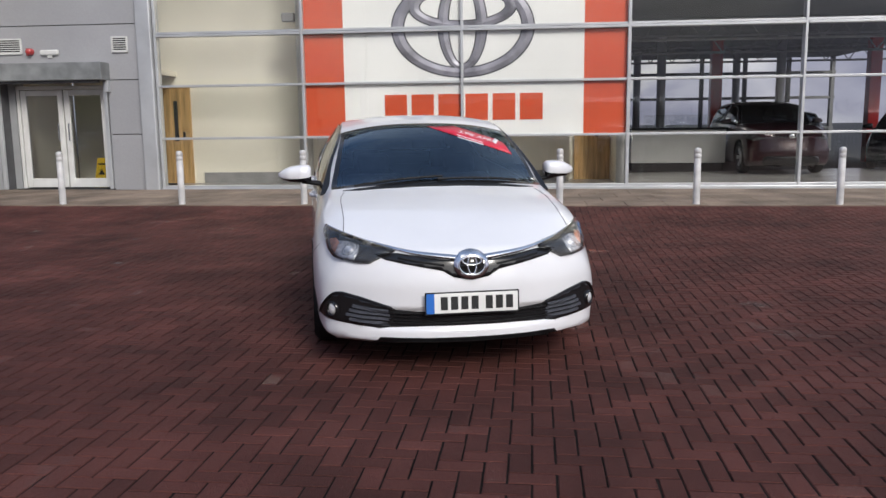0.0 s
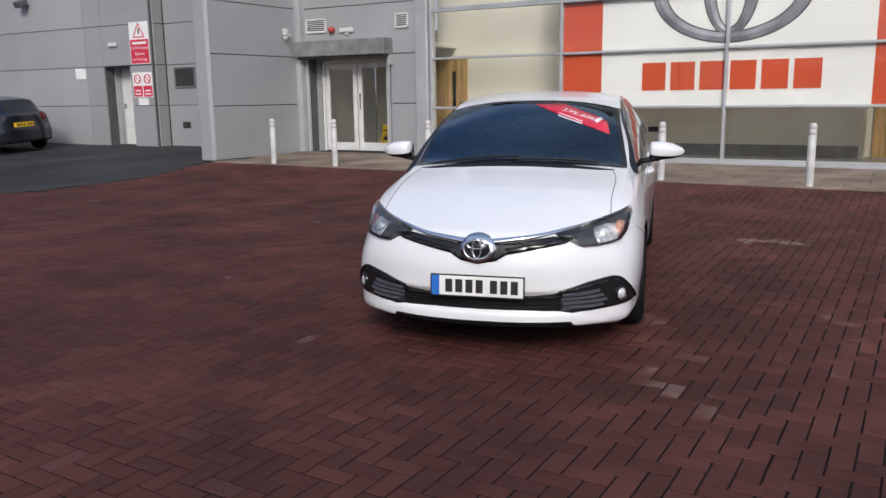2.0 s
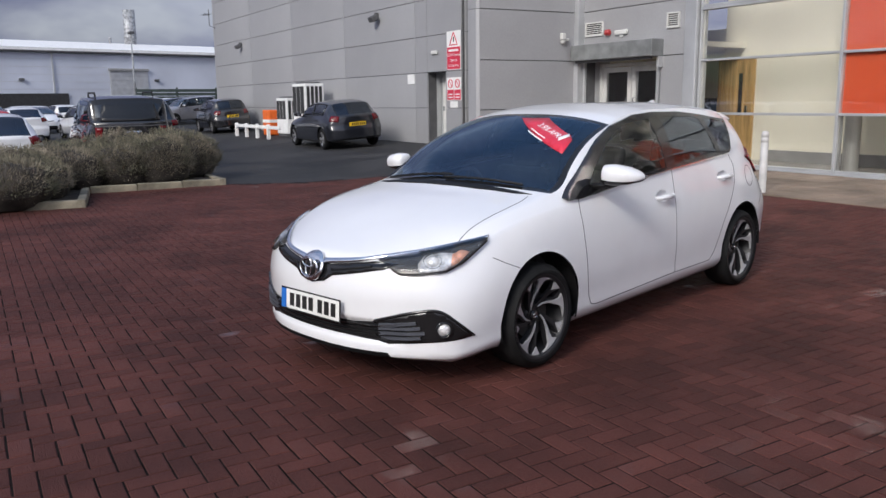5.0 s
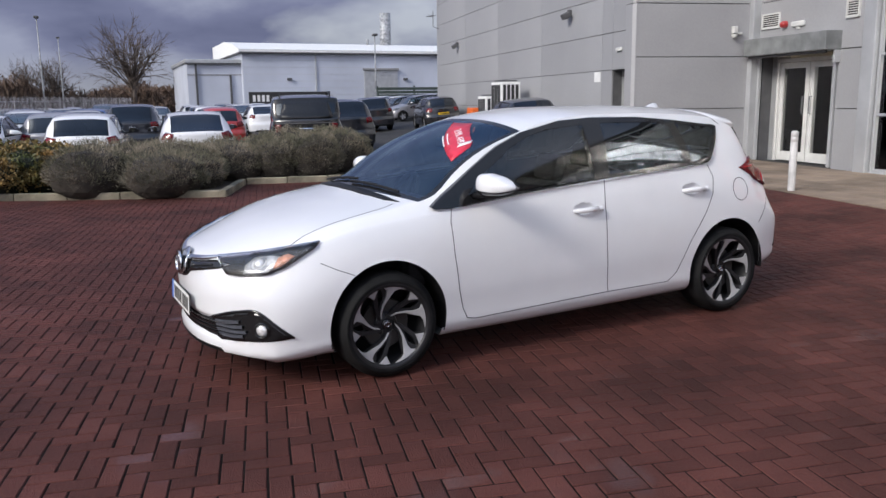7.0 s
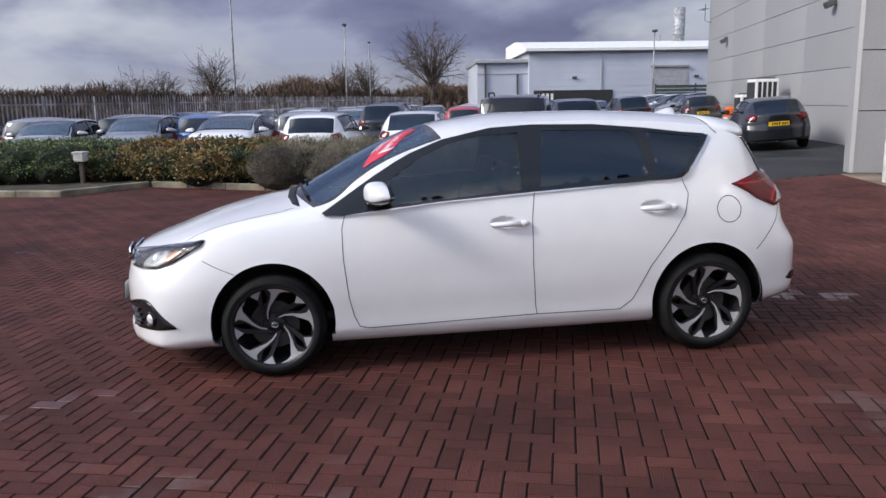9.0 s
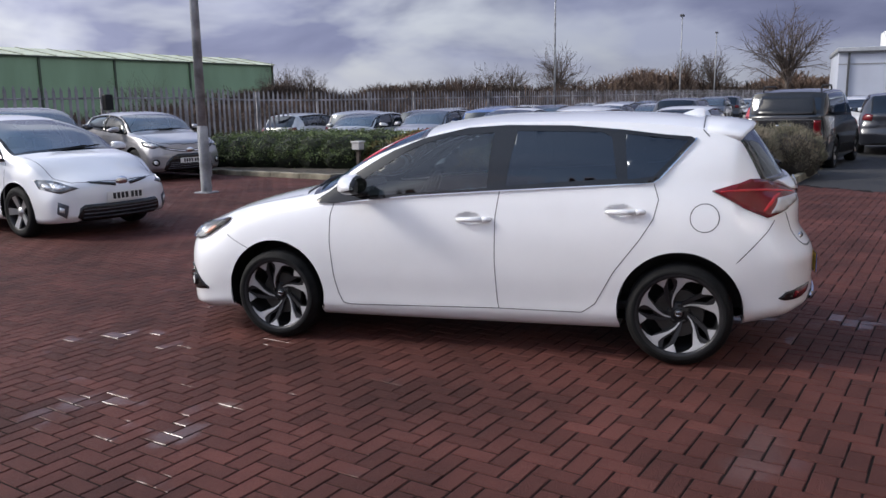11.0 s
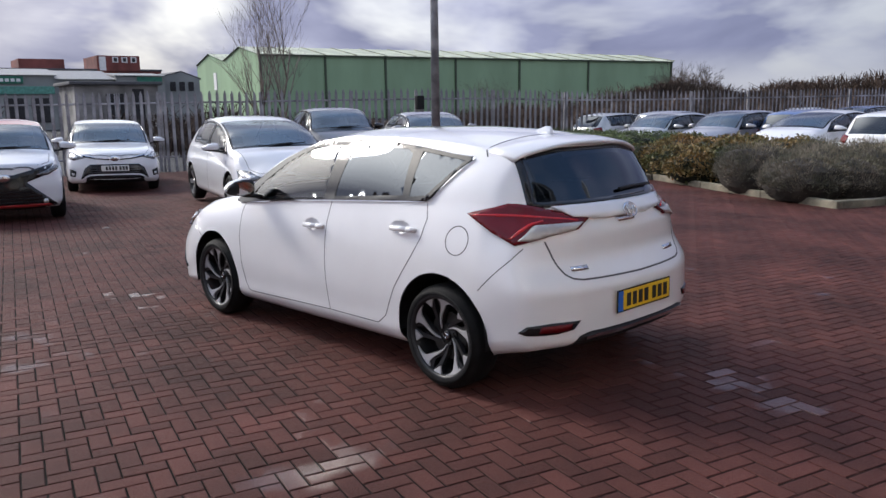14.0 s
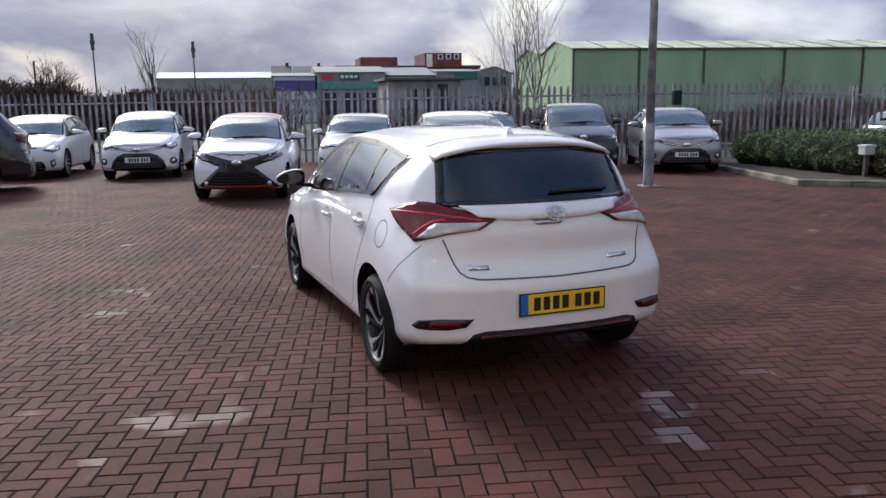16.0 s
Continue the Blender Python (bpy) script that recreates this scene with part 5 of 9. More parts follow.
def scrub(name, spots, label, seed, hmax, n, material=SCRUB, wide=1.0, thick=0.06):
    """A thicket of winter scrub: many upright twig blades, uneven in height."""
    g = np.random.default_rng(seed)
    V, F = [], []
    P = np.array(spots)
    for k in range(n):
        i = g.integers(len(P) - 1)
        t = g.random()
        x, y = P[i] * (1 - t) + P[i + 1] * t
        x += g.normal() * 3.0 * wide
        y += g.normal() * 3.0 * wide
        lump = noise.noise(Vector((x * 0.09, y * 0.09, seed))) + 0.5 * noise.noise(Vector((x * 0.3, y * 0.3, seed + 5.0)))
        hh = hmax * max(0.3, 0.62 + 0.5 * lump) * (1 - 0.5 * g.random() ** 2)
        z = ground(x, y) - 0.1
        # one branched shoot: a stem and four side twigs
        w = g.uniform(0.5, 1.0) * thick
        top = np.array((x + g.normal() * 0.16 * hh, y + g.normal() * 0.16 * hh, z + hh))
        foot = np.array((x, y, z))
        for q in range(5):
            a = foot if q == 0 else foot + (top - foot) * g.uniform(0.35, 0.85)
            b = top if q == 0 else a + np.array((g.normal() * 0.22, g.normal() * 0.22, g.uniform(0.05, 0.34))) * hh
            b[2] = min(b[2], z + hh * 1.05)
            ang = g.uniform(0, math.pi)
            sx, sy = w * math.cos(ang), w * math.sin(ang)
            o = len(V)
            V += [(a[0] - sx, a[1] - sy, a[2]), (a[0] + sx, a[1] + sy, a[2]), (b[0] + 0.4 * sx, b[1] + 0.4 * sy, b[2]), (b[0] - 0.4 * sx, b[1] - 0.4 * sy, b[2])]
            F.append((o, o + 1, o + 2, o + 3))
    tagged(part(name, from_arrays(name, V, F, material), material), label, "scrub", "", "stuff")


scrub("scrub_far", [(-125, 12), (-110, -5), (-112, -30), (-105, -55), (-90, -72)], "brown winter scrub and trees on the skyline", 21, 5.8, 17000, SCRUB, 1.6, 0.11)
scrub("scrub_mid", [(-85, -18), (-78, -34), (-62, -52)], "brown bramble scrub beyond the fence", 22, 3.4, 6000, SCRUB, 1.0, 0.08)
scrub("scrub_near", [(-58, -14), (-38, -19), (-22, -22), (-8, -25)], "grey-brown bramble scrub behind the fence", 23, 2.6, 8000, SCRUB, 1.0, 0.045)
scrub("scrub_right", [(6, -46), (12, -48), (20, -49), (30, -50)], "brown bramble scrub behind the fence", 24, 4.6, 20000, SCRUB, 1.0, 0.07)

# ---- far buildings ----
GREENPIPE = mat("dark_green_pipe", (0.06, 0.085, 0.05), 0.6, var=0.1)
ROOF_LAP = mat("dull_roof_lap", (0.26, 0.28, 0.20), 0.7, var=0.2, scale=0.5)


def shed():
    s = thing("warehouse", Matrix.Translation((-41.2, -97.4, 0)) @ Matrix.Rotation(TH, 4, "Z"), "long pale green ribbed metal warehouse with pale roof", "building")
    L, W, E, R = 78.6, 19.0, 8.6, 10.2
    for k in range(2):
        y0 = -W * k
        t = bmesh.new()
        v = [t.verts.new(p) for p in ((0, y0, -2), (0, y0 - W, -2), (0, y0 - W, E), (0, y0 - W / 2, R), (0, y0, E))]
        t.faces.new(v)
        v2 = [t.verts.new(p) for p in ((-L, y0, -2), (-L, y0 - W, -2), (-L, y0 - W, E), (-L, y0 - W / 2, R), (-L, y0, E))]
        t.faces.new(v2[::-1])
        t.faces.new((v[0], v[4], v2[4], v2[0])); t.faces.new((v[1], v2[1], v2[2], v[2]))
        bmesh.ops.recalc_face_normals(t, faces=t.faces)
        part("shed_wall", t, SHED_GREEN, s)
        for sg in (0, 1):
            ye, ym = (y0 + 0.3, y0 - W / 2) if sg == 0 else (y0 - W - 0.3, y0 - W / 2)
            x0, n = 0.3, 16
            for q in range(n):
                # each strip of roof sheets: shallow corrugations and a lapped edge
                t = bmesh.new()
                xa, xb = x0 - (L + 0.6) * q / n, x0 - (L + 0.6) * (q + 1) / n
                pr = None
                for i in range(19):
                    x = xa + (xb - xa) * i / 18
                    z = 0.06 * (i % 2) + (0.03 if i == 18 else 0.0)
                    c = (t.verts.new((x, ye, E + 0.05 + z)), t.verts.new((x, ym, R + 0.08 + z)))
                    if pr:
                        t.faces.new((pr[0], pr[1], c[1], c[0]))
                    pr = c
                part("roof_sheet", t, SHED_ROOF, s)
                if sg == 0:
                    t = box(-0.09, -0.05, -0.02, 0.09, math.hypot(ym - ye, R - E), 0.13)
                    t.transform(Matrix.Translation((xb, ye, E + 0.10)) @ Matrix.Rotation(math.pi, 4, "Z") @ Matrix.Rotation(math.atan2(R - E, ye - ym), 4, "X"))
                    part("roof_lap", t, ROOF_LAP, s)
    for x in (0.0, 9.7, 19.4, 31.7, 44.0, 58.6, 78.4):
        part("downpipe", box(-x - 0.14, 0.02, -2, -x + 0.14, 0.26, E), GREENPIPE, s)
    part("gutter", box(-L, 0.05, E - 0.16, 0.2, 0.4, E + 0.06), GREENPIPE, s)
    part("gable_notice", box(0.02, -26.0, 4.2, 0.1, -24.2, 7.0), SIGN_WHITE, s)


shed()


def works():
    """The pale industrial building beyond the car park."""
    s = thing("industrial_building", Matrix.Translation((-86, 11.5, 0)) @ Matrix.Rotation(radians(4), 4, "Z"), "pale blue-grey clad industrial building with chimney", "building")
    part("main_wall", box(-20, 1.4, -1, 0, 32, 6.9), PALE_CLAD, s)
    t = bmesh.new()
    prof = [(0.45, 7.0), (0.45, 7.3), (-3.5, 8.1), (-10, 8.7), (-20.2, 8.7), (-20.2, 6.9)]
    ends = [[t.verts.new((x, y, z)) for x, z in prof] for y in (1.0, 32)]
    for k in range(6):
        t.faces.new((ends[0][k], ends[0][(k + 1) % 6], ends[1][(k + 1) % 6], ends[1][k]))
    t.faces.new(ends[0]); t.faces.new(ends[1][::-1])
    bmesh.ops.recalc_face_normals(t, faces=t.faces)
    part("main_roof", t, SIGN_WHITE, s, "pale low-pitched metal roof")
    part("eaves_trim", box(-20.2, 1.0, 6.85, 0.5, 32, 7.02, 0.03), CLAD_DARK, s)
    part("annex_wall", box(-18, -4.3, -1, -1.0, 1.4, 5.85), PALE_CLAD, s)
    part("annex_roof", box(-18.2, -4.5, 5.85, -0.7, 1.38, 6.25, 0.05), FRAME_ALU, s)
    part("annex_band", box(-1.02, -4.3, 4.55, -0.96, 1.4, 4.66), GREY_SKIRT, s)
    part("annex_eaves", box(-1.04, -4.45, 5.72, -0.66, 1.38, 5.86), CLAD_DARK, s)
    for y in (-3.5, 0.1):
        part("downpipe", box(-0.98, y, -1, -0.78, y + 0.2, 5.8 if y < -1 else 4.6), CLAD_DARK, s)
    part("downpipe", box(0.0, 9.4, 2.8, 0.14, 9.54, 6.9), FRAME_ALU, s)
    sh = part("roller_shutter", box(-0.02, 15.1, -0.6, 0.10, 19.2, 5.1), FRAME_ALU, s, "grey roller shutter")
    part("shutter_hood", box(-0.02, 15.0, 5.1, 0.35, 19.3, 5.35, 0.03), GREY_SKIRT, sh)
    for k in range(12):
        part("shutter_slat", box(0.09, 15.2, -0.4 + 0.45 * k, 0.14, 19.1, -0.08 + 0.45 * k), FRAME_ALU, sh)
    for y in (6.2, 19.9):
        part("wall_lamp", box(0, y, 4.0, 0.3, y + 0.5, 4.25, 0.05), CLAD_DARK, s)
    for k in range(8):
        part("cladding_joint", box(-0.02, 1.6, 0.9 + 0.75 * k, 0.02, 15.0, 0.925 + 0.75 * k), FRAME_ALU, s)
    b = part("sign_board", box(0.0, 1.9, 1.2, 0.12, 10.8, 2.75, 0.02), CABIN, s, "long dark sign board")
    for k in range(4):
        part("sign_bar", box(0.12, 2.3 + 0.5 * k, 1.7, 0.15, 2.6 + 0.5 * k, 2.4), SIGN_WHITE, b)
    part("chimney", tube([(-8, 20.6, 6.5), (-8, 20.6, 12.4)], 0.68, 20), GALV, s, "steel chimney stack", True)
    part("chimney_collar", tube([(-8, 20.6, 9.2), (-8, 20.6, 9.4)], 0.74, 20), GALV, s, "", True)
    part("flue", tube([(-8.2, 18.3, 6.5), (-8.2, 18.3, 9.2)], 0.16, 12), GALV, s, "", True)


works()
gf = thing("green_slat_fence", Matrix.Translation((-58, 16.6, ground(-58, 16.6))) @ Matrix.Rotation(radians(-3), 4, "Z"), "dark green-grey slatted screen fence", "fence")
GREENSLAT = mat("dark_green_slat", (0.05, 0.07, 0.06), 0.7, var=0.15)
for k in range(9):
    part("fence_slat", box(0, 4.0, 0.1 + 0.27 * k, 0.06, 13, 0.32 + 0.27 * k, 0.01), GREENSLAT, gf)
for y in (4.0, 7.0, 10.0, 13.0):
    part("fence_post", box(-0.1, y - 0.06, 0, 0.0, y + 0.06, 2.6, 0.0), GREENSLAT, gf)


def roof(x0, x1, ya, yb, ze, zr):
    """A low pitched roof with its ridge along x."""
    t = bmesh.new()
    a = [[t.verts.new(p) for p in ((x, ya, ze), (x, 0.5 * (ya + yb), zr), (x, yb, ze))] for x in (x0, x1)]
    t.faces.new((a[0][0], a[1][0], a[1][1], a[0][1])); t.faces.new((a[0][1], a[1][1], a[1][2], a[0][2]))
    t.faces.new(a[0]); t.faces.new(a[1][::-1])
    bmesh.ops.recalc_face_normals(t, faces=t.faces)
    return t


def shops():
    """Low retail units, an office block, a hut and masts beyond the fence."""
    s = thing("retail_building", Matrix.Translation((0, -78, 0)), "low grey retail units with green fascia behind the fence", "building")
    GREEN_SIGN = mat("green_fascia", (0.02, 0.17, 0.11), 0.5, var=0.15)
    TEAL = mat("teal_fascia", (0.10, 0.30, 0.24), 0.5, var=0.15)
    PURPLE = mat("violet_fascia", (0.09, 0.07, 0.26), 0.5, var=0.1)
    PALE_WALL = mat("pale_grey_shop_cladding", (0.27, 0.29, 0.28), 0.6, var=0.1, scale=0.4)
    part("shop_wall", box(-11.6, -12, -1, -4.1, 0, 4.85), PALE_WALL, s)
    part("shop_roof", roof(-11.9, -3.9, 0.3, -12.3, 4.85, 5.7), GREY_SKIRT, s)
    part("teal_fascia", box(-11.5, 0.02, 3.0, -4.2, 0.25, 3.75, 0.03), TEAL, s)
    part("green_sign", box(-8.75, 0.02, 4.02, -6.5, 0.2, 4.72, 0.02), GREEN_SIGN, s)
    for k in range(4):
        part("fascia_bar", box(-8.5 + 0.5 * k, 0.2, 4.2, -8.15 + 0.5 * k, 0.24, 4.5), SIGN_WHITE, s)
    part("red_sign", box(-5.8, 0.05, 4.05, -4.6, 0.12, 4.6), SIGN_RED, s)
    for k in range(3):
        part("shop_window", box(-11.2 + 2.4 * k, 0.0, 0.2, -9.3 + 2.4 * k, 0.08, 2.6), CABIN, s)
    part("middle_unit", box(-17.4, -13, -1, -11.6, -1, 4.5), PALE_WALL, s)
    part("middle_roof", roof(-17.6, -11.5, -0.7, -13.3, 4.5, 5.6), GREY_SKIRT, s)
    part("far_unit", box(-22.6, -12, -1, -17.6, -0.5, 4.9), PALE_WALL, s)
    part("far_unit_sign", box(-22.3, -0.5, 4.0, -19.7, -0.3, 4.75, 0.02), GREEN_SIGN, s)
    part("far_unit_roof", roof(-22.8, -17.5, -0.2, -12.3, 4.9, 5.35), GREY_SKIRT, s)
    t = thing("retail_unit", Matrix.Translation((0, -80, 0)), "small grey gabled unit with dark windows behind the fence", "building")
    part("unit_wall", plate([(-26.9, -1), (-26.9, 4.7), (-24.9, 5.4), (-23.0, 4.9), (-23.0, -1)], -8.0, "y"), PALE_WALL, t)
    part("unit_roof", plate([(-27.1, 4.7), (-24.9, 5.5), (-22.9, 5.0), (-22.9, 4.85), (-24.9, 5.35), (-27.1, 4.55)], -8.3, "y"), CLAD_DARK, t)
    for k in range(3):
        part("unit_window", box(-26.2 + 1.0 * k, 0.0, 3.3, -25.6 + 1.0 * k, 0.08, 4.3), CABIN, t)
    t = thing("retail_unit", Matrix.Translation((0, -78.6, 0)), "pale retail unit with a violet fascia behind the fence", "building")
    part("unit_wall", box(-3.9, -9, -1, 0.6, 0, 4.5), PALE_CLAD, t)
    part("violet_fascia", box(-3.85, 0.0, 2.9, 0.5, 0.25, 4.0, 0.03), PURPLE, t)
    part("unit_roof", roof(-4.0, 0.8, 0.3, -9.3, 4.5, 4.95), GREY_SKIRT, t)
    b = thing("brick_building", Matrix.Translation((0, -98, 0)), "dark red brick office block with white framed windows", "building")
    part("office_wall", box(-27.8, -10, -1, -7.8, -0.2, 6.15), BRICK_WALL, b)
    part("office_parapet", box(-27.9, -10.1, 6.15, -7.7, -0.1, 6.4, 0.02), CLAD_DARK, b)
    part("office_tower", box(-25.1, -8, 6.15, -19.9, 0.1, 8.05), BRICK_WALL, b)
    part("office_tower", box(-16.3, -8, 6.15, -11.2, -1, 7.55), BRICK_WALL, b)
    part("stair_window", box(-20.95, 0.08, 6.2, -20.15, 0.16, 7.9), SIGN_WHITE, b)
    for k in range(3):
        w_ = part("office_window", box(-22.45 - 1.12 * k, 0.08, 7.2, -21.75 - 1.12 * k, 0.2, 7.9), SIGN_WHITE, b)
        part("pane", box(-22.3 - 1.12 * k, 0.19, 7.3, -21.9 - 1.12 * k, 0.24, 7.8), CABIN, w_)
    h = thing("substation", Matrix.Translation((0, -42, 0)), "low grey concrete substation hut with dark openings", "building")
    CONC = mat("grey_concrete_hut", (0.27, 0.26, 0.245), 0.85, var=0.25, scale=0.8)
    part("hut_wall", box(-11.8, -5, -1, -6.8, 0, 3.0), CONC, h)
    part("hut_roof", box(-12.0, -5.3, 3.0, -6.5, 0.35, 3.2, 0.04), CLAD_DARK, h)
    part("hut_opening", box(-9.65, -0.02, 0.4, -8.6, 0.06, 2.45), CABIN, h)
    part("hut_opening", box(-10.9, -0.02, 0.4, -10.2, 0.06, 2.75), CABIN, h)
    for k in range(3):
        part("hut_bar", box(-9.4 + 0.28 * k, 0.06, 0.4, -9.34 + 0.28 * k, 0.1, 2.45), GALV, h)
    for x0, w_, ze, zr, lab in ((-9.5, 5.6, 7.2, 8.7, "brick house with a dark pitched roof on the skyline"), (-3.2, 3.6, 7.0, 8.8, "brick house with a dark gabled roof on the skyline")):
        t = thing("house", Matrix.Translation((x0, -150, 0)), lab, "building", "skyline houses")
        part("house_wall", box(0, -8, -1, w_, 0, ze), BRICK_WALL, t)
        q = plate([(-8.4, ze), (0.4, ze), (-4, zr)], w_ + 0.4, "x")
        q.transform(Matrix.Translation((-0.2, 0, 0)))
        part("house_roof", q, CLAD_DARK, t)
        part("chimney", box(0.4, -4.4, zr - 0.3, 1.0, -3.8, zr + 0.6, 0.02), BRICK_WALL, t)
    t = thing("long_shed", Matrix.Translation((0, -150, 0)), "long pale roofed shed on the skyline", "building")
    part("shed_wall", box(0.3, -9, -1, 22, 0, 6.4), PALE_WALL, t)
    part("shed_roof", roof(0.1, 22.2, 0.3, -9.3, 6.4, 7.6), SIGN_WHITE, t)
    for x, y, hh in ((24.0, -105, 11.0), (11.1, -105, 10.0)):
        m_ = thing("mast", Matrix.Translation((x, y, 0)), "thin dark mast on the skyline", "mast", "skyline masts")
        part("mast_pole", tube([(0, 0, -1), (0, 0, hh)], [0.12, 0.08], 8), CLAD_DARK, m_)
        part("mast_head", box(-0.2, -0.2, hh - 2.2, 0.2, 0.2, hh, 0.05), CLAD_DARK, m_)
        part("mast_head", box(-0.3, -0.15, hh - 1.4, 0.3, 0.15, hh - 0.9, 0.05), CLAD_DARK, m_)
    m_ = thing("mast", Matrix.Translation((31.5, -105, 0)), "short wooden pole on the skyline", "mast", "skyline masts")
    part("mast_pole", tube([(0, 0, -1), (0, 0, 7.4)], [0.16, 0.12], 8), TWIG, m_)


shops()

# ---- car kit: local x runs from the front bumper to the rear, y to the car's right ----
from mathutils.bvhtree import BVHTree
from mathutils.geometry import delaunay_2d_cdt


def inside(p, poly):
    x, y, c = p[0], p[1], False
    j = len(poly) - 1
    for i in range(len(poly)):
        if (poly[i][1] > y) != (poly[j][1] > y) and x < (poly[j][0] - poly[i][0]) * (y - poly[i][1]) / (poly[j][1] - poly[i][1]) + poly[i][0]:
            c = not c
        j = i
    return c


def edge_gap(p, poly):
    best = 9.0
    for i in range(len(poly)):
        a, b = Vector(poly[i - 1]), Vector(poly[i])
        d = b - a
        t = max(0.0, min(1.0, (Vector(p) - a).dot(d) / max(d.length_squared, 1e-12)))
        best = min(best, (Vector(p) - a - d * t).length)
    return best


def rounded(poly, steps=3):
    """Cuts the corners of a polygon or, with ends kept, softens it."""
    for _ in range(steps):
        out = []
        for i in range(len(poly)):
            a, b = poly[i], poly[(i + 1) % len(poly)]
            out += [(0.75 * a[0] + 0.25 * b[0], 0.75 * a[1] + 0.25 * b[1]), (0.25 * a[0] + 0.75 * b[0], 0.25 * a[1] + 0.75 * b[1])]
        poly = out
    return poly


VIEWS = {"left": ((1, 0, 0), (0, 0, 1), (0, 1, 0)), "front": ((0, 1, 0), (0, 0, 1), (1, 0, 0)), "rear": ((0, 1, 0), (0, 0, 1), (-1, 0, 0)),
         "top": ((1, 0, 0), (0, 1, 0), (0, 0, -1)),
         "front_left": ((0.7071, -0.7071, 0), (0, 0, 1), (0.7071, 0.7071, 0)), "rear_left": ((0.7071, 0.7071, 0), (0, 0, 1), (-0.7071, 0.7071, 0))}


def cast(tree, view, a, b, off):
    e1, e2, d = (Vector(v) for v in VIEWS[view])
    o = e1 * a + e2 * b - d * 6
    hit, n, _, _ = tree.ray_cast(o, d)
    if hit is None:
        near = tree.find_nearest(e1 * a + e2 * b + d * 0.6)
        hit, n = near[0], near[1]
    if n.dot(d) > 0:
        n = -n
    return hit + n * off, n


def patch(tree, view, poly, off=0.004, res=0.03, mirror=False, skirt=0.008, holes=(), even=None):
    """A panel that lies on the shell: a polygon seen along a view, laid onto the surface off metres proud, with holes left open."""
    dense = []
    for i in range(len(poly)):
        a, b = Vector(poly[i]), Vector(poly[(i + 1) % len(poly)])
        k = max(1, round((b - a).length / res))
        dense += [a.lerp(b, j / k) for j in range(k)]
    n0 = len(dense)
    xs, ys = [p[0] for p in poly], [p[1] for p in poly]
    pts = list(dense)
    x = min(xs)
    while x < max(xs):
        y = min(ys)
        while y < max(ys):
            if inside((x, y), poly) and edge_gap((x, y), poly) > 0.45 * res:
                pts.append(Vector((x, y)))
            y += res
        x += res
    edges = [(i, (i + 1) % n0) for i in range(n0)]
    for hole in holes:
        pts = [p for k, p in enumerate(pts) if k < n0 or edge_gap(p, hole) > 0.3 * res]
    for hole in holes:
        start = len(pts)
        for i in range(len(hole)):
            a, b = Vector(hole[i]), Vector(hole[(i + 1) % len(hole)])
            k = max(1, round((b - a).length / res))
            pts += [a.lerp(b, j / k) for j in range(k)]
        edges += [(i, i + 1 if i + 1 < len(pts) else start) for i in range(start, len(pts))]
    vs, es, fs, *_ = delaunay_2d_cdt(pts, edges, [], 0, 1e-5)
    mids = [(sum(vs[i][0] for i in f) / len(f), sum(vs[i][1] for i in f) / len(f)) for f in fs]
    fs = [f for f, c in zip(fs, mids) if inside(c, poly) and not any(inside(c, h) for h in holes)]
    t = bmesh.new()
    top = []
    low = []
    laid = [cast(tree, view, v[0], v[1], off) for v in vs]
    if even:
        # a flush part of one smooth curved sheet
        e1, e2, dd = (Vector(q) for q in VIEWS[view])
        flush = []
        for v, (p, n) in zip(vs, laid):
            h = even(v[0], v[1]) - off
            if holes:
                # the rim laps over the panel edge round it
                k = ease(1.6 - edge_gap(v, poly) / 0.022)
                h += k * (min(h, p.dot(dd) - 0.004) - h)
            flush.append((e1 * v[0] + e2 * v[1] + dd * h, -dd))
        laid = flush
    for p, n in laid:
        top.append(t.verts.new(p))
        low.append(p - n * skirt)
    for f in fs:
        try:
            t.faces.new([top[i] for i in f])
        except ValueError:
            pass
    t.verts.index_update()
    for v in [v for v in t.verts if not v.link_faces]:
        t.verts.remove(v)
    lower = {}
    for e in list(t.edges) if skirt else ():
        if len(e.link_faces) == 1:
            q = []
            for v in e.verts:
                if v.index not in lower:
                    lower[v.index] = (t.verts.new(v.co) if even else v, t.verts.new(low[v.index]))
                q.append(lower[v.index])
            t.faces.new((q[0][0], q[1][0], q[1][1], q[0][1]))
    d = Vector(VIEWS[view][2])
    bmesh.ops.recalc_face_normals(t, faces=t.faces)
    big = [f for f in t.faces if len(f.verts) == 3]
    if big and sum(f.normal.dot(d) * f.calc_area() for f in big) > 0:
        bmesh.ops.reverse_faces(t, faces=t.faces)
    for f in t.faces:
        f.smooth = len(f.verts) == 3
    if mirror:
        bmesh.ops.scale(t, vec=(1, -1, 1), verts=t.verts)
        bmesh.ops.reverse_faces(t, faces=t.faces)
    return t


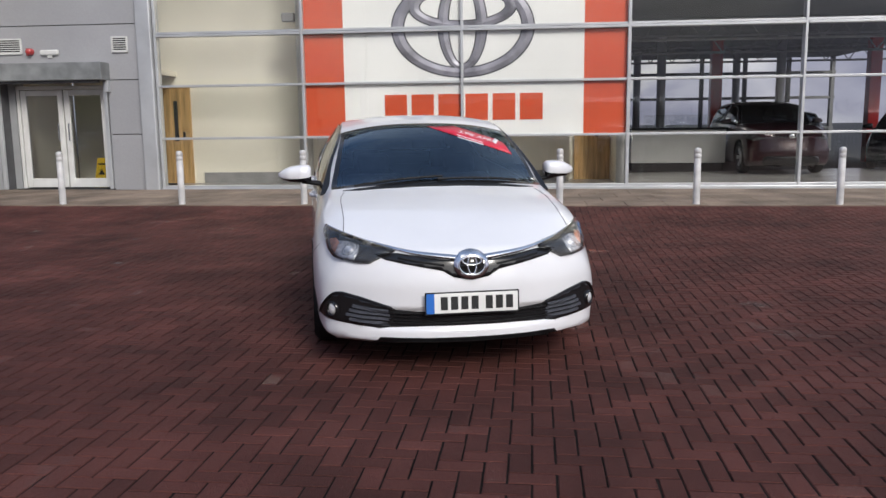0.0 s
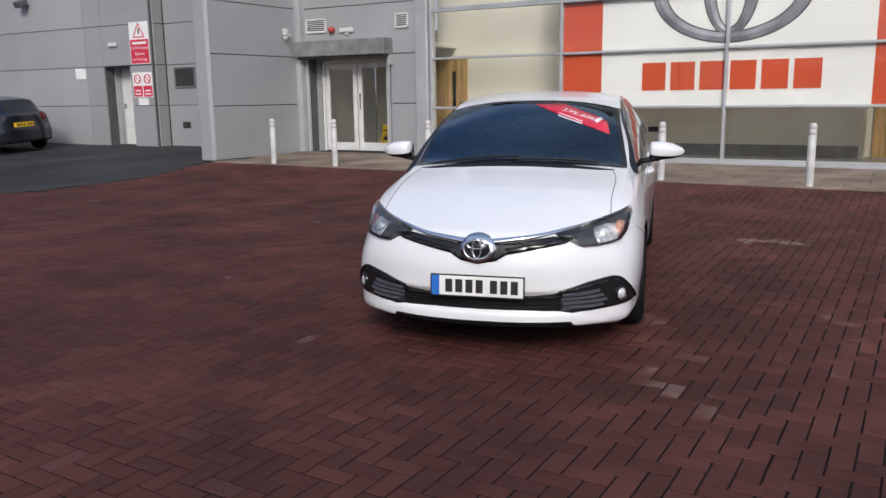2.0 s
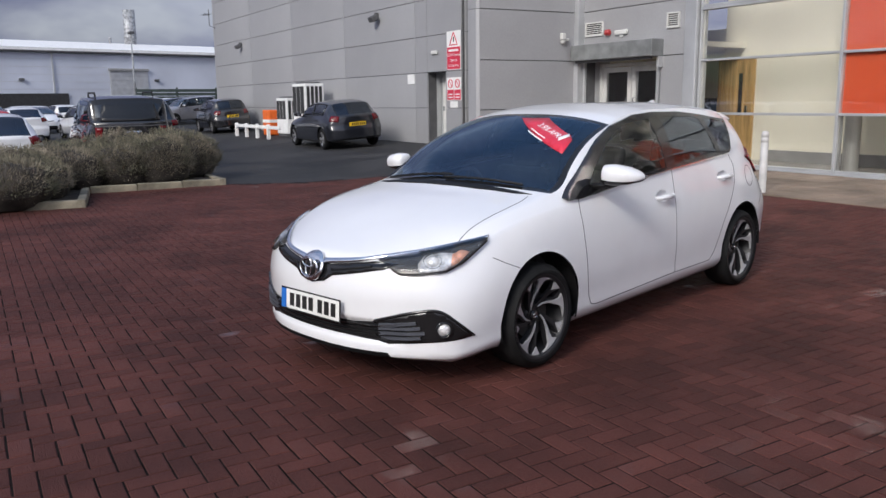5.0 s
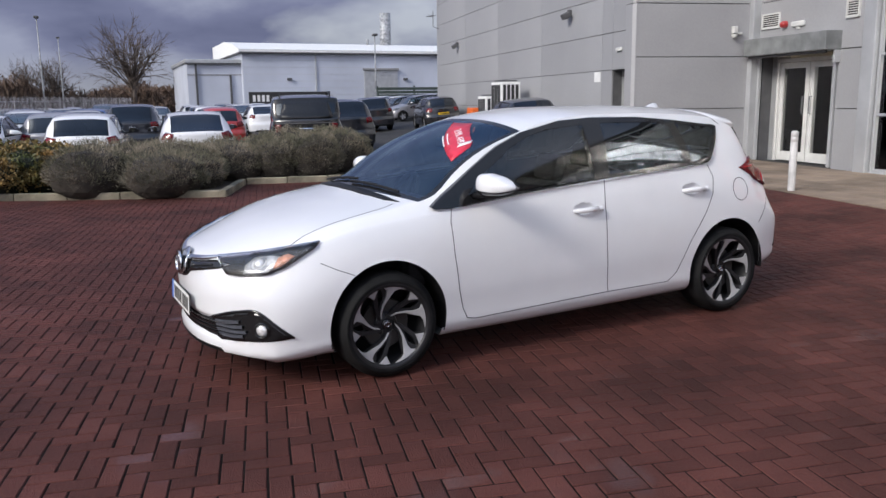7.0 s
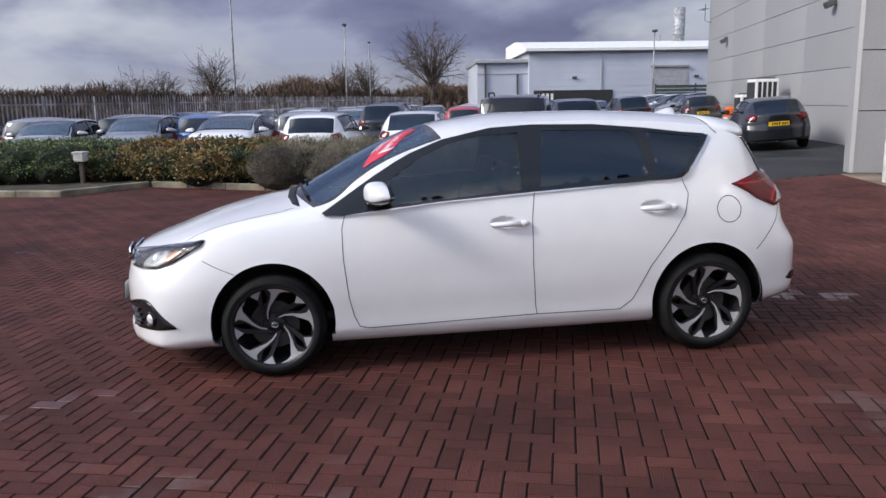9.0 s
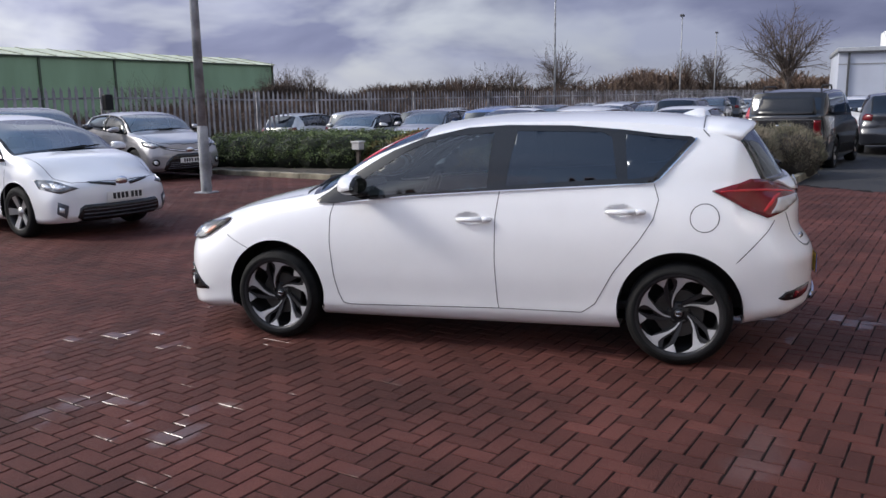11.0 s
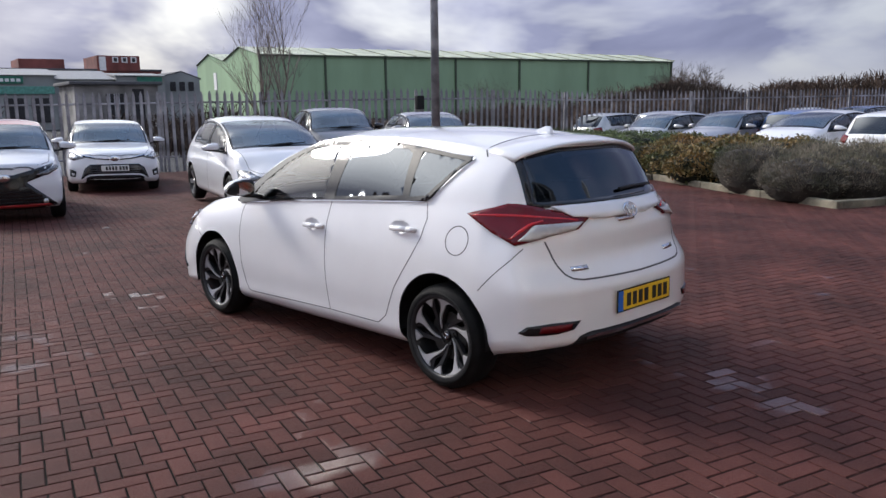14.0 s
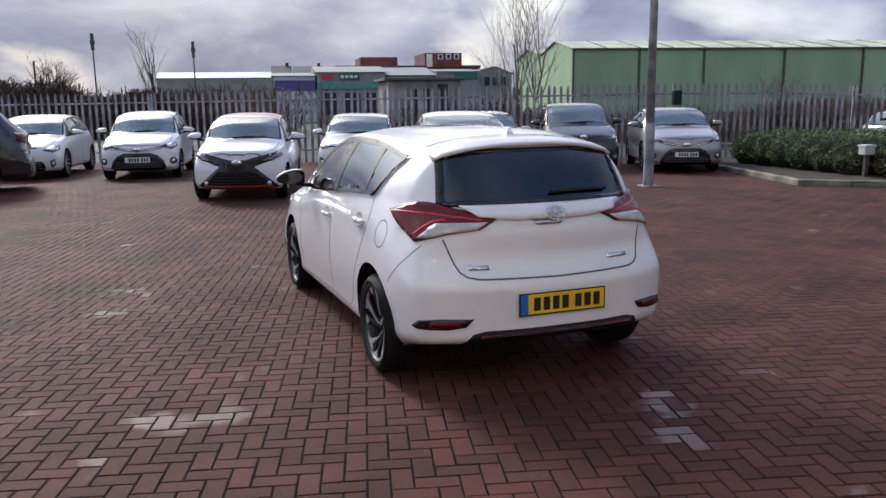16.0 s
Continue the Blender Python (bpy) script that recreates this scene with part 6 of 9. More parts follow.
def sheet(tree, view, poly, rim=0.035, step=0.04):
    """The smooth curved sheet that lies on the shell inside an outline: its depth along the view at a place."""
    e1, e2, dd = (Vector(q) for q in VIEWS[view])
    mx, my = (0.5 * (min(p[k] for p in poly) + max(p[k] for p in poly)) for k in (0, 1))
    pts = []
    for x in np.arange(min(p[0] for p in poly), max(p[0] for p in poly), step):
        for y in np.arange(min(p[1] for p in poly), max(p[1] for p in poly), step):
            if inside((x, y), poly) and edge_gap((x, y), poly) > rim:
                hit, _ = cast(tree, view, float(x), float(y), 0.0)
                pts.append((x - mx, y - my, hit.dot(dd)))
    pts = np.array(pts)

    def terms(a, b):
        return np.stack([a ** i * b ** j for i, j in ((0, 0), (1, 0), (2, 0), (3, 0), (4, 0), (0, 1), (1, 1), (2, 1), (0, 2))], -1)
    for _ in range(4):
        w, *_ = np.linalg.lstsq(terms(pts[:, 0], pts[:, 1]), pts[:, 2], rcond=None)
        off = np.abs(terms(pts[:, 0], pts[:, 1]) @ w - pts[:, 2])
        pts = pts[off < max(0.006, 2.2 * off.mean())]
    return lambda x, y: float(terms(np.array(x - mx), np.array(y - my)) @ w)


def strip(tree, view, line, width=0.006, off=0.0015, mirror=False, res=0.03, bm=None):
    """A narrow band that follows the shell along a line seen in a view."""
    pts = []
    for a, b in zip(line, line[1:]):
        a, b = Vector(a), Vector(b)
        k = max(1, round((b - a).length / res))
        pts += [a.lerp(b, j / k) for j in range(k)]
    pts.append(Vector(line[-1]))
    t = bmesh.new()
    prev = None
    for i, p in enumerate(pts):
        d = (pts[min(i + 1, len(pts) - 1)] - pts[max(0, i - 1)]).normalized()
        s = Vector((-d.y, d.x)) * width / 2
        row = []
        for q, lift in ((p - s, -0.002), (p - s, off), (p + s, off), (p + s, -0.002)):
            c, _ = cast(tree, view, q[0], q[1], lift)
            row.append(t.verts.new(c))
        if prev:
            for k in range(3):
                t.faces.new((prev[k], prev[k + 1], row[k + 1], row[k]))
        prev = row
    bmesh.ops.recalc_face_normals(t, faces=t.faces)
    if mirror:
        bmesh.ops.scale(t, vec=(1, -1, 1), verts=t.verts)
        bmesh.ops.reverse_faces(t, faces=t.faces)
    return join(bm, t)


def ribbon(lines, widths, thick, mirror=False, even=6, tilt=0.0):
    """A bright bar with a rounded section along cast points [(point, normal)], evened out, tapering through widths."""
    P = np.array([list(p) for p, n in lines])
    N = np.array([list(n + Vector((0, 0, tilt))) for p, n in lines])
    for _ in range(even):
        P[1:-1] = 0.25 * P[:-2] + 0.5 * P[1:-1] + 0.25 * P[2:]
        N[1:-1] = 0.25 * N[:-2] + 0.5 * N[1:-1] + 0.25 * N[2:]
    t = bmesh.new()
    prev = None
    k = len(P)
    for i in range(k):
        d = Vector(P[min(i + 1, k - 1)] - P[max(i - 1, 0)]).normalized()
        n = Vector(N[i]).normalized()
        u = d.cross(n).normalized()
        n = u.cross(d).normalized()
        w = float(np.interp(i / (k - 1), np.linspace(0, 1, len(widths)), widths)) / 2
        row = [t.verts.new(Vector(P[i]) + u * w * a + n * thick * b) for a, b in ((-1, -1), (-1, 0.3), (-0.6, 1), (0.6, 1), (1, 0.3), (1, -1))]
        if prev:
            for q in range(6):
                t.faces.new((prev[q], prev[(q + 1) % 6], row[(q + 1) % 6], row[q]))
        else:
            t.faces.new(row)
        prev = row
    t.faces.new(prev[::-1])
    bmesh.ops.recalc_face_normals(t, faces=t.faces)
    if mirror:
        bmesh.ops.scale(t, vec=(1, -1, 1), verts=t.verts)
        bmesh.ops.reverse_faces(t, faces=t.faces)
    return t


def both(fn, *a, **k):
    return [fn(*a, mirror=False, **k), fn(*a, mirror=True, **k)]


HANDLES = ((2.215, 2.447, 0.838), (3.122, 3.356, 0.897))   # door handles: from, to, height
UNDER, SIDE, HOUSE, ROOF = 5, 26, 14, 20     # rows of the half section


def shell(sp, nst=150):
    """The body's skin as a grid of stations and rows. Returns points [station, row], the stations and a height of each row group."""
    L = sp["L"]
    lo, hi = 0.0, sp["Ls"]
    r = 0.06
    ss = np.concatenate([[0, 0.004, 0.015, 0.035], np.linspace(r, hi - r, nst), [hi - 0.035, hi - 0.015, hi - 0.004, hi]])
    rows = []
    f = {k: curve(sp[k]) for k in ("top", "belt", "wide", "ybelt", "zrail", "yrail", "sill")}
    for s in ss:
        w, yb, zb, zr, yr, zc, zs = (float(f[k](s)) for k in ("wide", "ybelt", "belt", "zrail", "yrail", "top", "sill"))
        zr = max(zr, zb + 0.01)
        zc = max(zc, zr + 0.004)
        yr = min(yr, yb - 0.005)
        row = [(w * 0.86 * k / UNDER, zs) for k in range(UNDER)]
        for k in range(SIDE):
            t = k / SIDE
            z = zs + (zb - zs) * t
            if t < 0.12:
                h = 0.55 + 0.35 * math.sin(t / 0.12 * math.pi / 2)
            elif t < 0.42:
                h = 0.90 + 0.10 * ease((t - 0.12) / 0.30)
            else:
                h = 1 - ((t - 0.42) / 0.58) ** 2.4
            base = yb if t >= 0.42 else w - 0.16
            row.append((base + (w - base) * h, z))
        for k in range(HOUSE):
            t = k / HOUSE
            row.append((yb + (yr - yb) * t + 0.03 * math.sin(math.pi * t) * min(1, (zr - zb) / 0.3), zb + (zr - zb) * t))
        for k in range(ROOF + 1):
            t = k / ROOF
            y = yr * (1 - t)
            row.append((y, zr + (zc - zr) * (1 - (1 - t) ** sp.get("crown", 2.4))))
        rows.append(row)
    P = np.array(rows)                       # station, row, (y, z)
    X = np.repeat(ss[:, None], P.shape[1], 1)
    # soften the rims where the skin turns into the end faces
    for i, s in enumerate(ss):
        d = min(s, hi - s)
        if d < r:
            k = r - math.sqrt(max(0, r * r - (r - d) ** 2))
            zm = 0.5 * (P[i, :, 1].min() + P[i, :, 1].max())
            hz = 0.5 * (P[i, :, 1].max() - P[i, :, 1].min())
            P[i, :, 0] *= 1 - k / max(0.3, P[i, :, 0].max())
            P[i, :, 1] = zm + (P[i, :, 1] - zm) * (1 - k / hz)
    return ss, X, P


def warp(sp, x, y, z):
    """Rounds the flat ends of the shell into nose and tail, and bows the screens."""
    a = max(0.0, 1 - x / 1.15) ** 2
    b = max(0.0, 1 - (sp["Ls"] - x) / 0.75) ** 2
    out = x
    if a:
        out += a * sp["nose"](abs(y), z)
    if b:
        out -= b * sp["tail"](abs(y), z)
    for s0, wd, amt in sp["bow"]:
        out += amt * (abs(y) / 0.7) ** 2 * math.exp(-((x - s0) / wd) ** 2) * ease((z - 0.75) / 0.2)
    return out


def build_body(sp, nst=150):
    ss, X, P = shell(sp, nst)
    ns, nr = P.shape[:2]
    ring = 2 * nr - 2
    verts, key = [], []

    def add(x, y, z):
        verts.append((warp(sp, x, y, z), y, z))
    for i in range(ns):
        for j in range(ring):
            jj, sg = (j, 1) if j < nr else (ring - j, -1)
            add(ss[i], sg * P[i, jj, 0], P[i, jj, 1])
    faces, tag = [], []
    for i in range(ns - 1):
        for j in range(ring):
            j2 = (j + 1) % ring
            faces.append((i * ring + j, (i + 1) * ring + j, (i + 1) * ring + j2, i * ring + j2))
            jj = j if j < nr - 1 else ring - 1 - j
            tag.append((0.5 * (ss[i] + ss[i + 1]), jj, i))
    for end in (0, ns - 1):                  # end faces
        base = list(range(end * ring, end * ring + ring))
        y0, z0 = P[end, :, 0], P[end, :, 1]
        zm = 0.5 * (z0.min() + z0.max())
        prev = base
        steps = 12
        for k in range(1, steps + 1):
            q = 1 - k / (steps + 0.35)
            cur = []
            for j in range(ring):
                jj, sg = (j, 1) if j < nr else (ring - j, -1)
                cur.append(len(verts))
                add(ss[end], sg * P[end, jj, 0] * q, zm + (P[end, jj, 1] - zm) * q)
            for j in range(ring):
                j2 = (j + 1) % ring
                fc = (prev[j], prev[j2], cur[j2], cur[j])
                faces.append(fc if end == 0 else fc[::-1])
                tag.append((ss[end], -1, -1))
            prev = cur
        c = len(verts)
        add(ss[end], 0, zm)
        for j in range(ring):
            fc = (prev[j], prev[(j + 1) % ring], c)
            faces.append(fc if end == 0 else fc[::-1])
            tag.append((ss[end], -1, -1))
    faces = [f[::-1] for f in faces]
    tree = BVHTree.FromPolygons(verts, faces)
    return np.array(verts), faces, tag, tree


def wheel_parts(parent, x, y, r, rim, spokes, out, wide=0.215, fine=True):
    """A road wheel: tyre with sidewall and tread, rim barrel, spokes, hub cap, brake disc. out: which side faces outwards."""
    w = part("wheel", lathe([(rim + 0.012, -0.5 * wide), (rim + 0.03, -0.52 * wide), (r - 0.035, -0.5 * wide), (r - 0.012, -0.42 * wide), (r, -0.3 * wide), (r, 0.3 * wide), (r - 0.012, 0.42 * wide), (r - 0.035, 0.5 * wide), (rim + 0.03, 0.52 * wide), (rim + 0.006, 0.46 * wide)], 48 if fine else 24), RUBBER, parent, "black rubber tyre", True)
    w.name = "wheel"
    w.location = (x, y, r)
    part("rim", lathe([(rim + 0.008, 0.47 * wide), (rim - 0.004, 0.475 * wide), (rim - 0.014, 0.42 * wide), (rim - 0.022, 0.1 * wide), (rim - 0.03, -0.45 * wide), (0.0, -0.45 * wide)], 40 if fine else 20), spokes["barrel"], w, "", True)
    if "hub" in spokes:
        part("rim_lip", lathe([(rim + 0.004, 0.42 * wide), (rim + 0.003, 0.455 * wide), (rim - 0.004, 0.458 * wide), (rim - 0.009, 0.43 * wide), (rim - 0.011, 0.38 * wide)], 56), spokes["face"], w, "", True)
    if fine:
        part("brake_disc", lathe([(0.0, 0.02), (0.14, 0.02), (0.145, 0.01), (0.145, -0.01), (0.0, -0.01)], 28 if fine else 14), BRAKE, w)
    n = spokes["n"]
    for i in range(n):
        a = 2 * math.pi * i / n
        t = plate(spokes["poly"], 0.012 if "hub" in spokes else 0.022, "y", None, 0.002 if fine else 0)
        # dish the spoke so that it falls back towards the hub
        for v in t.verts:
            rr = math.hypot(v.co.x, v.co.z)
            v.co.y += 0.36 * wide - 0.05 * (1 - rr / rim)
        t.transform(Matrix.Rotation(a, 4, "Y"))
        part("spoke", t, spokes["face"], w)
        for nm, key, thick, y0, mt in (("rim_tooth", "tooth", 0.012, 0.36, spokes["face"]), ("spoke_web", "back", 0.03, 0.24, spokes["barrel"]), ("spoke_flank", "flank", 0.03, 0.22, spokes["barrel"])):
            if key in spokes:
                t = plate(spokes[key], thick, "y", None, 0.002 if fine else 0)
                for v in t.verts:
                    v.co.y += y0 * wide - 0.05 * (1 - math.hypot(v.co.x, v.co.z) / rim)
                t.transform(Matrix.Rotation(a, 4, "Y"))
                part(nm, t, mt, w)
    if "hub" in spokes:
        d = spokes["hub"]
        part("hub", lathe([(0.0, d), (0.062, d), (0.070, d - 0.012), (0.070, d - 0.05)], 30), spokes["barrel"], w, "", True)
        cap = part("hub_cap", lathe([(0.0, d + 0.014), (0.024, d + 0.013), (0.030, d + 0.006), (0.031, d - 0.01)], 24), BLACK_GLOSS, w, "", True)
        ring = [(0.0185 * math.cos(q), d + 0.015, 0.014 * math.sin(q)) for q in np.linspace(0, 2 * math.pi, 21)]
        t = tube(ring, 0.0022, 5, None, False)
        t = tube([(0.007 * math.cos(q), d + 0.015, 0.013 * math.sin(q)) for q in np.linspace(0, 2 * math.pi, 17)], 0.002, 5, t, False)
        part("cap_emblem", t, CHROME, cap, "", True)
    else:
        part("hub_cap", lathe([(0.0, 0.37 * wide), (0.024, 0.365 * wide), (0.031, 0.34 * wide), (0.06, 0.31 * wide), (0.068, 0.2 * wide)], 24 if fine else 12), spokes.get("cap", spokes["barrel"]), w, "", True)
    if fine:
        for k in range(5):
            a = 2 * math.pi * k / 5 + 0.3
            d = spokes.get("hub", 0.31 * wide)
            t = lathe([(0.0, d + 0.012), (0.008, d + 0.011), (0.0105, d - 0.01)], 8)
            t.transform(Matrix.Translation((0.052 * math.cos(a), 0, 0.052 * math.sin(a))))
            part("wheel_nut", t, BRAKE, w)
    if out < 0:
        w.rotation_euler = (0, 0, math.pi)
    return w


SPOKES_PLAIN = {"n": 10, "poly": [(0.03, -0.016), (0.2, -0.014), (0.205, 0.016), (0.03, 0.014)], "face": SILVER_ALLOY, "barrel": ALLOY_DARK, "cap": SILVER_ALLOY}
SPOKES_FIVE = {"n": 5, "poly": [(0.03, -0.03), (0.2, -0.045), (0.205, 0.045), (0.03, 0.03)], "face": SILVER_ALLOY, "barrel": ALLOY_DARK, "cap": SILVER_ALLOY}


def swirl(points, rim):
    """Outline of a wheel blade from shares of the rim's radius and angles as seen from outside."""
    return [(-rim * r * math.cos(radians(90 + a)), rim * r * math.sin(radians(90 + a))) for r, a in points]


BLADE = swirl([(0.21, 48), (0.35, 29), (0.5, 15), (0.7, 4), (0.84, 2.5), (0.92, 7), (0.955, 14), (0.985, 14), (0.985, 0), (0.985, -12), (0.985, -24), (0.985, -37), (0.945, -37), (0.92, -28), (0.88, -18), (0.82, -11), (0.667, -4.5), (0.5, 8), (0.35, 22), (0.21, 40)], 0.241)
TOOTH = swirl([(0.985, -36.5), (0.985, -48), (0.985, -58.5), (0.955, -58.5), (0.91, -54), (0.74, -43.5), (0.90, -38.5), (0.945, -36.5)], 0.241)
WEB = swirl([(0.2, -2), (0.45, -30), (0.74, -42), (0.97, -37), (0.97, -58), (0.74, -51), (0.45, -43), (0.2, -32)], 0.241)
FLANK = swirl([(0.2, 62), (0.35, 40), (0.5, 23), (0.7, 9), (0.97, 13), (0.97, -14), (0.7, -8), (0.5, 4), (0.35, 16), (0.2, 30)], 0.241)
SPOKES_TURBINE = {"n": 5, "poly": BLADE, "tooth": TOOTH, "back": WEB, "flank": FLANK, "hub": 0.034, "face": ALLOY, "barrel": ALLOY_DARK}


def split_body(sp, car, nst=150, paint=WHITE_PAINT, side_polys=(), label="", rear_poly=None, side_rim=None):
    """Cuts the shell into painted body, underside, screens and openings; adds arches and cabin. Returns the tree of the uncut shell."""
    V, F, T, tree = build_body(sp, nst)
    j_belt, j_rail, j_end = UNDER + SIDE, UNDER + SIDE + HOUSE, UNDER + SIDE + HOUSE + ROOF
    if side_rim:
        pts, F2, T2 = [tuple(v) for v in V], [], []
        cups = [(0.5 * (a + b) - 0.025, z + 0.008) for a, b, z in HANDLES]
        for f, tg in zip(F, T):
            c = V[list(f)].mean(0)
            fine = len(f) == 4 and abs(c[1]) > 0.4 and (edge_gap((c[0], c[2]), side_rim) < 0.045 or any(math.hypot((c[0] - x) / 0.13, (c[2] - z) / 0.08) < 1 for x, z in cups))
            if not fine:
                F2.append(f); T2.append(tg)
                continue
            a, b, e, d = (V[i] for i in f)
            k = 4
            o = len(pts)
            for i in range(k + 1):
                for j in range(k + 1):
                    pts.append(tuple((a * (1 - i / k) + b * i / k) * (1 - j / k) + (d * (1 - i / k) + e * i / k) * j / k))
            for i in range(k):
                for j in range(k):
                    q = o + i * (k + 1) + j
                    F2.append((q, q + k + 1, q + k + 2, q + 1)); T2.append(tg)
        V, F, T = np.array(pts), F2, T2
    groups = {"body": [], "under": [], "wind": [], "windrim": [], "rear": [], "rearrim": [], "roof": []}
    w0, w1 = sp["screen"]
    r0, r1 = sp["backlight"]
    axles, R = sp["axles"], sp["arch"]
    cut = set()
    for f, (s, j, i) in zip(F, T):
        c = V[list(f)].mean(0)
        g = "body"
        if 0 <= j < UNDER - 1:
            g = "under"
        elif j >= j_rail and w0 < s < w1:
            edge = s < w0 + 0.05 or s > w1 - 0.03 or j < j_rail + 1
            g = "windrim" if edge else "wind"
        elif rear_poly and s > sp["L"] - 0.6 and j >= j_belt and inside((c[1], c[2]), rear_poly) and edge_gap((c[1], c[2]), rear_poly) > 0.02:
            continue
        elif j >= j_rail + 1 and r0 < s < r1:
            edge = s < r0 + 0.02 or s > r1 - 0.02 or j < j_rail + 2
            g = "rearrim" if edge else "rear"
        elif sp.get("roof_paint") and j >= j_rail and w1 <= s <= r0:
            g = "roof"
        elif abs(c[1]) > 0.45:
            if any(math.hypot(c[0] - ax, c[2] - sp["wheel_r"] - 0.015) < R for ax in axles) and c[2] < sp["wheel_r"] + R:
                cut.update(f)
                continue
            if j >= j_belt - 3 and (any(inside((c[0], c[2]), p) or edge_gap((c[0], c[2]), p) < 0.007 for p in side_polys) or (side_rim and inside((c[0], c[2]), side_rim) and edge_gap((c[0], c[2]), side_rim) > 0.006)):
                continue
            if side_rim and any(((c[0] - 0.5 * (xa + xb) + 0.025) / 0.084) ** 2 + ((c[2] - za - 0.008) / 0.038) ** 2 < 1 for xa, xb, za in HANDLES):
                continue
        groups[g].append(f)
    # pull the ragged arch edges onto the circle
    used = {i for f in groups["body"] for i in f}
    for k in used & cut:
        ax = min(axles, key=lambda q: abs(V[k, 0] - q))
        dx, dz = V[k, 0] - ax, V[k, 2] - sp["wheel_r"] - 0.015
        d = math.hypot(dx, dz)
        if V[k, 2] > 0.245 and 0.5 * R < d < 1.25 * R:
            V[k, 0], V[k, 2] = ax + dx * R / d, sp["wheel_r"] + 0.015 + dz * R / d

    def take(name, fs, material, smooth=True, lab=""):
        idx = sorted({i for f in fs for i in f})
        m = {k: n for n, k in enumerate(idx)}
        return part(name, from_arrays(name, V[idx], [tuple(m[i] for i in f) for f in fs], material, smooth), material, car, lab)
    keep_set = set(groups["body"])
    body = take("body", groups["body"], paint, True, label)
    take("underside", groups["under"], BLACK_PLASTIC)
    take("windscreen", groups["wind"], sp.get("screen_glass", WINDSCREEN), True, "clear windscreen glass")
    take("windscreen_border", groups["windrim"], BLACK_GLOSS)
    if groups["roof"]:
        take("roof_panel", groups["roof"], sp["roof_paint"], True, "red painted roof")
    if groups["rear"]:
        take("rear_window", groups["rear"], sp.get("rear_glass", DARK_GLASS), True, "dark tinted rear window glass")
        take("rear_window_border", groups["rearrim"], BLACK_GLOSS)
    if nst > 120:
        # dark lining inside the cabin
        fs = [f for f, (q, j, i) in zip(F, T) if f in keep_set and j >= j_belt - 9 and 1.0 < q < sp["L"] - 0.3]
        idx = sorted({i for f in fs for i in f})
        m = {k: n for n, k in enumerate(idx)}
        W = V[idx].copy()
        W[:, 1] *= 0.945
        W[:, 2] = 0.7 + (W[:, 2] - 0.7) * 0.972
        part("cabin_lining", from_arrays("cabin_lining", W, [tuple(m[i] for i in f) for f in fs], HEADLINER, True), HEADLINER, car)
    for ax in axles:
        for sg in (-1, 1):
            t = lathe([(R + 0.003, 0.0), (R + 0.003, 0.33), (0.0, 0.33)], 40)
            t.transform(Matrix.Translation((ax, 0, sp["wheel_r"] + 0.015)))
            t.transform(Matrix.Diagonal((1, -1, 1, 1)))
            yw = float(curve(sp["wide"])(ax)) - 0.022
            t.transform(Matrix.Translation((0, yw, 0)))
            bmesh.ops.bisect_plane(t, geom=list(t.verts) + list(t.edges) + list(t.faces), plane_co=(0, 0, max(float(curve(sp["sill"])(ax - R)), float(curve(sp["sill"])(ax + R))) + 0.035), plane_no=(0, 0, -1), clear_outer=True)
            if sg < 0:
                t.transform(Matrix.Diagonal((1, -1, 1, 1)))
            bmesh.ops.recalc_face_normals(t, faces=t.faces)
            part("wheel_arch_liner", t, BLACK_PLASTIC, car)
    return V, tree


def seat_set(car, sp):
    """Dashboard, seats and steering wheel, seen through the glass."""
    c0, c1 = sp["cabin"]
    w = 0.62
    zf = 0.45
    part("dashboard", box(c0, -0.68, zf, c0 + 0.42, 0.68, sp["dash"], 0.06), CABIN, car, "dark moulded dashboard")
    part("cabin_floor", box(c0, -0.7, 0.28, c1 + 0.75, 0.7, 0.34, 0.02), CABIN, car)
    for k, (x, ys) in enumerate(((c0 + 0.95, (-0.36, 0.36)), (c1, (-0.36, 0.36)))):
        for y in ys:
            m = Matrix.Translation((x, y, 0.35))
            t = box(-0.45, -0.24, 0.0, 0.08, 0.24, 0.2, 0.06)
            t = box(0.0, -0.24, 0.12, 0.13, 0.24, 0.68, 0.05, t, Matrix.Rotation(radians(14), 4, "Y"))
            t = box(0.06, -0.13, 0.68, 0.16, 0.13, 0.86, 0.04, t, Matrix.Rotation(radians(14), 4, "Y"))
            t.transform(m)
            part("seat", t, SEAT_CLOTH, car, "dark cloth seat with headrest")
    t = bmesh.new()
    ring = [(0.18 * math.cos(a), 0.18 * math.sin(a), 0) for a in np.linspace(0, 2 * math.pi, 25)]
    t = tube(ring, 0.016, 6, t, False)
    t = tube([(-0.17, 0, 0), (0, 0, -0.02), (0.17, 0, 0)], 0.02, 6, t)
    t.transform(Matrix.Translation((c0 + 0.48, 0.36, 0.86)) @ Matrix.Rotation(radians(-62), 4, "Y"))
    part("steering_wheel", t, CABIN, car)
    part("rear_view_mirror", box(c0 + 0.62, -0.11, sp["H"] - 0.26, c0 + 0.645, 0.11, sp["H"] - 0.19, 0.012), CABIN, car)


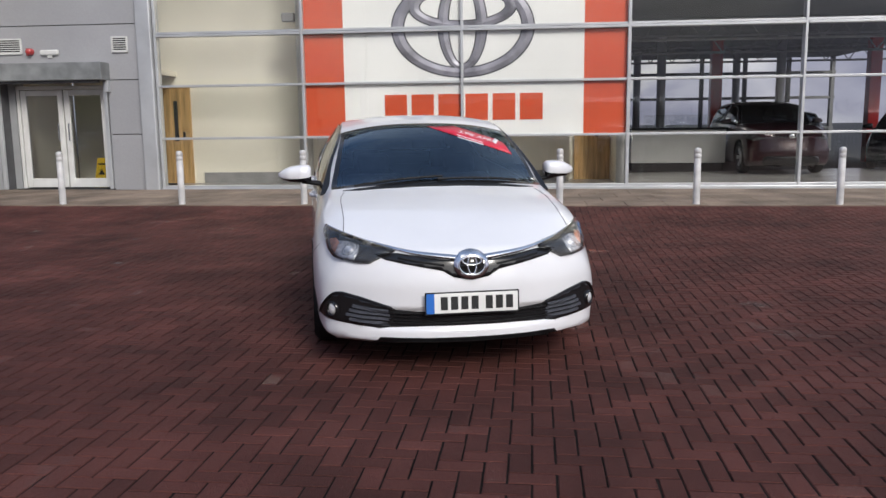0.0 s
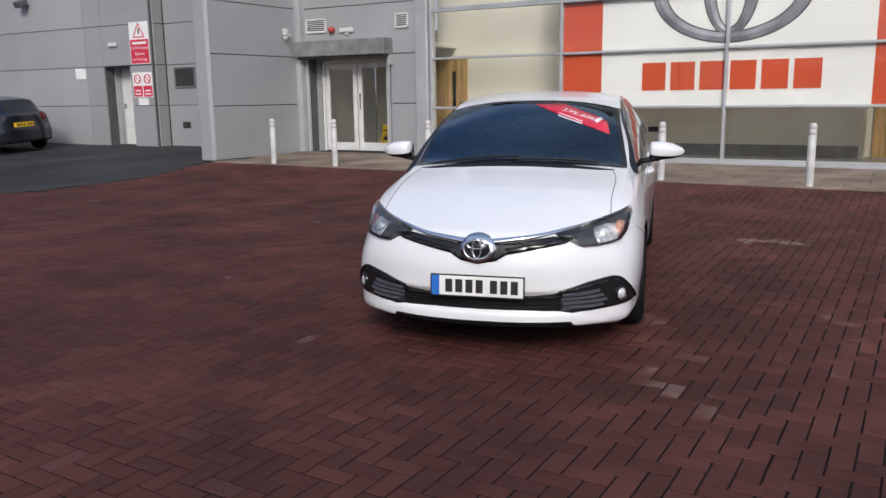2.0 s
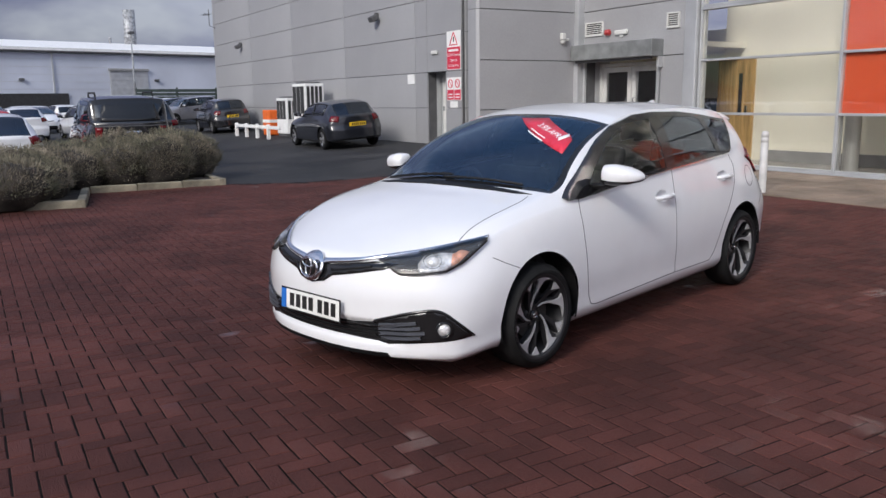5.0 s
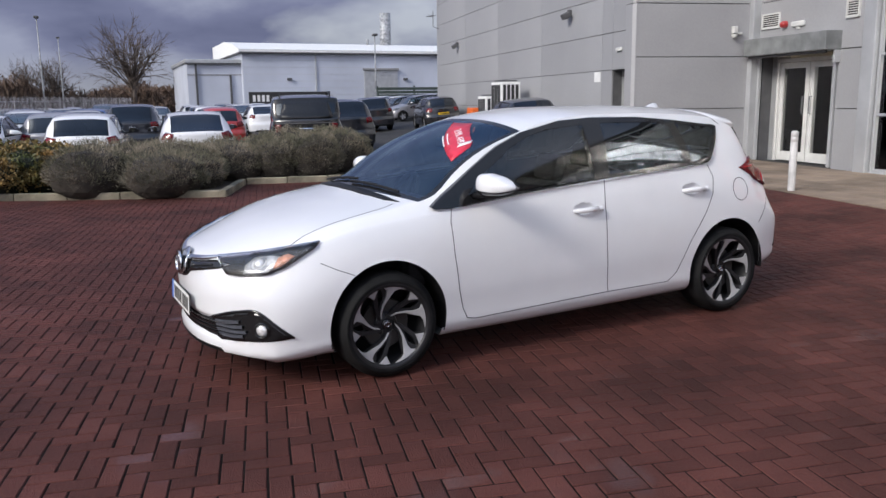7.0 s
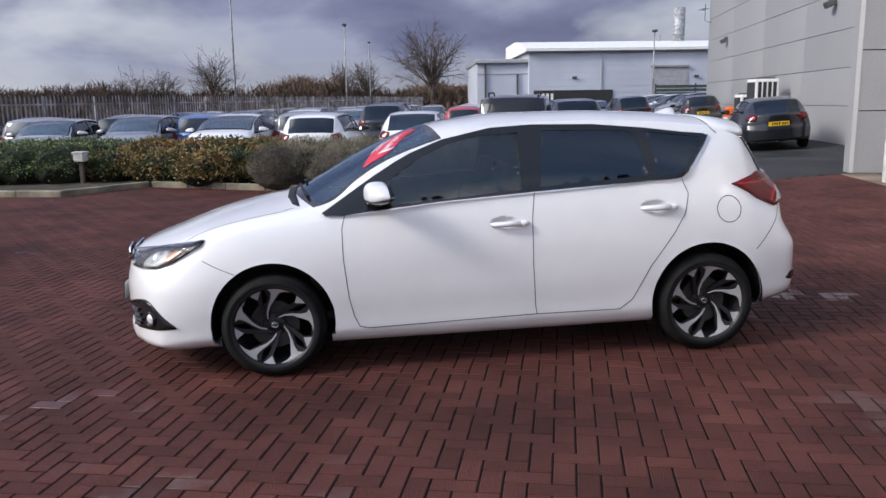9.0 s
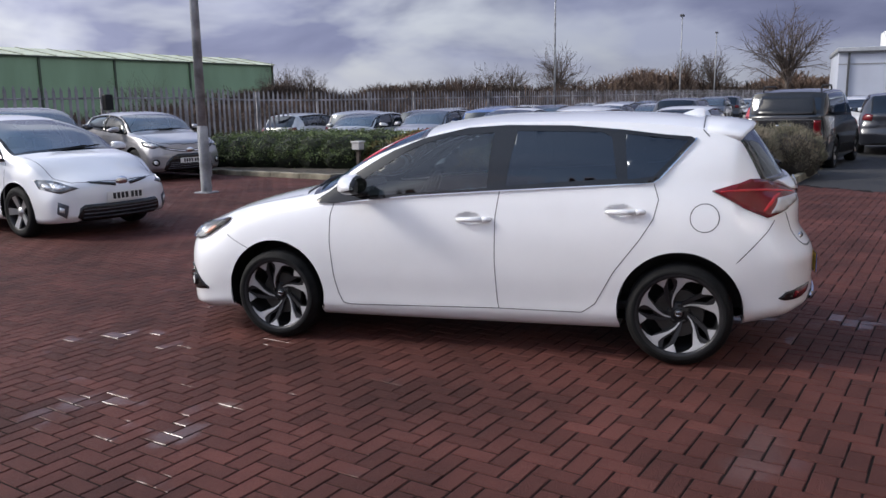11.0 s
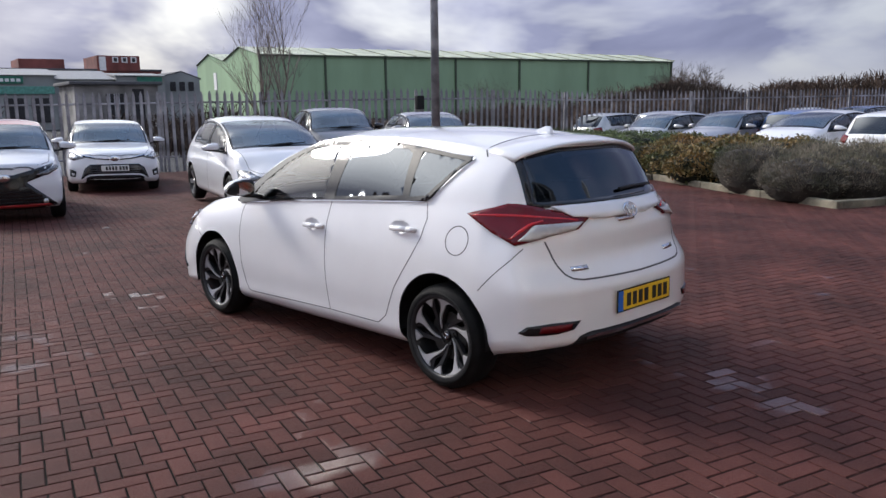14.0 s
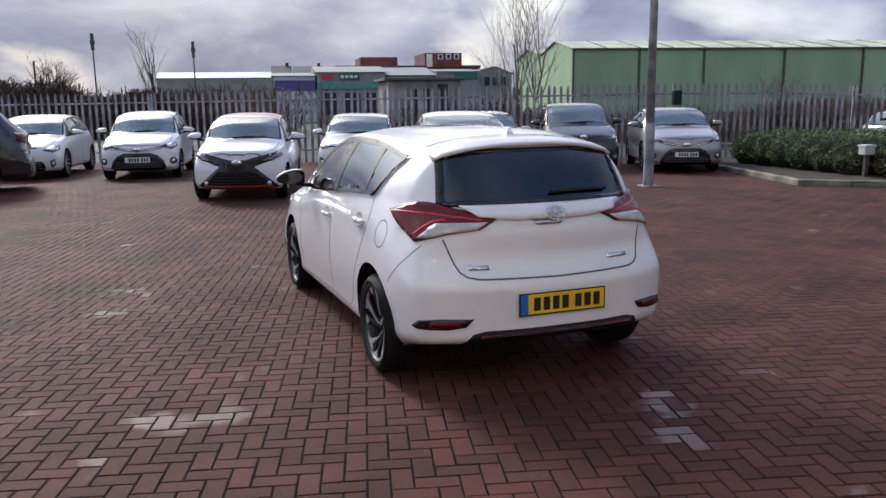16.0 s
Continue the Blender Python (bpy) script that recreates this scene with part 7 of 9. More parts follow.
def wing_mirror(car, x, y, z, paint, size=1.0):
    """Door mirrors: a tapering painted shell on a black lower shell, foot and mirror glass."""
    for sg in (-1, 1):
        def housing(grow=1.0):
            t = bmesh.new()
            rings = []
            for q in np.linspace(0, 1, 15):
                top = float(np.interp(q, (0, 0.05, 0.3, 0.65, 0.9, 1), (0.050, 0.064, 0.068, 0.054, 0.026, 0.004))) * grow
                low = float(np.interp(q, (0, 0.05, 0.3, 0.65, 0.9, 1), (-0.050, -0.062, -0.062, -0.054, -0.036, -0.014))) * grow
                fore = float(np.interp(q, (0, 0.05, 0.3, 0.7, 0.92, 1), (-0.060, -0.082, -0.090, -0.066, -0.02, 0.02))) * grow
                back = (0.045 + 0.035 * q) * grow
                ring = []
                for k in range(28):
                    a = 2 * math.pi * k / 28
                    c, d = (math.copysign(abs(f) ** 0.74, f) for f in (math.cos(a), math.sin(a)))
                    px = 0.5 * (fore + back) + 0.5 * (back - fore) * c
                    ring.append(t.verts.new((min(px, back * 0.92), -0.095 + 0.235 * q, 0.5 * (top + low) + 0.5 * (top - low) * d)))
                rings.append(ring)
            for a, b in zip(rings, rings[1:]):
                for k in range(28):
                    t.faces.new((a[k], a[(k + 1) % 28], b[(k + 1) % 28], b[k]))
            t.faces.new(rings[0][::-1]); t.faces.new(rings[-1])
            bmesh.ops.recalc_face_normals(t, faces=t.faces)
            return t
        m = Matrix.Translation((x, sg * (y + 0.13 * size), z)) @ Matrix.Diagonal((size, sg * size, size, 1))
        made = []
        for keep in (1, -1):
            t = housing(1.0 if keep > 0 else 0.975)
            bmesh.ops.bisect_plane(t, geom=list(t.verts) + list(t.edges) + list(t.faces), plane_co=(0, 0, -0.012), plane_no=(0.22 * keep, -0.10 * keep, -keep), clear_outer=True)
            t.transform(m)
            bmesh.ops.recalc_face_normals(t, faces=t.faces)
            made.append(t)
        h = part("wing_mirror", made[0], paint, car, "", True)
        part("mirror_base", made[1], BLACK_GLOSS, h, "", True)
        t = housing(1.02)
        bmesh.ops.bisect_plane(t, geom=list(t.verts) + list(t.edges) + list(t.faces), plane_co=(0.030, 0, 0), plane_no=(-1, 0.12, 0), clear_outer=True)
        t.transform(m)
        bmesh.ops.recalc_face_normals(t, faces=t.faces)
        part("mirror_rim", t, BLACK_PLASTIC, h, "", True)
        t = tube([(x - 0.01, sg * (y - 0.05), z - 0.080), (x - 0.005, sg * (y + 0.02), z - 0.066), (x, sg * (y + 0.10), z - 0.050)], [0.034, 0.028, 0.024], 10)
        t.transform(Matrix.Translation((0, 0, z - 0.062)) @ Matrix.Diagonal((1.5, 1, 0.6, 1)) @ Matrix.Translation((0, 0, 0.062 - z)))
        t.transform(Matrix.Translation((-0.5 * x, 0, 0)))
        part("mirror_foot", t, BLACK_PLASTIC, h, "", True)
        t = lathe([(0.0, 0.0), (1.0, 0.0)], 24)
        t.transform(Matrix.Translation((x + 0.064 * size, sg * (y + 0.145 * size), z + 0.002)) @ Matrix.Rotation(radians(90 + sg * 7), 4, "Z") @ Matrix.Diagonal((0.088 * size, 0.01, 0.047 * size, 1)))
        part("mirror_glass", t, MIRROR, h)


def number_plate(parent, m, yellow, w=0.52, h=0.111, groups=((-0.18, 4), (0.075, 3)), detail=True):
    """A number plate whose writing is plain bars."""
    p = part("number_plate", box(-0.004, -w / 2, -h / 2, 0.004, w / 2, h / 2, 0.003), PLATE_YELLOW if yellow else PLATE_WHITE, parent, "yellow number plate" if yellow else "white number plate")
    p.matrix_local = m
    if detail:
        part("plate_border", box(-0.002, -w / 2 - 0.008, -h / 2 - 0.008, 0.002, w / 2 + 0.008, h / 2 + 0.008, 0.002), BLACK_PLASTIC, p)
        part("plate_band", box(-0.0055, -w / 2, -h / 2, -0.003, -w / 2 + 0.045, h / 2, 0.0), PLATE_BLUE, p)
    for y0, n in groups:
        for k in range(n):
            y = y0 + 0.058 * k
            part("plate_bar", box(-0.0057, y, -0.037, -0.003, y + 0.040, 0.037, 0.0), INK, p)
    return p

# ---- the white hatchback ----
AURIS = {
    "L": 4.33, "Ls": 4.24, "H": 1.475, "wheel_r": 0.310, "arch": 0.352, "axles": (0.953, 3.557), "crown": 2.6,
    "top": [(0, 0.70), (0.06, 0.725), (0.2, 0.775), (0.5, 0.875), (0.8, 0.945), (1.0, 0.985), (1.12, 1.03), (1.4, 1.185), (1.7, 1.325), (1.9, 1.395), (2.1, 1.435), (2.5, 1.468), (2.9, 1.468), (3.3, 1.455), (3.7, 1.420), (3.88, 1.395), (3.94, 1.360), (4.05, 1.215), (4.16, 1.04), (4.24, 0.955)],
    "belt": [(0, 0.64), (0.3, 0.745), (0.6, 0.825), (0.9, 0.875), (1.2, 0.905), (1.6, 0.925), (2.0, 0.945), (2.5, 0.972), (3.0, 1.0), (3.3, 1.03), (3.6, 1.06), (3.9, 1.05), (4.1, 0.99), (4.24, 0.93)],
    "wide": [(0, 0.80), (0.12, 0.835), (0.4, 0.865), (0.9, 0.885), (1.5, 0.88), (2.2, 0.878), (3.0, 0.882), (3.5, 0.885), (3.9, 0.865), (4.1, 0.835), (4.24, 0.80)],
    "ybelt": [(0, 0.70), (0.3, 0.765), (0.7, 0.80), (1.1, 0.81), (2.0, 0.82), (3.0, 0.815), (3.5, 0.79), (3.9, 0.735), (4.24, 0.68)],
    "zrail": [(0, 0.665), (0.2, 0.745), (0.5, 0.845), (0.8, 0.915), (1.0, 0.955), (1.15, 0.99), (1.4, 1.115), (1.7, 1.255), (1.9, 1.325), (2.1, 1.378), (2.5, 1.418), (2.9, 1.416), (3.3, 1.398), (3.7, 1.355), (3.88, 1.32), (4.0, 1.21), (4.15, 1.0), (4.24, 0.94)],
    "yrail": [(0, 0.60), (0.4, 0.68), (0.9, 0.735), (1.1, 0.735), (1.4, 0.70), (1.8, 0.645), (2.2, 0.615), (2.7, 0.60), (3.3, 0.585), (3.7, 0.56), (3.95, 0.545), (4.24, 0.60)],
    "sill": [(0, 0.168), (0.25, 0.178), (0.5, 0.19), (1.2, 0.185), (3.2, 0.20), (3.9, 0.25), (4.24, 0.315)],
    "nose": lambda y, z: 0.30 * (y / 0.82) ** 2.5 + 0.05 * ease((z - 0.5) / 0.25) + 0.06 * ease((0.205 - z) / 0.025) + 0.030 * ease((z - 0.272) / 0.02) * ease((0.41 - z) / 0.05) * ease((0.62 - y) / 0.15),
    "tail": lambda y, z: 0.20 * (y / 0.80) ** 2.8 - 0.09 * ease((0.80 - z) / 0.2) + 0.06 * ease((0.34 - z) / 0.1),
    "bow": ((1.1, 0.35, 0.13), (1.95, 0.3, 0.05), (4.1, 0.2, -0.05)),
    "screen": (1.06, 1.93), "backlight": (9, 9), "cabin": (1.15, 2.95), "dash": 0.93,
}
car = thing("hatchback_car", stand(0.157, 4.396, 99.0), "white five-door hatchback car parked on red block paving", "car")
DLO = [(1.255, 0.94), (1.47, 1.08), (1.56, 1.137), (1.69, 1.213), (1.78, 1.258), (1.97, 1.33), (2.155, 1.368), (2.265, 1.390), (2.515, 1.402), (2.9, 1.393), (3.21, 1.364), (3.46, 1.331),
       (3.60, 1.318), (3.622, 1.304), (3.53, 1.2), (3.43, 1.093), (3.395, 1.072), (3.34, 1.066), (2.5, 1.02), (1.92, 0.983), (1.67, 0.958), (1.37, 0.928), (1.28, 0.925)]
FRONT_WIN = [(1.52, 0.968), (1.50, 1.0), (1.604, 1.088), (1.858, 1.245), (2.0, 1.303), (2.145, 1.338), (2.430, 1.358), (2.415, 1.03), (1.706, 0.978)]
REAR_WIN = [(2.53, 1.042), (2.575, 1.366), (3.09, 1.352), (3.15, 1.323), (3.195, 1.088)]
QUARTER_WIN = [(3.225, 1.340), (3.585, 1.296), (3.496, 1.200), (3.395, 1.098), (3.255, 1.082)]
REAR_GLASS = [(-0.565, 1.305), (-0.53, 1.352), (0.53, 1.352), (0.565, 1.305), (0.61, 1.055), (0.55, 1.045), (-0.55, 1.045), (-0.61, 1.055)]
REAR_CLEAR = [(-0.53, 1.30), (-0.50, 1.332), (0.50, 1.332), (0.53, 1.30), (0.57, 1.075), (-0.57, 1.075)]
SIDE_POLYS = [FRONT_WIN, REAR_WIN, QUARTER_WIN]
V, shell_tree = split_body(AURIS, car, 190, WHITE_PAINT, SIDE_POLYS, "glossy white bodywork", REAR_CLEAR, DLO)


def fit_on(name, bms, material, parent=None, label=""):
    return [part(name, t, material, parent or car, label) for t in (bms if isinstance(bms, list) else [bms])]


# glass and its black surrounds
SIDE_SHEET = sheet(shell_tree, "left", DLO)


def grown(poly, by):
    """The outline pushed out from its middle, so that a pane laps under its frame."""
    c = Vector((sum(p[0] for p in poly) / len(poly), sum(p[1] for p in poly) / len(poly)))
    return [tuple(Vector(p) + (Vector(p) - c).normalized() * by) for p in poly]


for name, poly, gl in (("front_door_glass", FRONT_WIN, SIDE_GLASS), ("rear_door_glass", REAR_WIN, DARK_GLASS), ("quarter_glass", QUARTER_WIN, DARK_GLASS)):
    fit_on(name, both(patch, shell_tree, "left", grown(poly, 0.008), off=0.012, skirt=0.0, even=SIDE_SHEET), gl)
fit_on("window_surround", both(patch, shell_tree, "left", DLO, off=0.0145, res=0.02, holes=SIDE_POLYS, skirt=0.045, even=SIDE_SHEET), BLACK_GLOSS, label="gloss black window surround")
fit_on("window_trim", both(strip, shell_tree, "left", [(1.27, 0.927), (1.37, 0.924), (1.67, 0.953), (1.92, 0.978), (2.5, 1.014), (3.34, 1.060), (3.40, 1.067), (3.44, 1.092), (3.535, 1.197), (3.628, 1.302)], width=0.012, off=0.011), CHROME, label="bright window trim strip")
fit_on("rear_window", patch(shell_tree, "rear", REAR_CLEAR, off=0.003, skirt=0.0), DARK_GLASS, label="dark tinted rear window")
fit_on("rear_window_border", patch(shell_tree, "rear", REAR_GLASS, off=0.005, holes=[REAR_CLEAR]), BLACK_GLOSS)
seat_set(car, AURIS)
for ax in AURIS["axles"]:
    for sg in (-1, 1):
        wheel_parts(car, ax, sg * 0.768, 0.302, 0.238, SPOKES_TURBINE, sg)
wing_mirror(car, 1.585, 0.835, 1.055, WHITE_PAINT)
# panel gaps
DOOR_F = [(1.385, 0.926), (1.365, 0.85), (1.366, 0.68), (1.39, 0.45), (1.415, 0.34), (1.445, 0.278), (1.50, 0.266)]
DOOR_B = [(2.495, 1.014), (2.474, 0.86), (2.472, 0.6), (2.485, 0.35), (2.495, 0.292)]
DOOR_R = [(3.404, 1.055), (3.432, 0.97), (3.405, 0.86), (3.33, 0.74), (3.187, 0.55), (3.08, 0.35), (3.005, 0.295)]
for line in (DOOR_F, DOOR_B, DOOR_R, [(1.50, 0.266), (2.49, 0.292), (3.005, 0.294)]):
    fit_on("door_gap", both(strip, shell_tree, "left", line, width=0.005, off=0.001), GAP)
fit_on("bonnet_gap", both(strip, shell_tree, "top", [(0.435, -0.689), (0.565, -0.680), (0.861, -0.685), (1.0, -0.678), (1.09, -0.655)], width=0.005, off=0.001), GAP)
fit_on("bumper_gap", both(strip, shell_tree, "left", [(0.575, 0.70), (0.65, 0.662), (0.75, 0.62)], width=0.004, off=0.0008), GAP)
fit_on("rear_bumper_gap", both(strip, shell_tree, "left", [(3.86, 0.62), (4.02, 0.79), (4.06, 0.85)], width=0.005, off=0.001), GAP)
HATCH = [(-0.622, 0.882), (-0.575, 0.745), (-0.555, 0.705), (-0.52, 0.682), (-0.46, 0.671), (0.0, 0.662), (0.46, 0.671), (0.52, 0.682), (0.555, 0.705), (0.575, 0.745), (0.622, 0.882)]
fit_on("hatch_gap", strip(shell_tree, "rear", HATCH, width=0.009, off=0.0012), GAP)
t = [(3.685 + 0.078 * math.cos(a), 0.870 + 0.078 * math.sin(a)) for a in np.linspace(0, 2 * math.pi, 33)]
fit_on("fuel_flap_gap", strip(shell_tree, "left", t, width=0.005, off=0.001), GAP)

# door handles: a dished cup behind a bar with a key cover
for x0, x1, z in HANDLES:
    for sg in (-1, 1):
        p, n = cast(shell_tree, "left", 0.5 * (x0 + x1), z, 0.0)
        cx, cz = 0.5 * (x0 + x1) - 0.025, z + 0.008
        cup = [(cx + 0.090 * math.cos(a), cz + 0.043 * math.sin(a)) for a in np.linspace(0, 2 * math.pi, 37)[:-1]]
        t = patch(shell_tree, "left", cup, 0.0012, 0.012, False, 0.0)
        for v in t.verts:
            r = min(1.0, ((v.co.x - cx) / 0.090) ** 2 + ((v.co.z - cz) / 0.043) ** 2)
            v.co.y += 0.030 * (1 - r) ** 1.2
        b = tube([(x0 + 0.012, p.y + 0.006, z), (x0 + 0.035, p.y - 0.020, z + 0.001), (0.5 * (x0 + x1), p.y - 0.029, z + 0.003), (x1 - 0.052, p.y - 0.026, z + 0.004)], [0.010, 0.0155, 0.0175, 0.017], 12)
        k = tube([(x1 - 0.049, p.y - 0.026, z + 0.004), (x1 - 0.014, p.y - 0.016, z + 0.004), (x1, p.y + 0.004, z + 0.003)], [0.0175, 0.016, 0.011], 12)
        if sg > 0:
            for q in (t, b, k):
                q.transform(Matrix.Diagonal((1, -1, 1, 1)))
                bmesh.ops.reverse_faces(q, faces=q.faces)
        part("handle_cup", t, WHITE_PAINT, car, "", True)
        h = part("door_handle", b, WHITE_PAINT, car, "", True)
        part("key_cover", k, WHITE_PAINT, h, "", True)

# front: lamps, chrome brow, grilles
LAMP = [(0.39, 0.704), (0.50, 0.638), (0.585, 0.638), (0.746, 0.652), (0.826, 0.684), (0.955, 0.778), (0.968, 0.799), (0.782, 0.770), (0.60, 0.738)]
for mirror in (False, True):
    sgn = -1 if not mirror else 1
    h = part("headlamp", patch(shell_tree, "front_left", LAMP, 0.003, 0.02, mirror), LAMP_BEZEL, car, "dark chrome headlamp housing")
    inner = [(0.41, 0.702), (0.492, 0.648), (0.585, 0.647), (0.74, 0.661), (0.815, 0.69), (0.935, 0.774), (0.78, 0.757), (0.60, 0.727)]
    part("reflector_bowl", patch(shell_tree, "front_left", [(0.60, 0.650), (0.74, 0.662), (0.80, 0.686), (0.80, 0.735), (0.72, 0.738), (0.63, 0.724), (0.595, 0.69)], 0.006, 0.02, mirror), CLEAR_LAMP, h)
    part("indicator", patch(shell_tree, "front_left", [(0.765, 0.678), (0.805, 0.692), (0.865, 0.740), (0.82, 0.748), (0.775, 0.728)], 0.009, 0.02, mirror), AMBER, h)
    c, n = cast(shell_tree, "front_left", 0.672, 0.693, 0.004)
    q = n.to_track_quat("Y", "Z").to_matrix().to_4x4()
    t = lathe([(0.0, 0.030), (0.022, 0.026), (0.036, 0.012), (0.040, 0.0)], 24)
    t.transform(Matrix.Translation(c + Vector((0.012, 0.012, 0))) @ q)
    ring = lathe([(0.040, 0.0), (0.046, 0.014), (0.052, 0.010), (0.052, -0.01)], 24)
    ring.transform(Matrix.Translation(c + Vector((0.012, 0.012, 0))) @ q)
    for nm, bm_, mt in (("projector_lens", t, CLEAR_LAMP), ("projector_ring", ring, LAMP_BEZEL)):
        if mirror:
            bm_.transform(Matrix.Diagonal((1, -1, 1, 1)))
            bmesh.ops.reverse_faces(bm_, faces=bm_.faces)
        part(nm, bm_, mt, h, "", True)
    part("lens_cover", patch(shell_tree, "front_left", LAMP, 0.022, 0.03, mirror, 0.02), LENS, h, "clear headlamp lens")
    line = [cast(shell_tree, "front", -q, 0.672 + 0.104 * (q - 0.07), 0.010) for q in np.linspace(0.06, 0.36, 12)]
    line += [cast(shell_tree, "front_left", a, float(np.interp(a, (0.40, 0.60, 0.782, 0.972), (0.714, 0.740, 0.772, 0.803))), 0.010) for a in np.linspace(0.42, 0.972, 20)]
    part("chrome_brow", ribbon(line, (0.034, 0.030, 0.024, 0.016, 0.012, 0.006), 0.007, mirror, 6, 0.5), CHROME, car, "chrome bar from the emblem over the headlamp", True)
GRILLE = [(-0.53, 0.690), (-0.40, 0.698), (-0.13, 0.662), (0.0, 0.672), (0.13, 0.662), (0.40, 0.698), (0.53, 0.690), (0.47, 0.662), (0.16, 0.606), (0.10, 0.570), (0.0, 0.553), (-0.10, 0.570), (-0.16, 0.606), (-0.47, 0.662)]
part("upper_grille", patch(shell_tree, "front", GRILLE, 0.004, 0.02), BLACK_GLOSS, car, "gloss black slim upper grille")
for sg in (-1, 1):
    part("grille_vane", patch(shell_tree, "front", [(sg * a, b) for a, b in [(0.15, 0.640), (0.40, 0.676), (0.40, 0.668), (0.15, 0.630)]], 0.010, 0.03), BLACK_PLASTIC, car)


def emblem(parent, m, rx, rz, back=None):
    """A plain oval emblem: rings of bright metal on a dark disc."""
    if back:
        t = lathe([(0.0, -0.006), (0.9, -0.004), (1.0, 0.004)], 32)
        t.transform(m @ Matrix.Diagonal((rx * 0.95, 1, rz * 0.95, 1)))
        part("emblem_disc", t, back, parent, "", True)
    for cx, cz, ax, az in ((0, 0, 1, 1), (0, 0.02, 0.33, 0.92), (0, 0.42, 0.72, 0.42)):
        ring = [(rx * (cx + ax * math.cos(a)), -0.008, rz * (cz + az * math.sin(a))) for a in np.linspace(0, 2 * math.pi, 33)]
        t = tube(ring, 0.095 * rz, 6, None, False)
        t.transform(m)
        part("emblem_ring", t, CHROME, parent, "", True)


part("emblem_surround", patch(shell_tree, "front", [(0.098 * math.cos(a), 0.632 + 0.074 * math.sin(a)) for a in np.linspace(0, 2 * math.pi, 29)[:-1]], 0.024, 0.03), CHROME, car, "chrome oval emblem surround")
c, n = cast(shell_tree, "front", 0.0, 0.63, 0.034)
emblem(car, Matrix.Translation(c) @ Matrix.Rotation(radians(-90), 4, "Z") @ Matrix.Rotation(radians(-8), 4, "X"), 0.074, 0.056, BLACK_GLOSS)
LOWER = [(-0.47, 0.392), (-0.30, 0.375), (0.30, 0.375), (0.47, 0.392), (0.45, 0.284), (0.25, 0.291), (-0.25, 0.291), (-0.45, 0.284)]
part("lower_grille", patch(shell_tree, "front", LOWER, 0.003, 0.02), BLACK_PLASTIC, car, "black slatted lower grille")
for k in range(4):
    z = 0.300 + 0.022 * k
    part("grille_slat", strip(shell_tree, "front", [(-0.46, z + 0.006), (-0.2, z), (0.2, z), (0.46, z + 0.006)], 0.009, 0.016), BLACK_GLOSS, car)
TRIM = [(0.35, 0.392), (0.42, 0.414), (0.52, 0.440), (0.664, 0.468), (0.721, 0.456), (0.809, 0.383), (0.878, 0.317), (0.779, 0.305), (0.576, 0.290), (0.430, 0.276), (0.37, 0.285)]
for mirror in (False, True):
    g = part("fog_lamp_surround", patch(shell_tree, "front_left", TRIM, 0.004, 0.02, mirror), BLACK_GLOSS, car, "gloss black fog lamp surround")
    for k in range(4):
        z = 0.305 + 0.026 * k
        part("vent_slat", strip(shell_tree, "front_left", [(0.385, z - 0.004), (0.47, z + 0.004), (0.625 - 0.022 * abs(k - 1), z + 0.016)], 0.015, 0.016, mirror), VENT_GREY, g)
    line = [cast(shell_tree, "front_left", a, float(np.interp(a, (0.36, 0.52, 0.664, 0.721, 0.809, 0.878), (0.400, 0.446, 0.470, 0.460, 0.387, 0.319))), 0.006) for a in np.linspace(0.36, 0.878, 30)]
    part("surround_rib", ribbon(line, (0.012, 0.014, 0.012), 0.006, mirror, 3), BLACK_GLOSS, g, "", True)
    c, n = cast(shell_tree, "front_left", 0.722, 0.366, 0.004)
    q = n.to_track_quat("Y", "Z").to_matrix().to_4x4()
    for nm, prof, mt in (("fog_lamp", [(0.0, 0.016), (0.02, 0.013), (0.033, 0.004), (0.035, -0.01)], CLEAR_LAMP), ("fog_lamp_ring", [(0.034, 0.004), (0.037, 0.014), (0.043, 0.012), (0.046, -0.01)], BLACK_GLOSS)):
        t = lathe(prof, 24)
        t.transform(Matrix.Translation(c) @ q)
        if mirror:
            t.transform(Matrix.Diagonal((1, -1, 1, 1)))
            bmesh.ops.reverse_faces(t, faces=t.faces)
        part(nm, t, mt, g, "", True)
c, n = cast(shell_tree, "front", 0.0, 0.43, 0.018)
number_plate(car, Matrix.Translation(c) @ Matrix.Rotation(radians(4), 4, "Y") @ Matrix.Diagonal((1, -1, 1, 1)), False)
part("chin_spoiler", patch(shell_tree, "front", [(-0.50, 0.190), (-0.42, 0.208), (0.42, 0.208), (0.50, 0.190)], 0.003, 0.02), BLACK_PLASTIC, car)
t = plate([(-0.66, 0.42), (-0.5, 0.20), (0.0, 0.13), (0.5, 0.20), (0.66, 0.42), (0.66, 0.6), (-0.66, 0.6)], 0.03, "z", None, 0.008)
t.transform(Matrix.Translation((0, 0, 0.155)) @ Matrix(((0, 1, 0, 0), (1, 0, 0, 0), (0, 0, 1, 0), (0, 0, 0, 1))))
bmesh.ops.recalc_face_normals(t, faces=t.faces)
part("undertray_lip", t, BLACK_PLASTIC, car, "black plastic lip under the bumper")

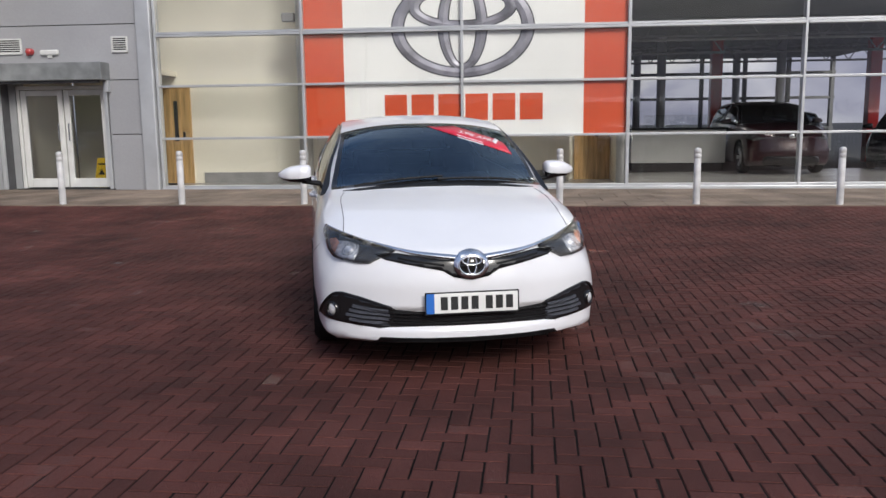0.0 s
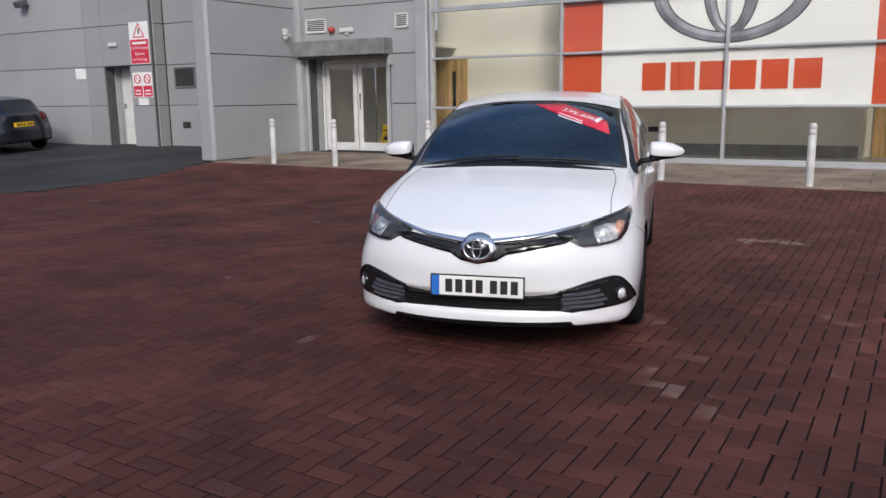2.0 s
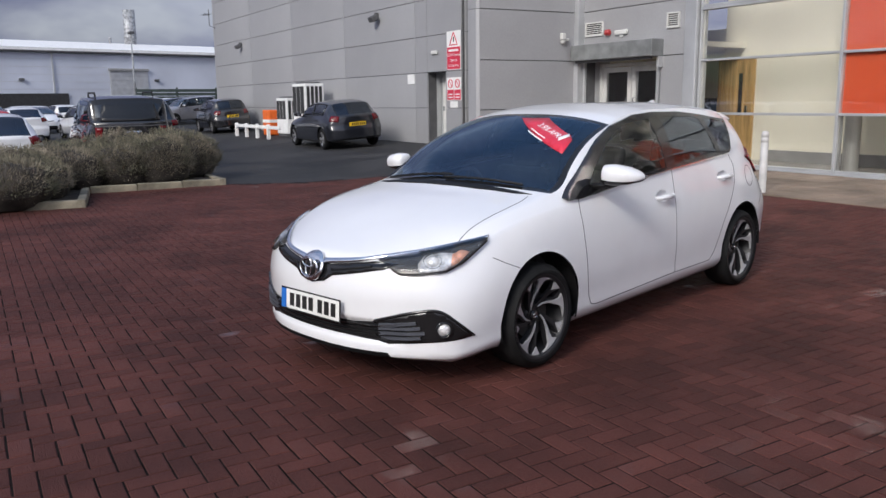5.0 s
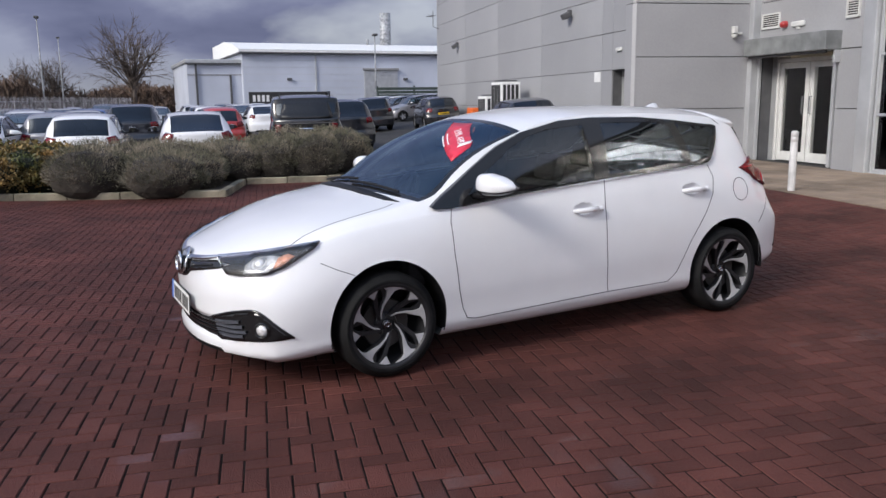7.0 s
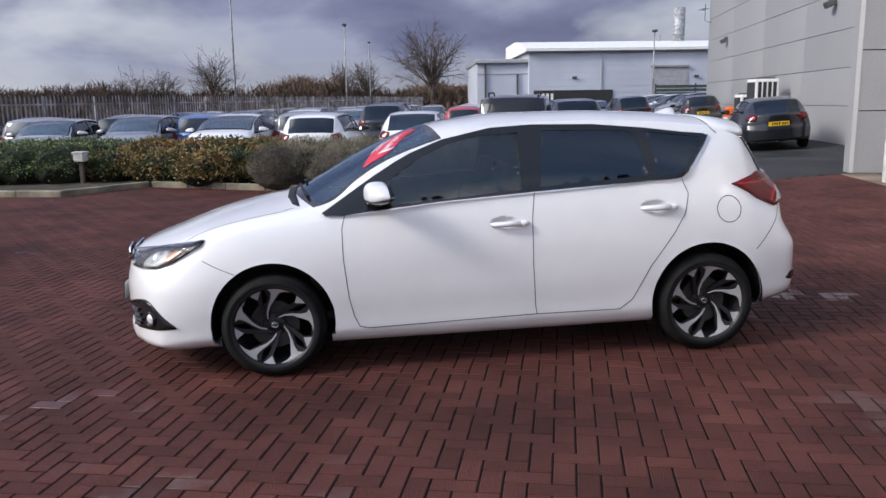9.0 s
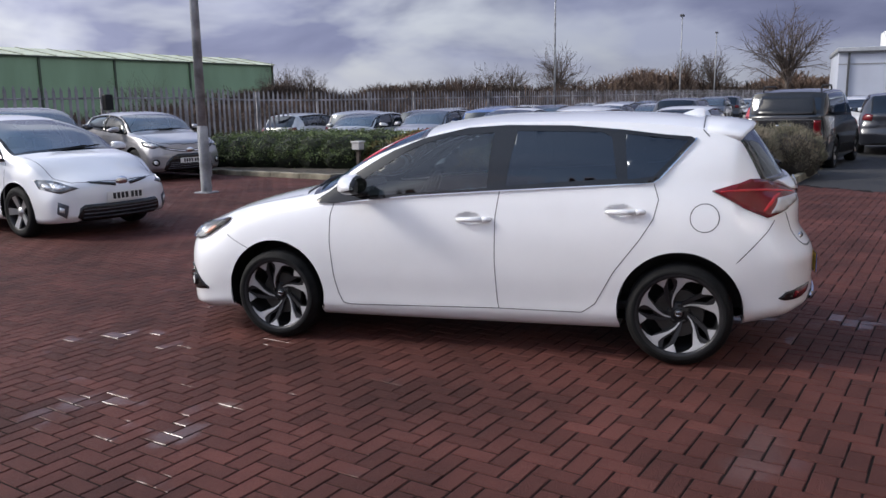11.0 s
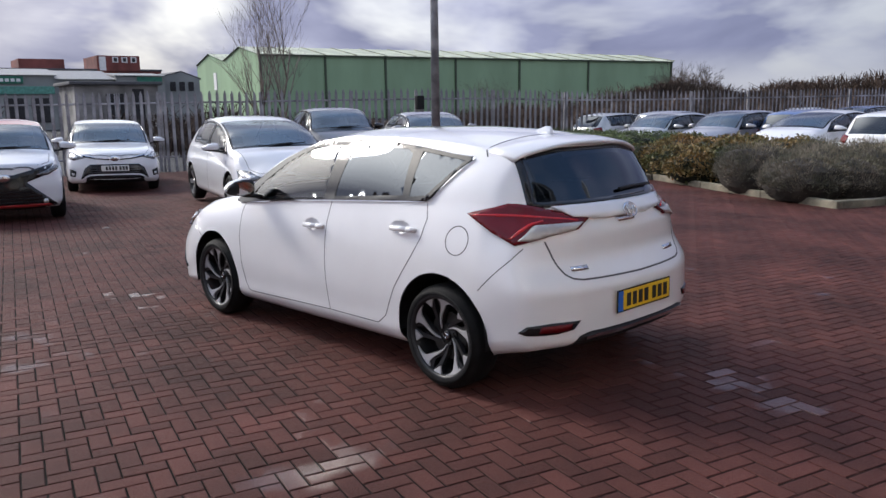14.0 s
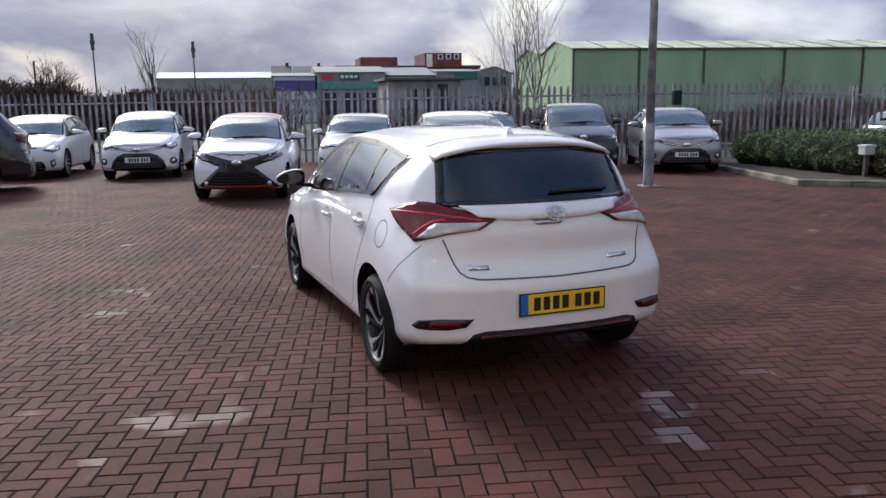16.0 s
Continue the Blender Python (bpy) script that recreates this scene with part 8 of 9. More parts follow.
# windscreen: wipers, cowl, sticker
for y0, y1 in ((0.58, -0.02), (0.02, -0.55)):
    pts = []
    for k in range(9):
        y = y0 + (y1 - y0) * k / 8
        c, n = cast(shell_tree, "top", 1.105 + 0.045 * (abs(y) / 0.6) ** 2 + 0.035 * k / 8, y, 0.014)
        pts.append(c)
    part("wiper", tube(pts, 0.009, 6), BLACK_PLASTIC, car)
part("scuttle_panel", patch(shell_tree, "top", [(1.075, -0.55), (1.035, -0.3), (1.025, 0.0), (1.035, 0.3), (1.075, 0.55), (1.125, 0.66), (1.085, 0.3), (1.075, 0.0), (1.085, -0.3), (1.125, -0.66)], 0.004, 0.03), BLACK_PLASTIC, car, "black scuttle panel below the windscreen")
STICKER = [(-0.02, 1.378), (-0.235, 1.378), (-0.53, 1.275), (-0.57, 1.250), (-0.60, 1.172)]
st = part("windscreen_sticker", patch(shell_tree, "front", STICKER, 0.003, 0.03, False, 0.002), STICKER_RED, car, "red diagonal sales sticker on the windscreen")
ta, tb = cast(shell_tree, "front", -0.215, 1.335, 0.009), cast(shell_tree, "front", -0.50, 1.248, 0.009)
for body, size, at in (("3.9% APR", 0.068, 0.02),):
    tx = bpy.data.curves.new("sticker_text", "FONT")
    tx.body, tx.size, tx.extrude = body, size, 0.0005
    to = new("sticker_text", tx)
    tx.materials.append(STICKER_WHITE)
    x = (tb[0] - ta[0]).normalized()
    z = (ta[1] + tb[1]).normalized()
    y = z.cross(x)
    to.parent = car
    to.matrix_local = Matrix.Translation(ta[0] + x * at) @ Matrix((x, y, z)).transposed().to_4x4()
part("sticker_box", patch(shell_tree, "front", [(-0.475, 1.262), (-0.515, 1.283), (-0.535, 1.268), (-0.50, 1.243)], 0.007, 0.03, False, 0.002), STICKER_WHITE, st)
for k in range(2):
    part("sticker_bar", strip(shell_tree, "front", [(-0.22, 1.315 - 0.014 * k), (-0.40, 1.258 - 0.014 * k)], 0.0035, 0.005), STICKER_WHITE, st)

# rear: lamps, spoiler, emblem, plate, valance
TAIL = [(2.077, 1.014), (2.192, 1.045), (2.290, 1.072), (2.36, 1.067), (2.644, 1.000), (2.735, 0.985), (2.660, 0.928), (2.498, 0.905), (2.317, 0.862), (2.205, 0.920)]
for mirror in (False, True):
    g = part("tail_lamp", patch(shell_tree, "rear_left", TAIL, 0.016, 0.02, mirror, 0.02), RED_LENS, car, "red tail lamp")
    part("reversing_lamp", patch(shell_tree, "rear_left", [(2.335, 0.882), (2.395, 0.938), (2.424, 0.955), (2.689, 0.962), (2.640, 0.926), (2.498, 0.906), (2.40, 0.884)], 0.019, 0.02, mirror, 0.004), CLEAR_PLASTIC, g, "clear reversing lamp section")
    for line, w_ in (([(2.11, 1.006), (2.20, 1.012), (2.32, 1.008), (2.45, 0.996), (2.66, 0.972)], 0.017), ([(2.30, 0.892), (2.345, 0.930), (2.40, 0.962), (2.47, 0.976)], 0.020)):
        pts = [cast(shell_tree, "rear_left", float(np.interp(q, np.linspace(0, 1, len(line)), [a for a, b in line])), float(np.interp(q, np.linspace(0, 1, len(line)), [b for a, b in line])), 0.014) for q in np.linspace(0, 1, 22)]
        part("light_bar", ribbon(pts, (0.6 * w_, w_, w_, 0.7 * w_), 0.005, mirror, 3), RED_BAR, g, "bright red light bar", True)
    g = part("rear_fog_surround", patch(shell_tree, "rear_left", [(2.325, 0.416), (2.372, 0.451), (2.50, 0.462), (2.666, 0.460), (2.627, 0.415), (2.532, 0.400), (2.364, 0.402)], 0.004, 0.02, mirror), BLACK_GLOSS, car)
    part("rear_reflector", patch(shell_tree, "rear_left", [(2.43, 0.414), (2.45, 0.448), (2.62, 0.450), (2.60, 0.416), (2.53, 0.410)], 0.008, 0.02, mirror), RED_LENS, g)
part("valance", patch(shell_tree, "rear", [(-0.50, 0.376), (-0.44, 0.390), (0.44, 0.390), (0.50, 0.376), (0.55, 0.325), (0.50, 0.290), (-0.50, 0.290), (-0.55, 0.325)], 0.004, 0.03), BLACK_PLASTIC, car, "black rear valance")
part("valance_trim", strip(shell_tree, "rear", [(-0.47, 0.362), (-0.40, 0.368), (0.0, 0.370), (0.40, 0.368), (0.47, 0.362)], 0.017, 0.016), CHROME, car, "bright trim strip on the rear bumper")
c, n = cast(shell_tree, "rear", 0.0, 0.524, 0.010)
number_plate(car, Matrix.Translation(c) @ Matrix.Rotation(math.pi, 4, "Z") @ Matrix.Diagonal((1, -1, 1, 1)), True)
c, n = cast(shell_tree, "rear", 0.01, 0.985, 0.022)
emblem(car, Matrix.Translation(c) @ Matrix.Rotation(radians(90), 4, "Z") @ Matrix.Rotation(radians(-25), 4, "X"), 0.060, 0.042)
t = bmesh.new()
q = [cast(shell_tree, "rear", y, z, o)[0] for y, z, o in ((-0.30, 0.985, 0.0), (0.30, 0.985, 0.0))]
part("hatch_ridge", patch(shell_tree, "rear", [(-0.50, 1.045), (0.50, 1.045), (0.42, 0.985), (0.2, 0.968), (-0.2, 0.968), (-0.42, 0.985)], 0.022, 0.03, False, 0.03), WHITE_PAINT, car)
part("hatch_handle", patch(shell_tree, "rear", [(-0.13, 0.966), (0.06, 0.966), (0.04, 0.942), (-0.11, 0.942)], 0.012, 0.03), CHROME, car)
for y0, y1, z in ((-0.51, -0.40, 0.728), (0.335, 0.48, 0.737)):
    part("badge_bar", patch(shell_tree, "rear", [(y0, z - 0.012), (y1, z - 0.012), (y1, z + 0.012), (y0, z + 0.012)], 0.004, 0.05), CHROME, car, "small bright badge")
t = bmesh.new()
rows = []
for k in range(29):
    y = -0.575 + 1.15 * k / 28
    e = abs(y) / 0.575
    x0, x1 = 3.70 - 0.02 * e, 3.975 - 0.09 * e ** 3
    z0 = cast(shell_tree, "top", x0, y, 0.0)[0].z
    prof = [(x0, z0 - 0.004), (x0 + 0.01, z0 + 0.004), (0.5 * (x0 + x1), z0 - 0.010), (x1 - 0.02, z0 - 0.030), (x1, z0 - 0.040), (x1 - 0.01, z0 - 0.054), (x1 - 0.06, z0 - 0.060), (x0 + 0.1, z0 - 0.06), (x0, z0 - 0.05)]
    rows.append([t.verts.new((x, y, z)) for x, z in prof])
for a, b in zip(rows, rows[1:]):
    for i in range(9):
        t.faces.new((a[i], a[(i + 1) % 9], b[(i + 1) % 9], b[i]))
t.faces.new(rows[0]); t.faces.new(rows[-1][::-1])
bmesh.ops.recalc_face_normals(t, faces=t.faces)
part("roof_spoiler", t, WHITE_PAINT, car, "white roof spoiler", True)
part("spoiler_gap", strip(shell_tree, "top", [(3.70, -0.60), (3.665, -0.57), (3.675, -0.3), (3.68, 0.0), (3.675, 0.3), (3.665, 0.57), (3.70, 0.60)], 0.007, 0.0015), GAP, car)
t = bmesh.new()
fin = [(3.50, 0.0), (3.56, 0.030), (3.62, 0.056), (3.66, 0.060), (3.675, 0.045), (3.68, 0.0)]
mid = [t.verts.new((x, 0, 1.424 - 0.10 * (x - 3.5) + h)) for x, h in fin]
for sg in (-1, 1):
    low = [t.verts.new((x, sg * (0.035 if 0 < i < 5 else 0.01), 1.422 - 0.10 * (x - 3.5))) for i, (x, h) in enumerate(fin)]
    for i in range(5):
        t.faces.new((mid[i], mid[i + 1], low[i + 1], low[i]))
bmesh.ops.recalc_face_normals(t, faces=t.faces)
part("shark_fin_aerial", t, WHITE_PAINT, car, "white shark-fin aerial", True)
pts = [cast(shell_tree, "rear", y, 1.075 + 0.03 * math.sin((y + 0.3) * 3), 0.02)[0] for y in np.linspace(0.03, 0.42, 7)]
part("rear_wiper", tube(pts, 0.010, 6), BLACK_PLASTIC, car)

# ---- parked cars ----
def spec_for(L, W, H, wb, fo, hood0, hood1, cowl, wtop, rend, tail_z, belt0, belt1, r=0.31, tail_s=None, plan=0.26, box_tail=0.0):
    """A car's shape from its main sizes: lengths from the front bumper, heights from the road."""
    hw = W / 2
    ts = tail_s or L - 0.10
    Ls = L - 0.06
    return {
        "L": L, "Ls": Ls, "H": H, "wheel_r": r, "arch": r + 0.045, "axles": (fo, fo + wb), "crown": 3.6,
        "top": [(0, hood0), (0.06, hood0 + 0.03), (0.25, hood0 + 0.35 * (hood1 - hood0)), (cowl * 0.7, hood1 - 0.05), (cowl, hood1), (cowl + 0.12, hood1 + 0.055), (0.5 * (cowl + wtop), 0.52 * (hood1 + H)), (wtop, H - 0.075),
                (wtop + 0.3 * (rend - wtop), H - 0.012), (wtop + 0.6 * (rend - wtop), H), (rend, H - 0.07), (0.5 * (rend + ts), 0.5 * (H - 0.09 + tail_z)), (ts, tail_z), (Ls, tail_z - 0.02)],
        "belt": [(0, hood0 - 0.06), (0.3, hood0 + 0.03), (cowl * 0.7, hood1 - 0.12), (cowl + 0.2, belt0), (0.5 * L, 0.5 * (belt0 + belt1)), (rend - 0.3, belt1), (Ls, tail_z - 0.06)],
        "wide": [(0, hw - 0.07), (0.15, hw - 0.035), (0.5, hw - 0.01), (fo, hw), (L * 0.5, hw - 0.005), (fo + wb, hw), (L - 0.3, hw - 0.03), (Ls, hw - 0.08)],
        "ybelt": [(0, hw - 0.16), (0.4, hw - 0.11), (cowl, hw - 0.07), (L * 0.5, hw - 0.06), (fo + wb, hw - 0.08), (Ls, hw - 0.15)],
        "zrail": [(0, hood0 - 0.03), (0.3, hood0 + 0.06), (cowl * 0.7, hood1 - 0.08), (cowl + 0.1, hood1 - 0.005), (0.5 * (cowl + wtop), 0.5 * (hood1 + H) - 0.04), (wtop, H - 0.11), (wtop + 0.4 * (rend - wtop), H - 0.05), (rend, H - 0.11), (0.5 * (rend + ts), 0.5 * (H - 0.09 + tail_z) - 0.05), (ts, tail_z - 0.02), (Ls, tail_z - 0.04)],
        "yrail": [(0, hw - 0.26), (0.5, hw - 0.2), (cowl, hw - 0.14), (wtop, hw - 0.235), (0.5 * (wtop + rend), hw - 0.265), (rend, hw - 0.30), (Ls, hw - 0.28)],
        "sill": [(0, 0.21), (0.4, 0.19), (L * 0.3, 0.2), (L * 0.7, 0.21), (Ls, 0.27)],
        "nose": lambda y, z: plan * (y / (hw - 0.06)) ** 2.5 + 0.05 * ease((z - 0.5) / 0.3) + 0.05 * ease((0.3 - z) / 0.1),
        "tail": lambda y, z: 0.16 * (y / (hw - 0.06)) ** 2.8 - 0.06 * ease((0.75 - z) / 0.2),
        "bow": ((cowl + 0.05, 0.35, 0.13), (wtop, 0.3, 0.05), (ts, 0.3, -0.06)),
        "screen": (cowl + 0.05, wtop), "backlight": (rend + 0.04, ts - 0.03), "cabin": (cowl + 0.12, cowl + 1.75), "dash": hood1 - 0.06,
        "cowl": cowl, "wtop": wtop, "rend": rend, "hw": hw, "hood0": hood0, "hood1": hood1, "tail_z": tail_z, "belt0": belt0, "belt1": belt1,
    }


def side_windows(sp):
    """Front and rear side window outlines from the belt and roof curves."""
    b, r = curve(sp["belt"]), curve(sp["zrail"])
    x0, x3 = sp["cowl"] + 0.38, sp["rend"] - 0.12
    xm = sp["cowl"] + 1.42
    def edge(a, c):
        lowx = np.linspace(a, c, 6)
        return [(float(x), float(b(x)) + 0.03) for x in lowx], [(float(x), max(float(r(x)) - 0.045, float(b(x)) + 0.05)) for x in lowx[::-1]]
    l1, u1 = edge(x0, xm - 0.04)
    l2, u2 = edge(xm + 0.05, x3)
    return [l1 + u1[:-1], l2 + u2]


def parked_car(name, sp, m, paint, label, group="", front="plain", rear=True, spokes=SPOKES_PLAIN, dark_rear=False, roof_paint=None, plates=True, nst=64, mirror=True, seats=True, lite=False):
    """A parked car built like the white one, with fewer small parts."""
    c = thing(name, m, label, "car", group)
    if lite:
        plates, seats, nst, spokes = False, False, 44, SPOKES_FIVE
    wins = side_windows(sp)
    sp = dict(sp)
    sp["rear_glass"] = DARK_GLASS
    sp["screen_glass"], sp["roof_paint"] = PARKED_SCREEN, roof_paint
    V, tree = split_body(sp, c, nst, paint, wins, "")
    for i, w in enumerate(wins):
        for t in both(patch, tree, "left", w, off=0.003, res=0.08):
            part("front_door_glass" if i == 0 else "rear_door_glass", t, SIDE_GLASS if i == 0 or not dark_rear else DARK_GLASS, c)
    sur = [wins[0][0]] + wins[0][1:6] + wins[1][:6] + wins[1][6:] + wins[0][6:]
    sur = [(wins[0][0][0] - 0.12, wins[0][0][1] - 0.035)] + [(x, z - 0.035) for x, z in wins[0][1:6] + wins[1][:6]] + [(x + (0.03 if k == 0 else 0), z + 0.03) for k, (x, z) in enumerate(wins[1][6:])] + [(x, z + 0.03) for x, z in wins[0][6:]]
    for t in both(patch, tree, "left", sur, off=0.005, res=0.08, holes=wins):
        part("window_surround", t, BLACK_GLOSS, c)
    if seats:
        seat_set(c, sp)
    hw, r = sp["hw"], sp["wheel_r"]
    for ax in sp["axles"]:
        for sg in (-1, 1):
            wheel_parts(c, ax, sg * (hw - 0.115), r, r * 0.70, spokes, sg, 0.2, False)
    xm = sp["cowl"] + 0.5
    if mirror:
        wing_mirror(c, xm, float(curve(sp["ybelt"])(xm)) + 0.03, float(curve(sp["belt"])(xm)) + 0.09, paint, 1.05)
    # door gaps
    b = curve(sp["belt"])
    for x in (sp["cowl"] + 0.25, sp["cowl"] + 1.42):
        for t in both(strip, tree, "left", [(x, float(b(x)) - 0.01), (x - 0.02, 0.6), (x + 0.04, 0.3)], width=0.008, off=0.0015, res=0.1):
            part("door_gap", t, GAP, c)
    # lamps
    h0 = sp["hood0"]
    lampf = [(0.5 * hw + 0.02, h0 - 0.06), (0.62 * hw + 0.12, h0 - 0.115), (hw + 0.05, h0 - 0.06), (hw + 0.12, h0 + 0.05), (hw - 0.1, h0 + 0.035)]
    for mir in (False, True):
        if front == "x":
            continue
        g = part("headlamp", patch(tree, "front_left", lampf, 0.006, 0.05, mir), LAMP_HOUSING, c, "grey headlamp under a clear lens")
        if not lite:
            mx, mz = sum(p[0] for p in lampf) / 5, sum(p[1] for p in lampf) / 5
            for dx, k in ((-0.05, 0.34), (0.07, 0.26)):
                part("reflector", patch(tree, "front_left", [(mx + dx + k * (x - mx), mz - 0.004 + 1.35 * k * (z - mz)) for x, z in lampf], 0.009, 0.03, mir), CLEAR_LAMP, g)
        if rear:
            tz = sp["tail_z"]
            a0 = (sp["L"] - hw) * 0.7071
            part("tail_lamp", patch(tree, "rear_left", [(a0 - 0.14, tz - 0.16), (a0 - 0.10, tz + 0.0), (a0 + 0.16, tz - 0.04), (a0 + 0.14, tz - 0.2)], 0.012, 0.05, mir, 0.015), RED_LENS, c, "red tail lamp")
    # front: openings and trim of each kind, given for one half or both
    def face(nm, poly, material, off=0.007, lab="", res=0.05):
        return part(nm, patch(tree, "front", poly, off, res), material, c, lab)

    def twin(half):
        return half + [(-y, z) for y, z in reversed(half)]

    def bar(nm, line, wide, material, off=0.012, lab=""):
        return part(nm, strip(tree, "front", line, wide, off, False, 0.06), material, c, lab)
    plate_z, badge_z, shown = 0.45, h0 - 0.07, plates
    if front == "x":
        face("front_cross", [(-0.66, 0.84), (-0.12, 0.70), (0.12, 0.70), (0.66, 0.84), (0.72, 0.75), (0.29, 0.59), (0.72, 0.22), (0.66, 0.20), (0.55, 0.27), (-0.55, 0.27), (-0.66, 0.20), (-0.72, 0.22), (-0.29, 0.59), (-0.72, 0.75)], BLACK_GLOSS, 0.006, "gloss black cross-shaped front panel")
        face("red_lip", [(-0.56, 0.275), (0.56, 0.275), (0.62, 0.235), (-0.62, 0.235)], RED_PAINT, 0.014, "red painted front lip", 0.08)
        face("front_splitter", [(-0.60, 0.230), (0.60, 0.230), (0.56, 0.20), (-0.56, 0.20)], BLACK_PLASTIC, 0.009, "", 0.08)
        for k in range(4):
            w = 0.50 - 0.055 * k
            bar("grille_slat", [(-w, 0.31 + 0.05 * k), (w, 0.31 + 0.05 * k)], 0.016, BLACK_PLASTIC, 0.015)
        for sg in (-1, 1):
            face("headlamp_glass", [(sg * 0.42, 0.69), (sg * 0.70, 0.82), (sg * 0.73, 0.765), (sg * 0.56, 0.675)], LAMP_HOUSING, 0.012, "grey headlamp under a clear lens", 0.04)
            face("fog_lamp", [(sg * 0.52 + 0.035 * math.cos(q * math.pi / 4), 0.31 + 0.035 * math.sin(q * math.pi / 4)) for q in range(8)], CLEAR_LAMP, 0.016, "", 0.03)
        badge_z, shown = 0.655, False
    elif front == "big":
        face("lower_grille", twin([(0.28, 0.585), (0.42, 0.53), (0.53, 0.42), (0.58, 0.26), (0.52, 0.235)]), BLACK_GLOSS, 0.008, "black lower grille")
        for k in range(4):
            w = 0.44 + 0.02 * k
            bar("grille_slat", [(-w, 0.40 - 0.04 * k), (w, 0.40 - 0.04 * k)], 0.013, VENT_GREY, 0.016)
        for sg in (-1, 1):
            bar("brow_bar", [(sg * 0.08, 0.64), (sg * 0.25, 0.655), (sg * 0.48, 0.70), (sg * 0.60, 0.745)], 0.05, BLACK_GLOSS, 0.010)
            bar("brow_chrome", [(sg * 0.10, 0.64), (sg * 0.25, 0.653), (sg * 0.50, 0.70)], 0.012, CHROME, 0.017)
            ring = [(sg * 0.72 + 0.07 * math.cos(q * math.pi / 5), 0.41 + 0.075 * math.sin(q * math.pi / 5)) for q in range(10)]
            face("fog_lamp_surround", ring, BLACK_PLASTIC, 0.008)
            face("fog_lamp", [(sg * 0.72 + 0.55 * (y - sg * 0.72), 0.41 + 0.55 * (z - 0.41)) for y, z in ring], CLEAR_LAMP, 0.014, "", 0.03)
        plate_z, badge_z = 0.44, 0.655
    elif front == "frame":
        outer = [(0.46, 0.58), (0.56, 0.50), (0.64, 0.29)]
        face("lower_grille", twin(outer), BLACK_GLOSS, 0.006, "black lower grille")
        for pts in ([(0.0, 0.375), (0.30, 0.375), (0.47, 0.365), (0.54, 0.33), (0.60, 0.285), (0.66, 0.275)],):
            for sg in (-1, 1):
                bar("grille_frame", [(sg * y, z) for y, z in pts], 0.03, paint, 0.016, "white bar round the grille")
        face("lower_opening", twin([(0.47, 0.335), (0.55, 0.27), (0.40, 0.255)]), BLACK_PLASTIC, 0.010, "", 0.06)
        for k in range(3):
            bar("grille_slat", [(-0.45, 0.42 + 0.045 * k), (0.45, 0.42 + 0.045 * k)], 0.012, VENT_GREY, 0.014)
        for sg in (-1, 1):
            bar("brow_bar", [(sg * 0.10, 0.675), (sg * 0.30, 0.69), (sg * 0.58, 0.735)], 0.028, BLACK_GLOSS, 0.010)
            bar("brow_chrome", [(sg * 0.10, 0.69), (sg * 0.30, 0.706), (sg * 0.58, 0.752)], 0.011, CHROME, 0.016)
            face("fog_lamp_surround", [(sg * 0.71, 0.44), (sg * 0.82, 0.49), (sg * 0.83, 0.35), (sg * 0.73, 0.33)], BLACK_PLASTIC, 0.008)
            face("fog_lamp", [(sg * 0.745, 0.405), (sg * 0.795, 0.415), (sg * 0.795, 0.365), (sg * 0.75, 0.36)], CLEAR_LAMP, 0.014, "", 0.03)
        plate_z, badge_z = 0.50, 0.69
    else:
        k = hw / 0.87
        dz = h0 - 0.66
        for sg in (-1, 1):
            face("upper_grille", [(sg * 0.09, 0.635 + dz), (sg * 0.42 * k, 0.672 + dz), (sg * 0.40 * k, 0.648 + dz), (sg * 0.10, 0.600 + dz)], BLACK_GLOSS, 0.007)
        face("lower_grille", twin([(0.50 * k, 0.42), (0.555 * k, 0.38), (0.58 * k, 0.27), (0.50 * k, 0.22)]), BLACK_GLOSS, 0.008, "black lower grille")
        for j in range(0 if lite else 3):
            z = 0.265 + 0.045 * j
            bar("grille_slat", [(-0.52 * k, z), (0.52 * k, z)], 0.012, VENT_GREY, 0.016)
        for sg in (() if lite else (-1, 1)):
            face("fog_lamp_surround", [(sg * 0.66 * k, 0.42), (sg * 0.755 * k, 0.47), (sg * 0.77 * k, 0.33), (sg * 0.685 * k, 0.27)], VENT_GREY, 0.008)
            face("fog_lamp", [(sg * 0.70 * k, 0.39), (sg * 0.745 * k, 0.41), (sg * 0.75 * k, 0.35), (sg * 0.705 * k, 0.335)], CLEAR_LAMP, 0.014, "", 0.03)
        plate_z, badge_z = 0.50, 0.645 + dz
    if not lite:
        # bonnet shut line
        part("bonnet_gap", strip(tree, "top", [(sp["cowl"] + 0.02, hw - 0.17), (0.45 * sp["cowl"], hw - 0.20), (0.20, hw - 0.30), (0.10, 0.40), (0.055, 0.12), (0.055, -0.12), (0.10, -0.40), (0.20, -hw + 0.30), (0.45 * sp["cowl"], -hw + 0.20), (sp["cowl"] + 0.02, -hw + 0.17)], 0.008, 0.0015, False, 0.06), GAP, c)
        for sg in (-1, 1):
            part("wiper", tube([(sp["cowl"] + 0.04, 0.1 * sg + 0.25, float(curve(sp["top"])(sp["cowl"] + 0.04)) + 0.012), (sp["cowl"] + 0.10, 0.1 * sg - 0.3, float(curve(sp["top"])(sp["cowl"] + 0.10)) + 0.016)], 0.009, 5), BLACK_PLASTIC, c)
    q, n = cast(tree, "front", 0.0, badge_z, 0.012)
    t = lathe([(0.0, 0.01), (0.8, 0.008), (1.0, -0.004)], 16)
    t.transform(Matrix.Translation(q) @ Matrix.Rotation(radians(90), 4, "Z") @ Matrix.Diagonal((0.088, 1, 0.060, 1)))
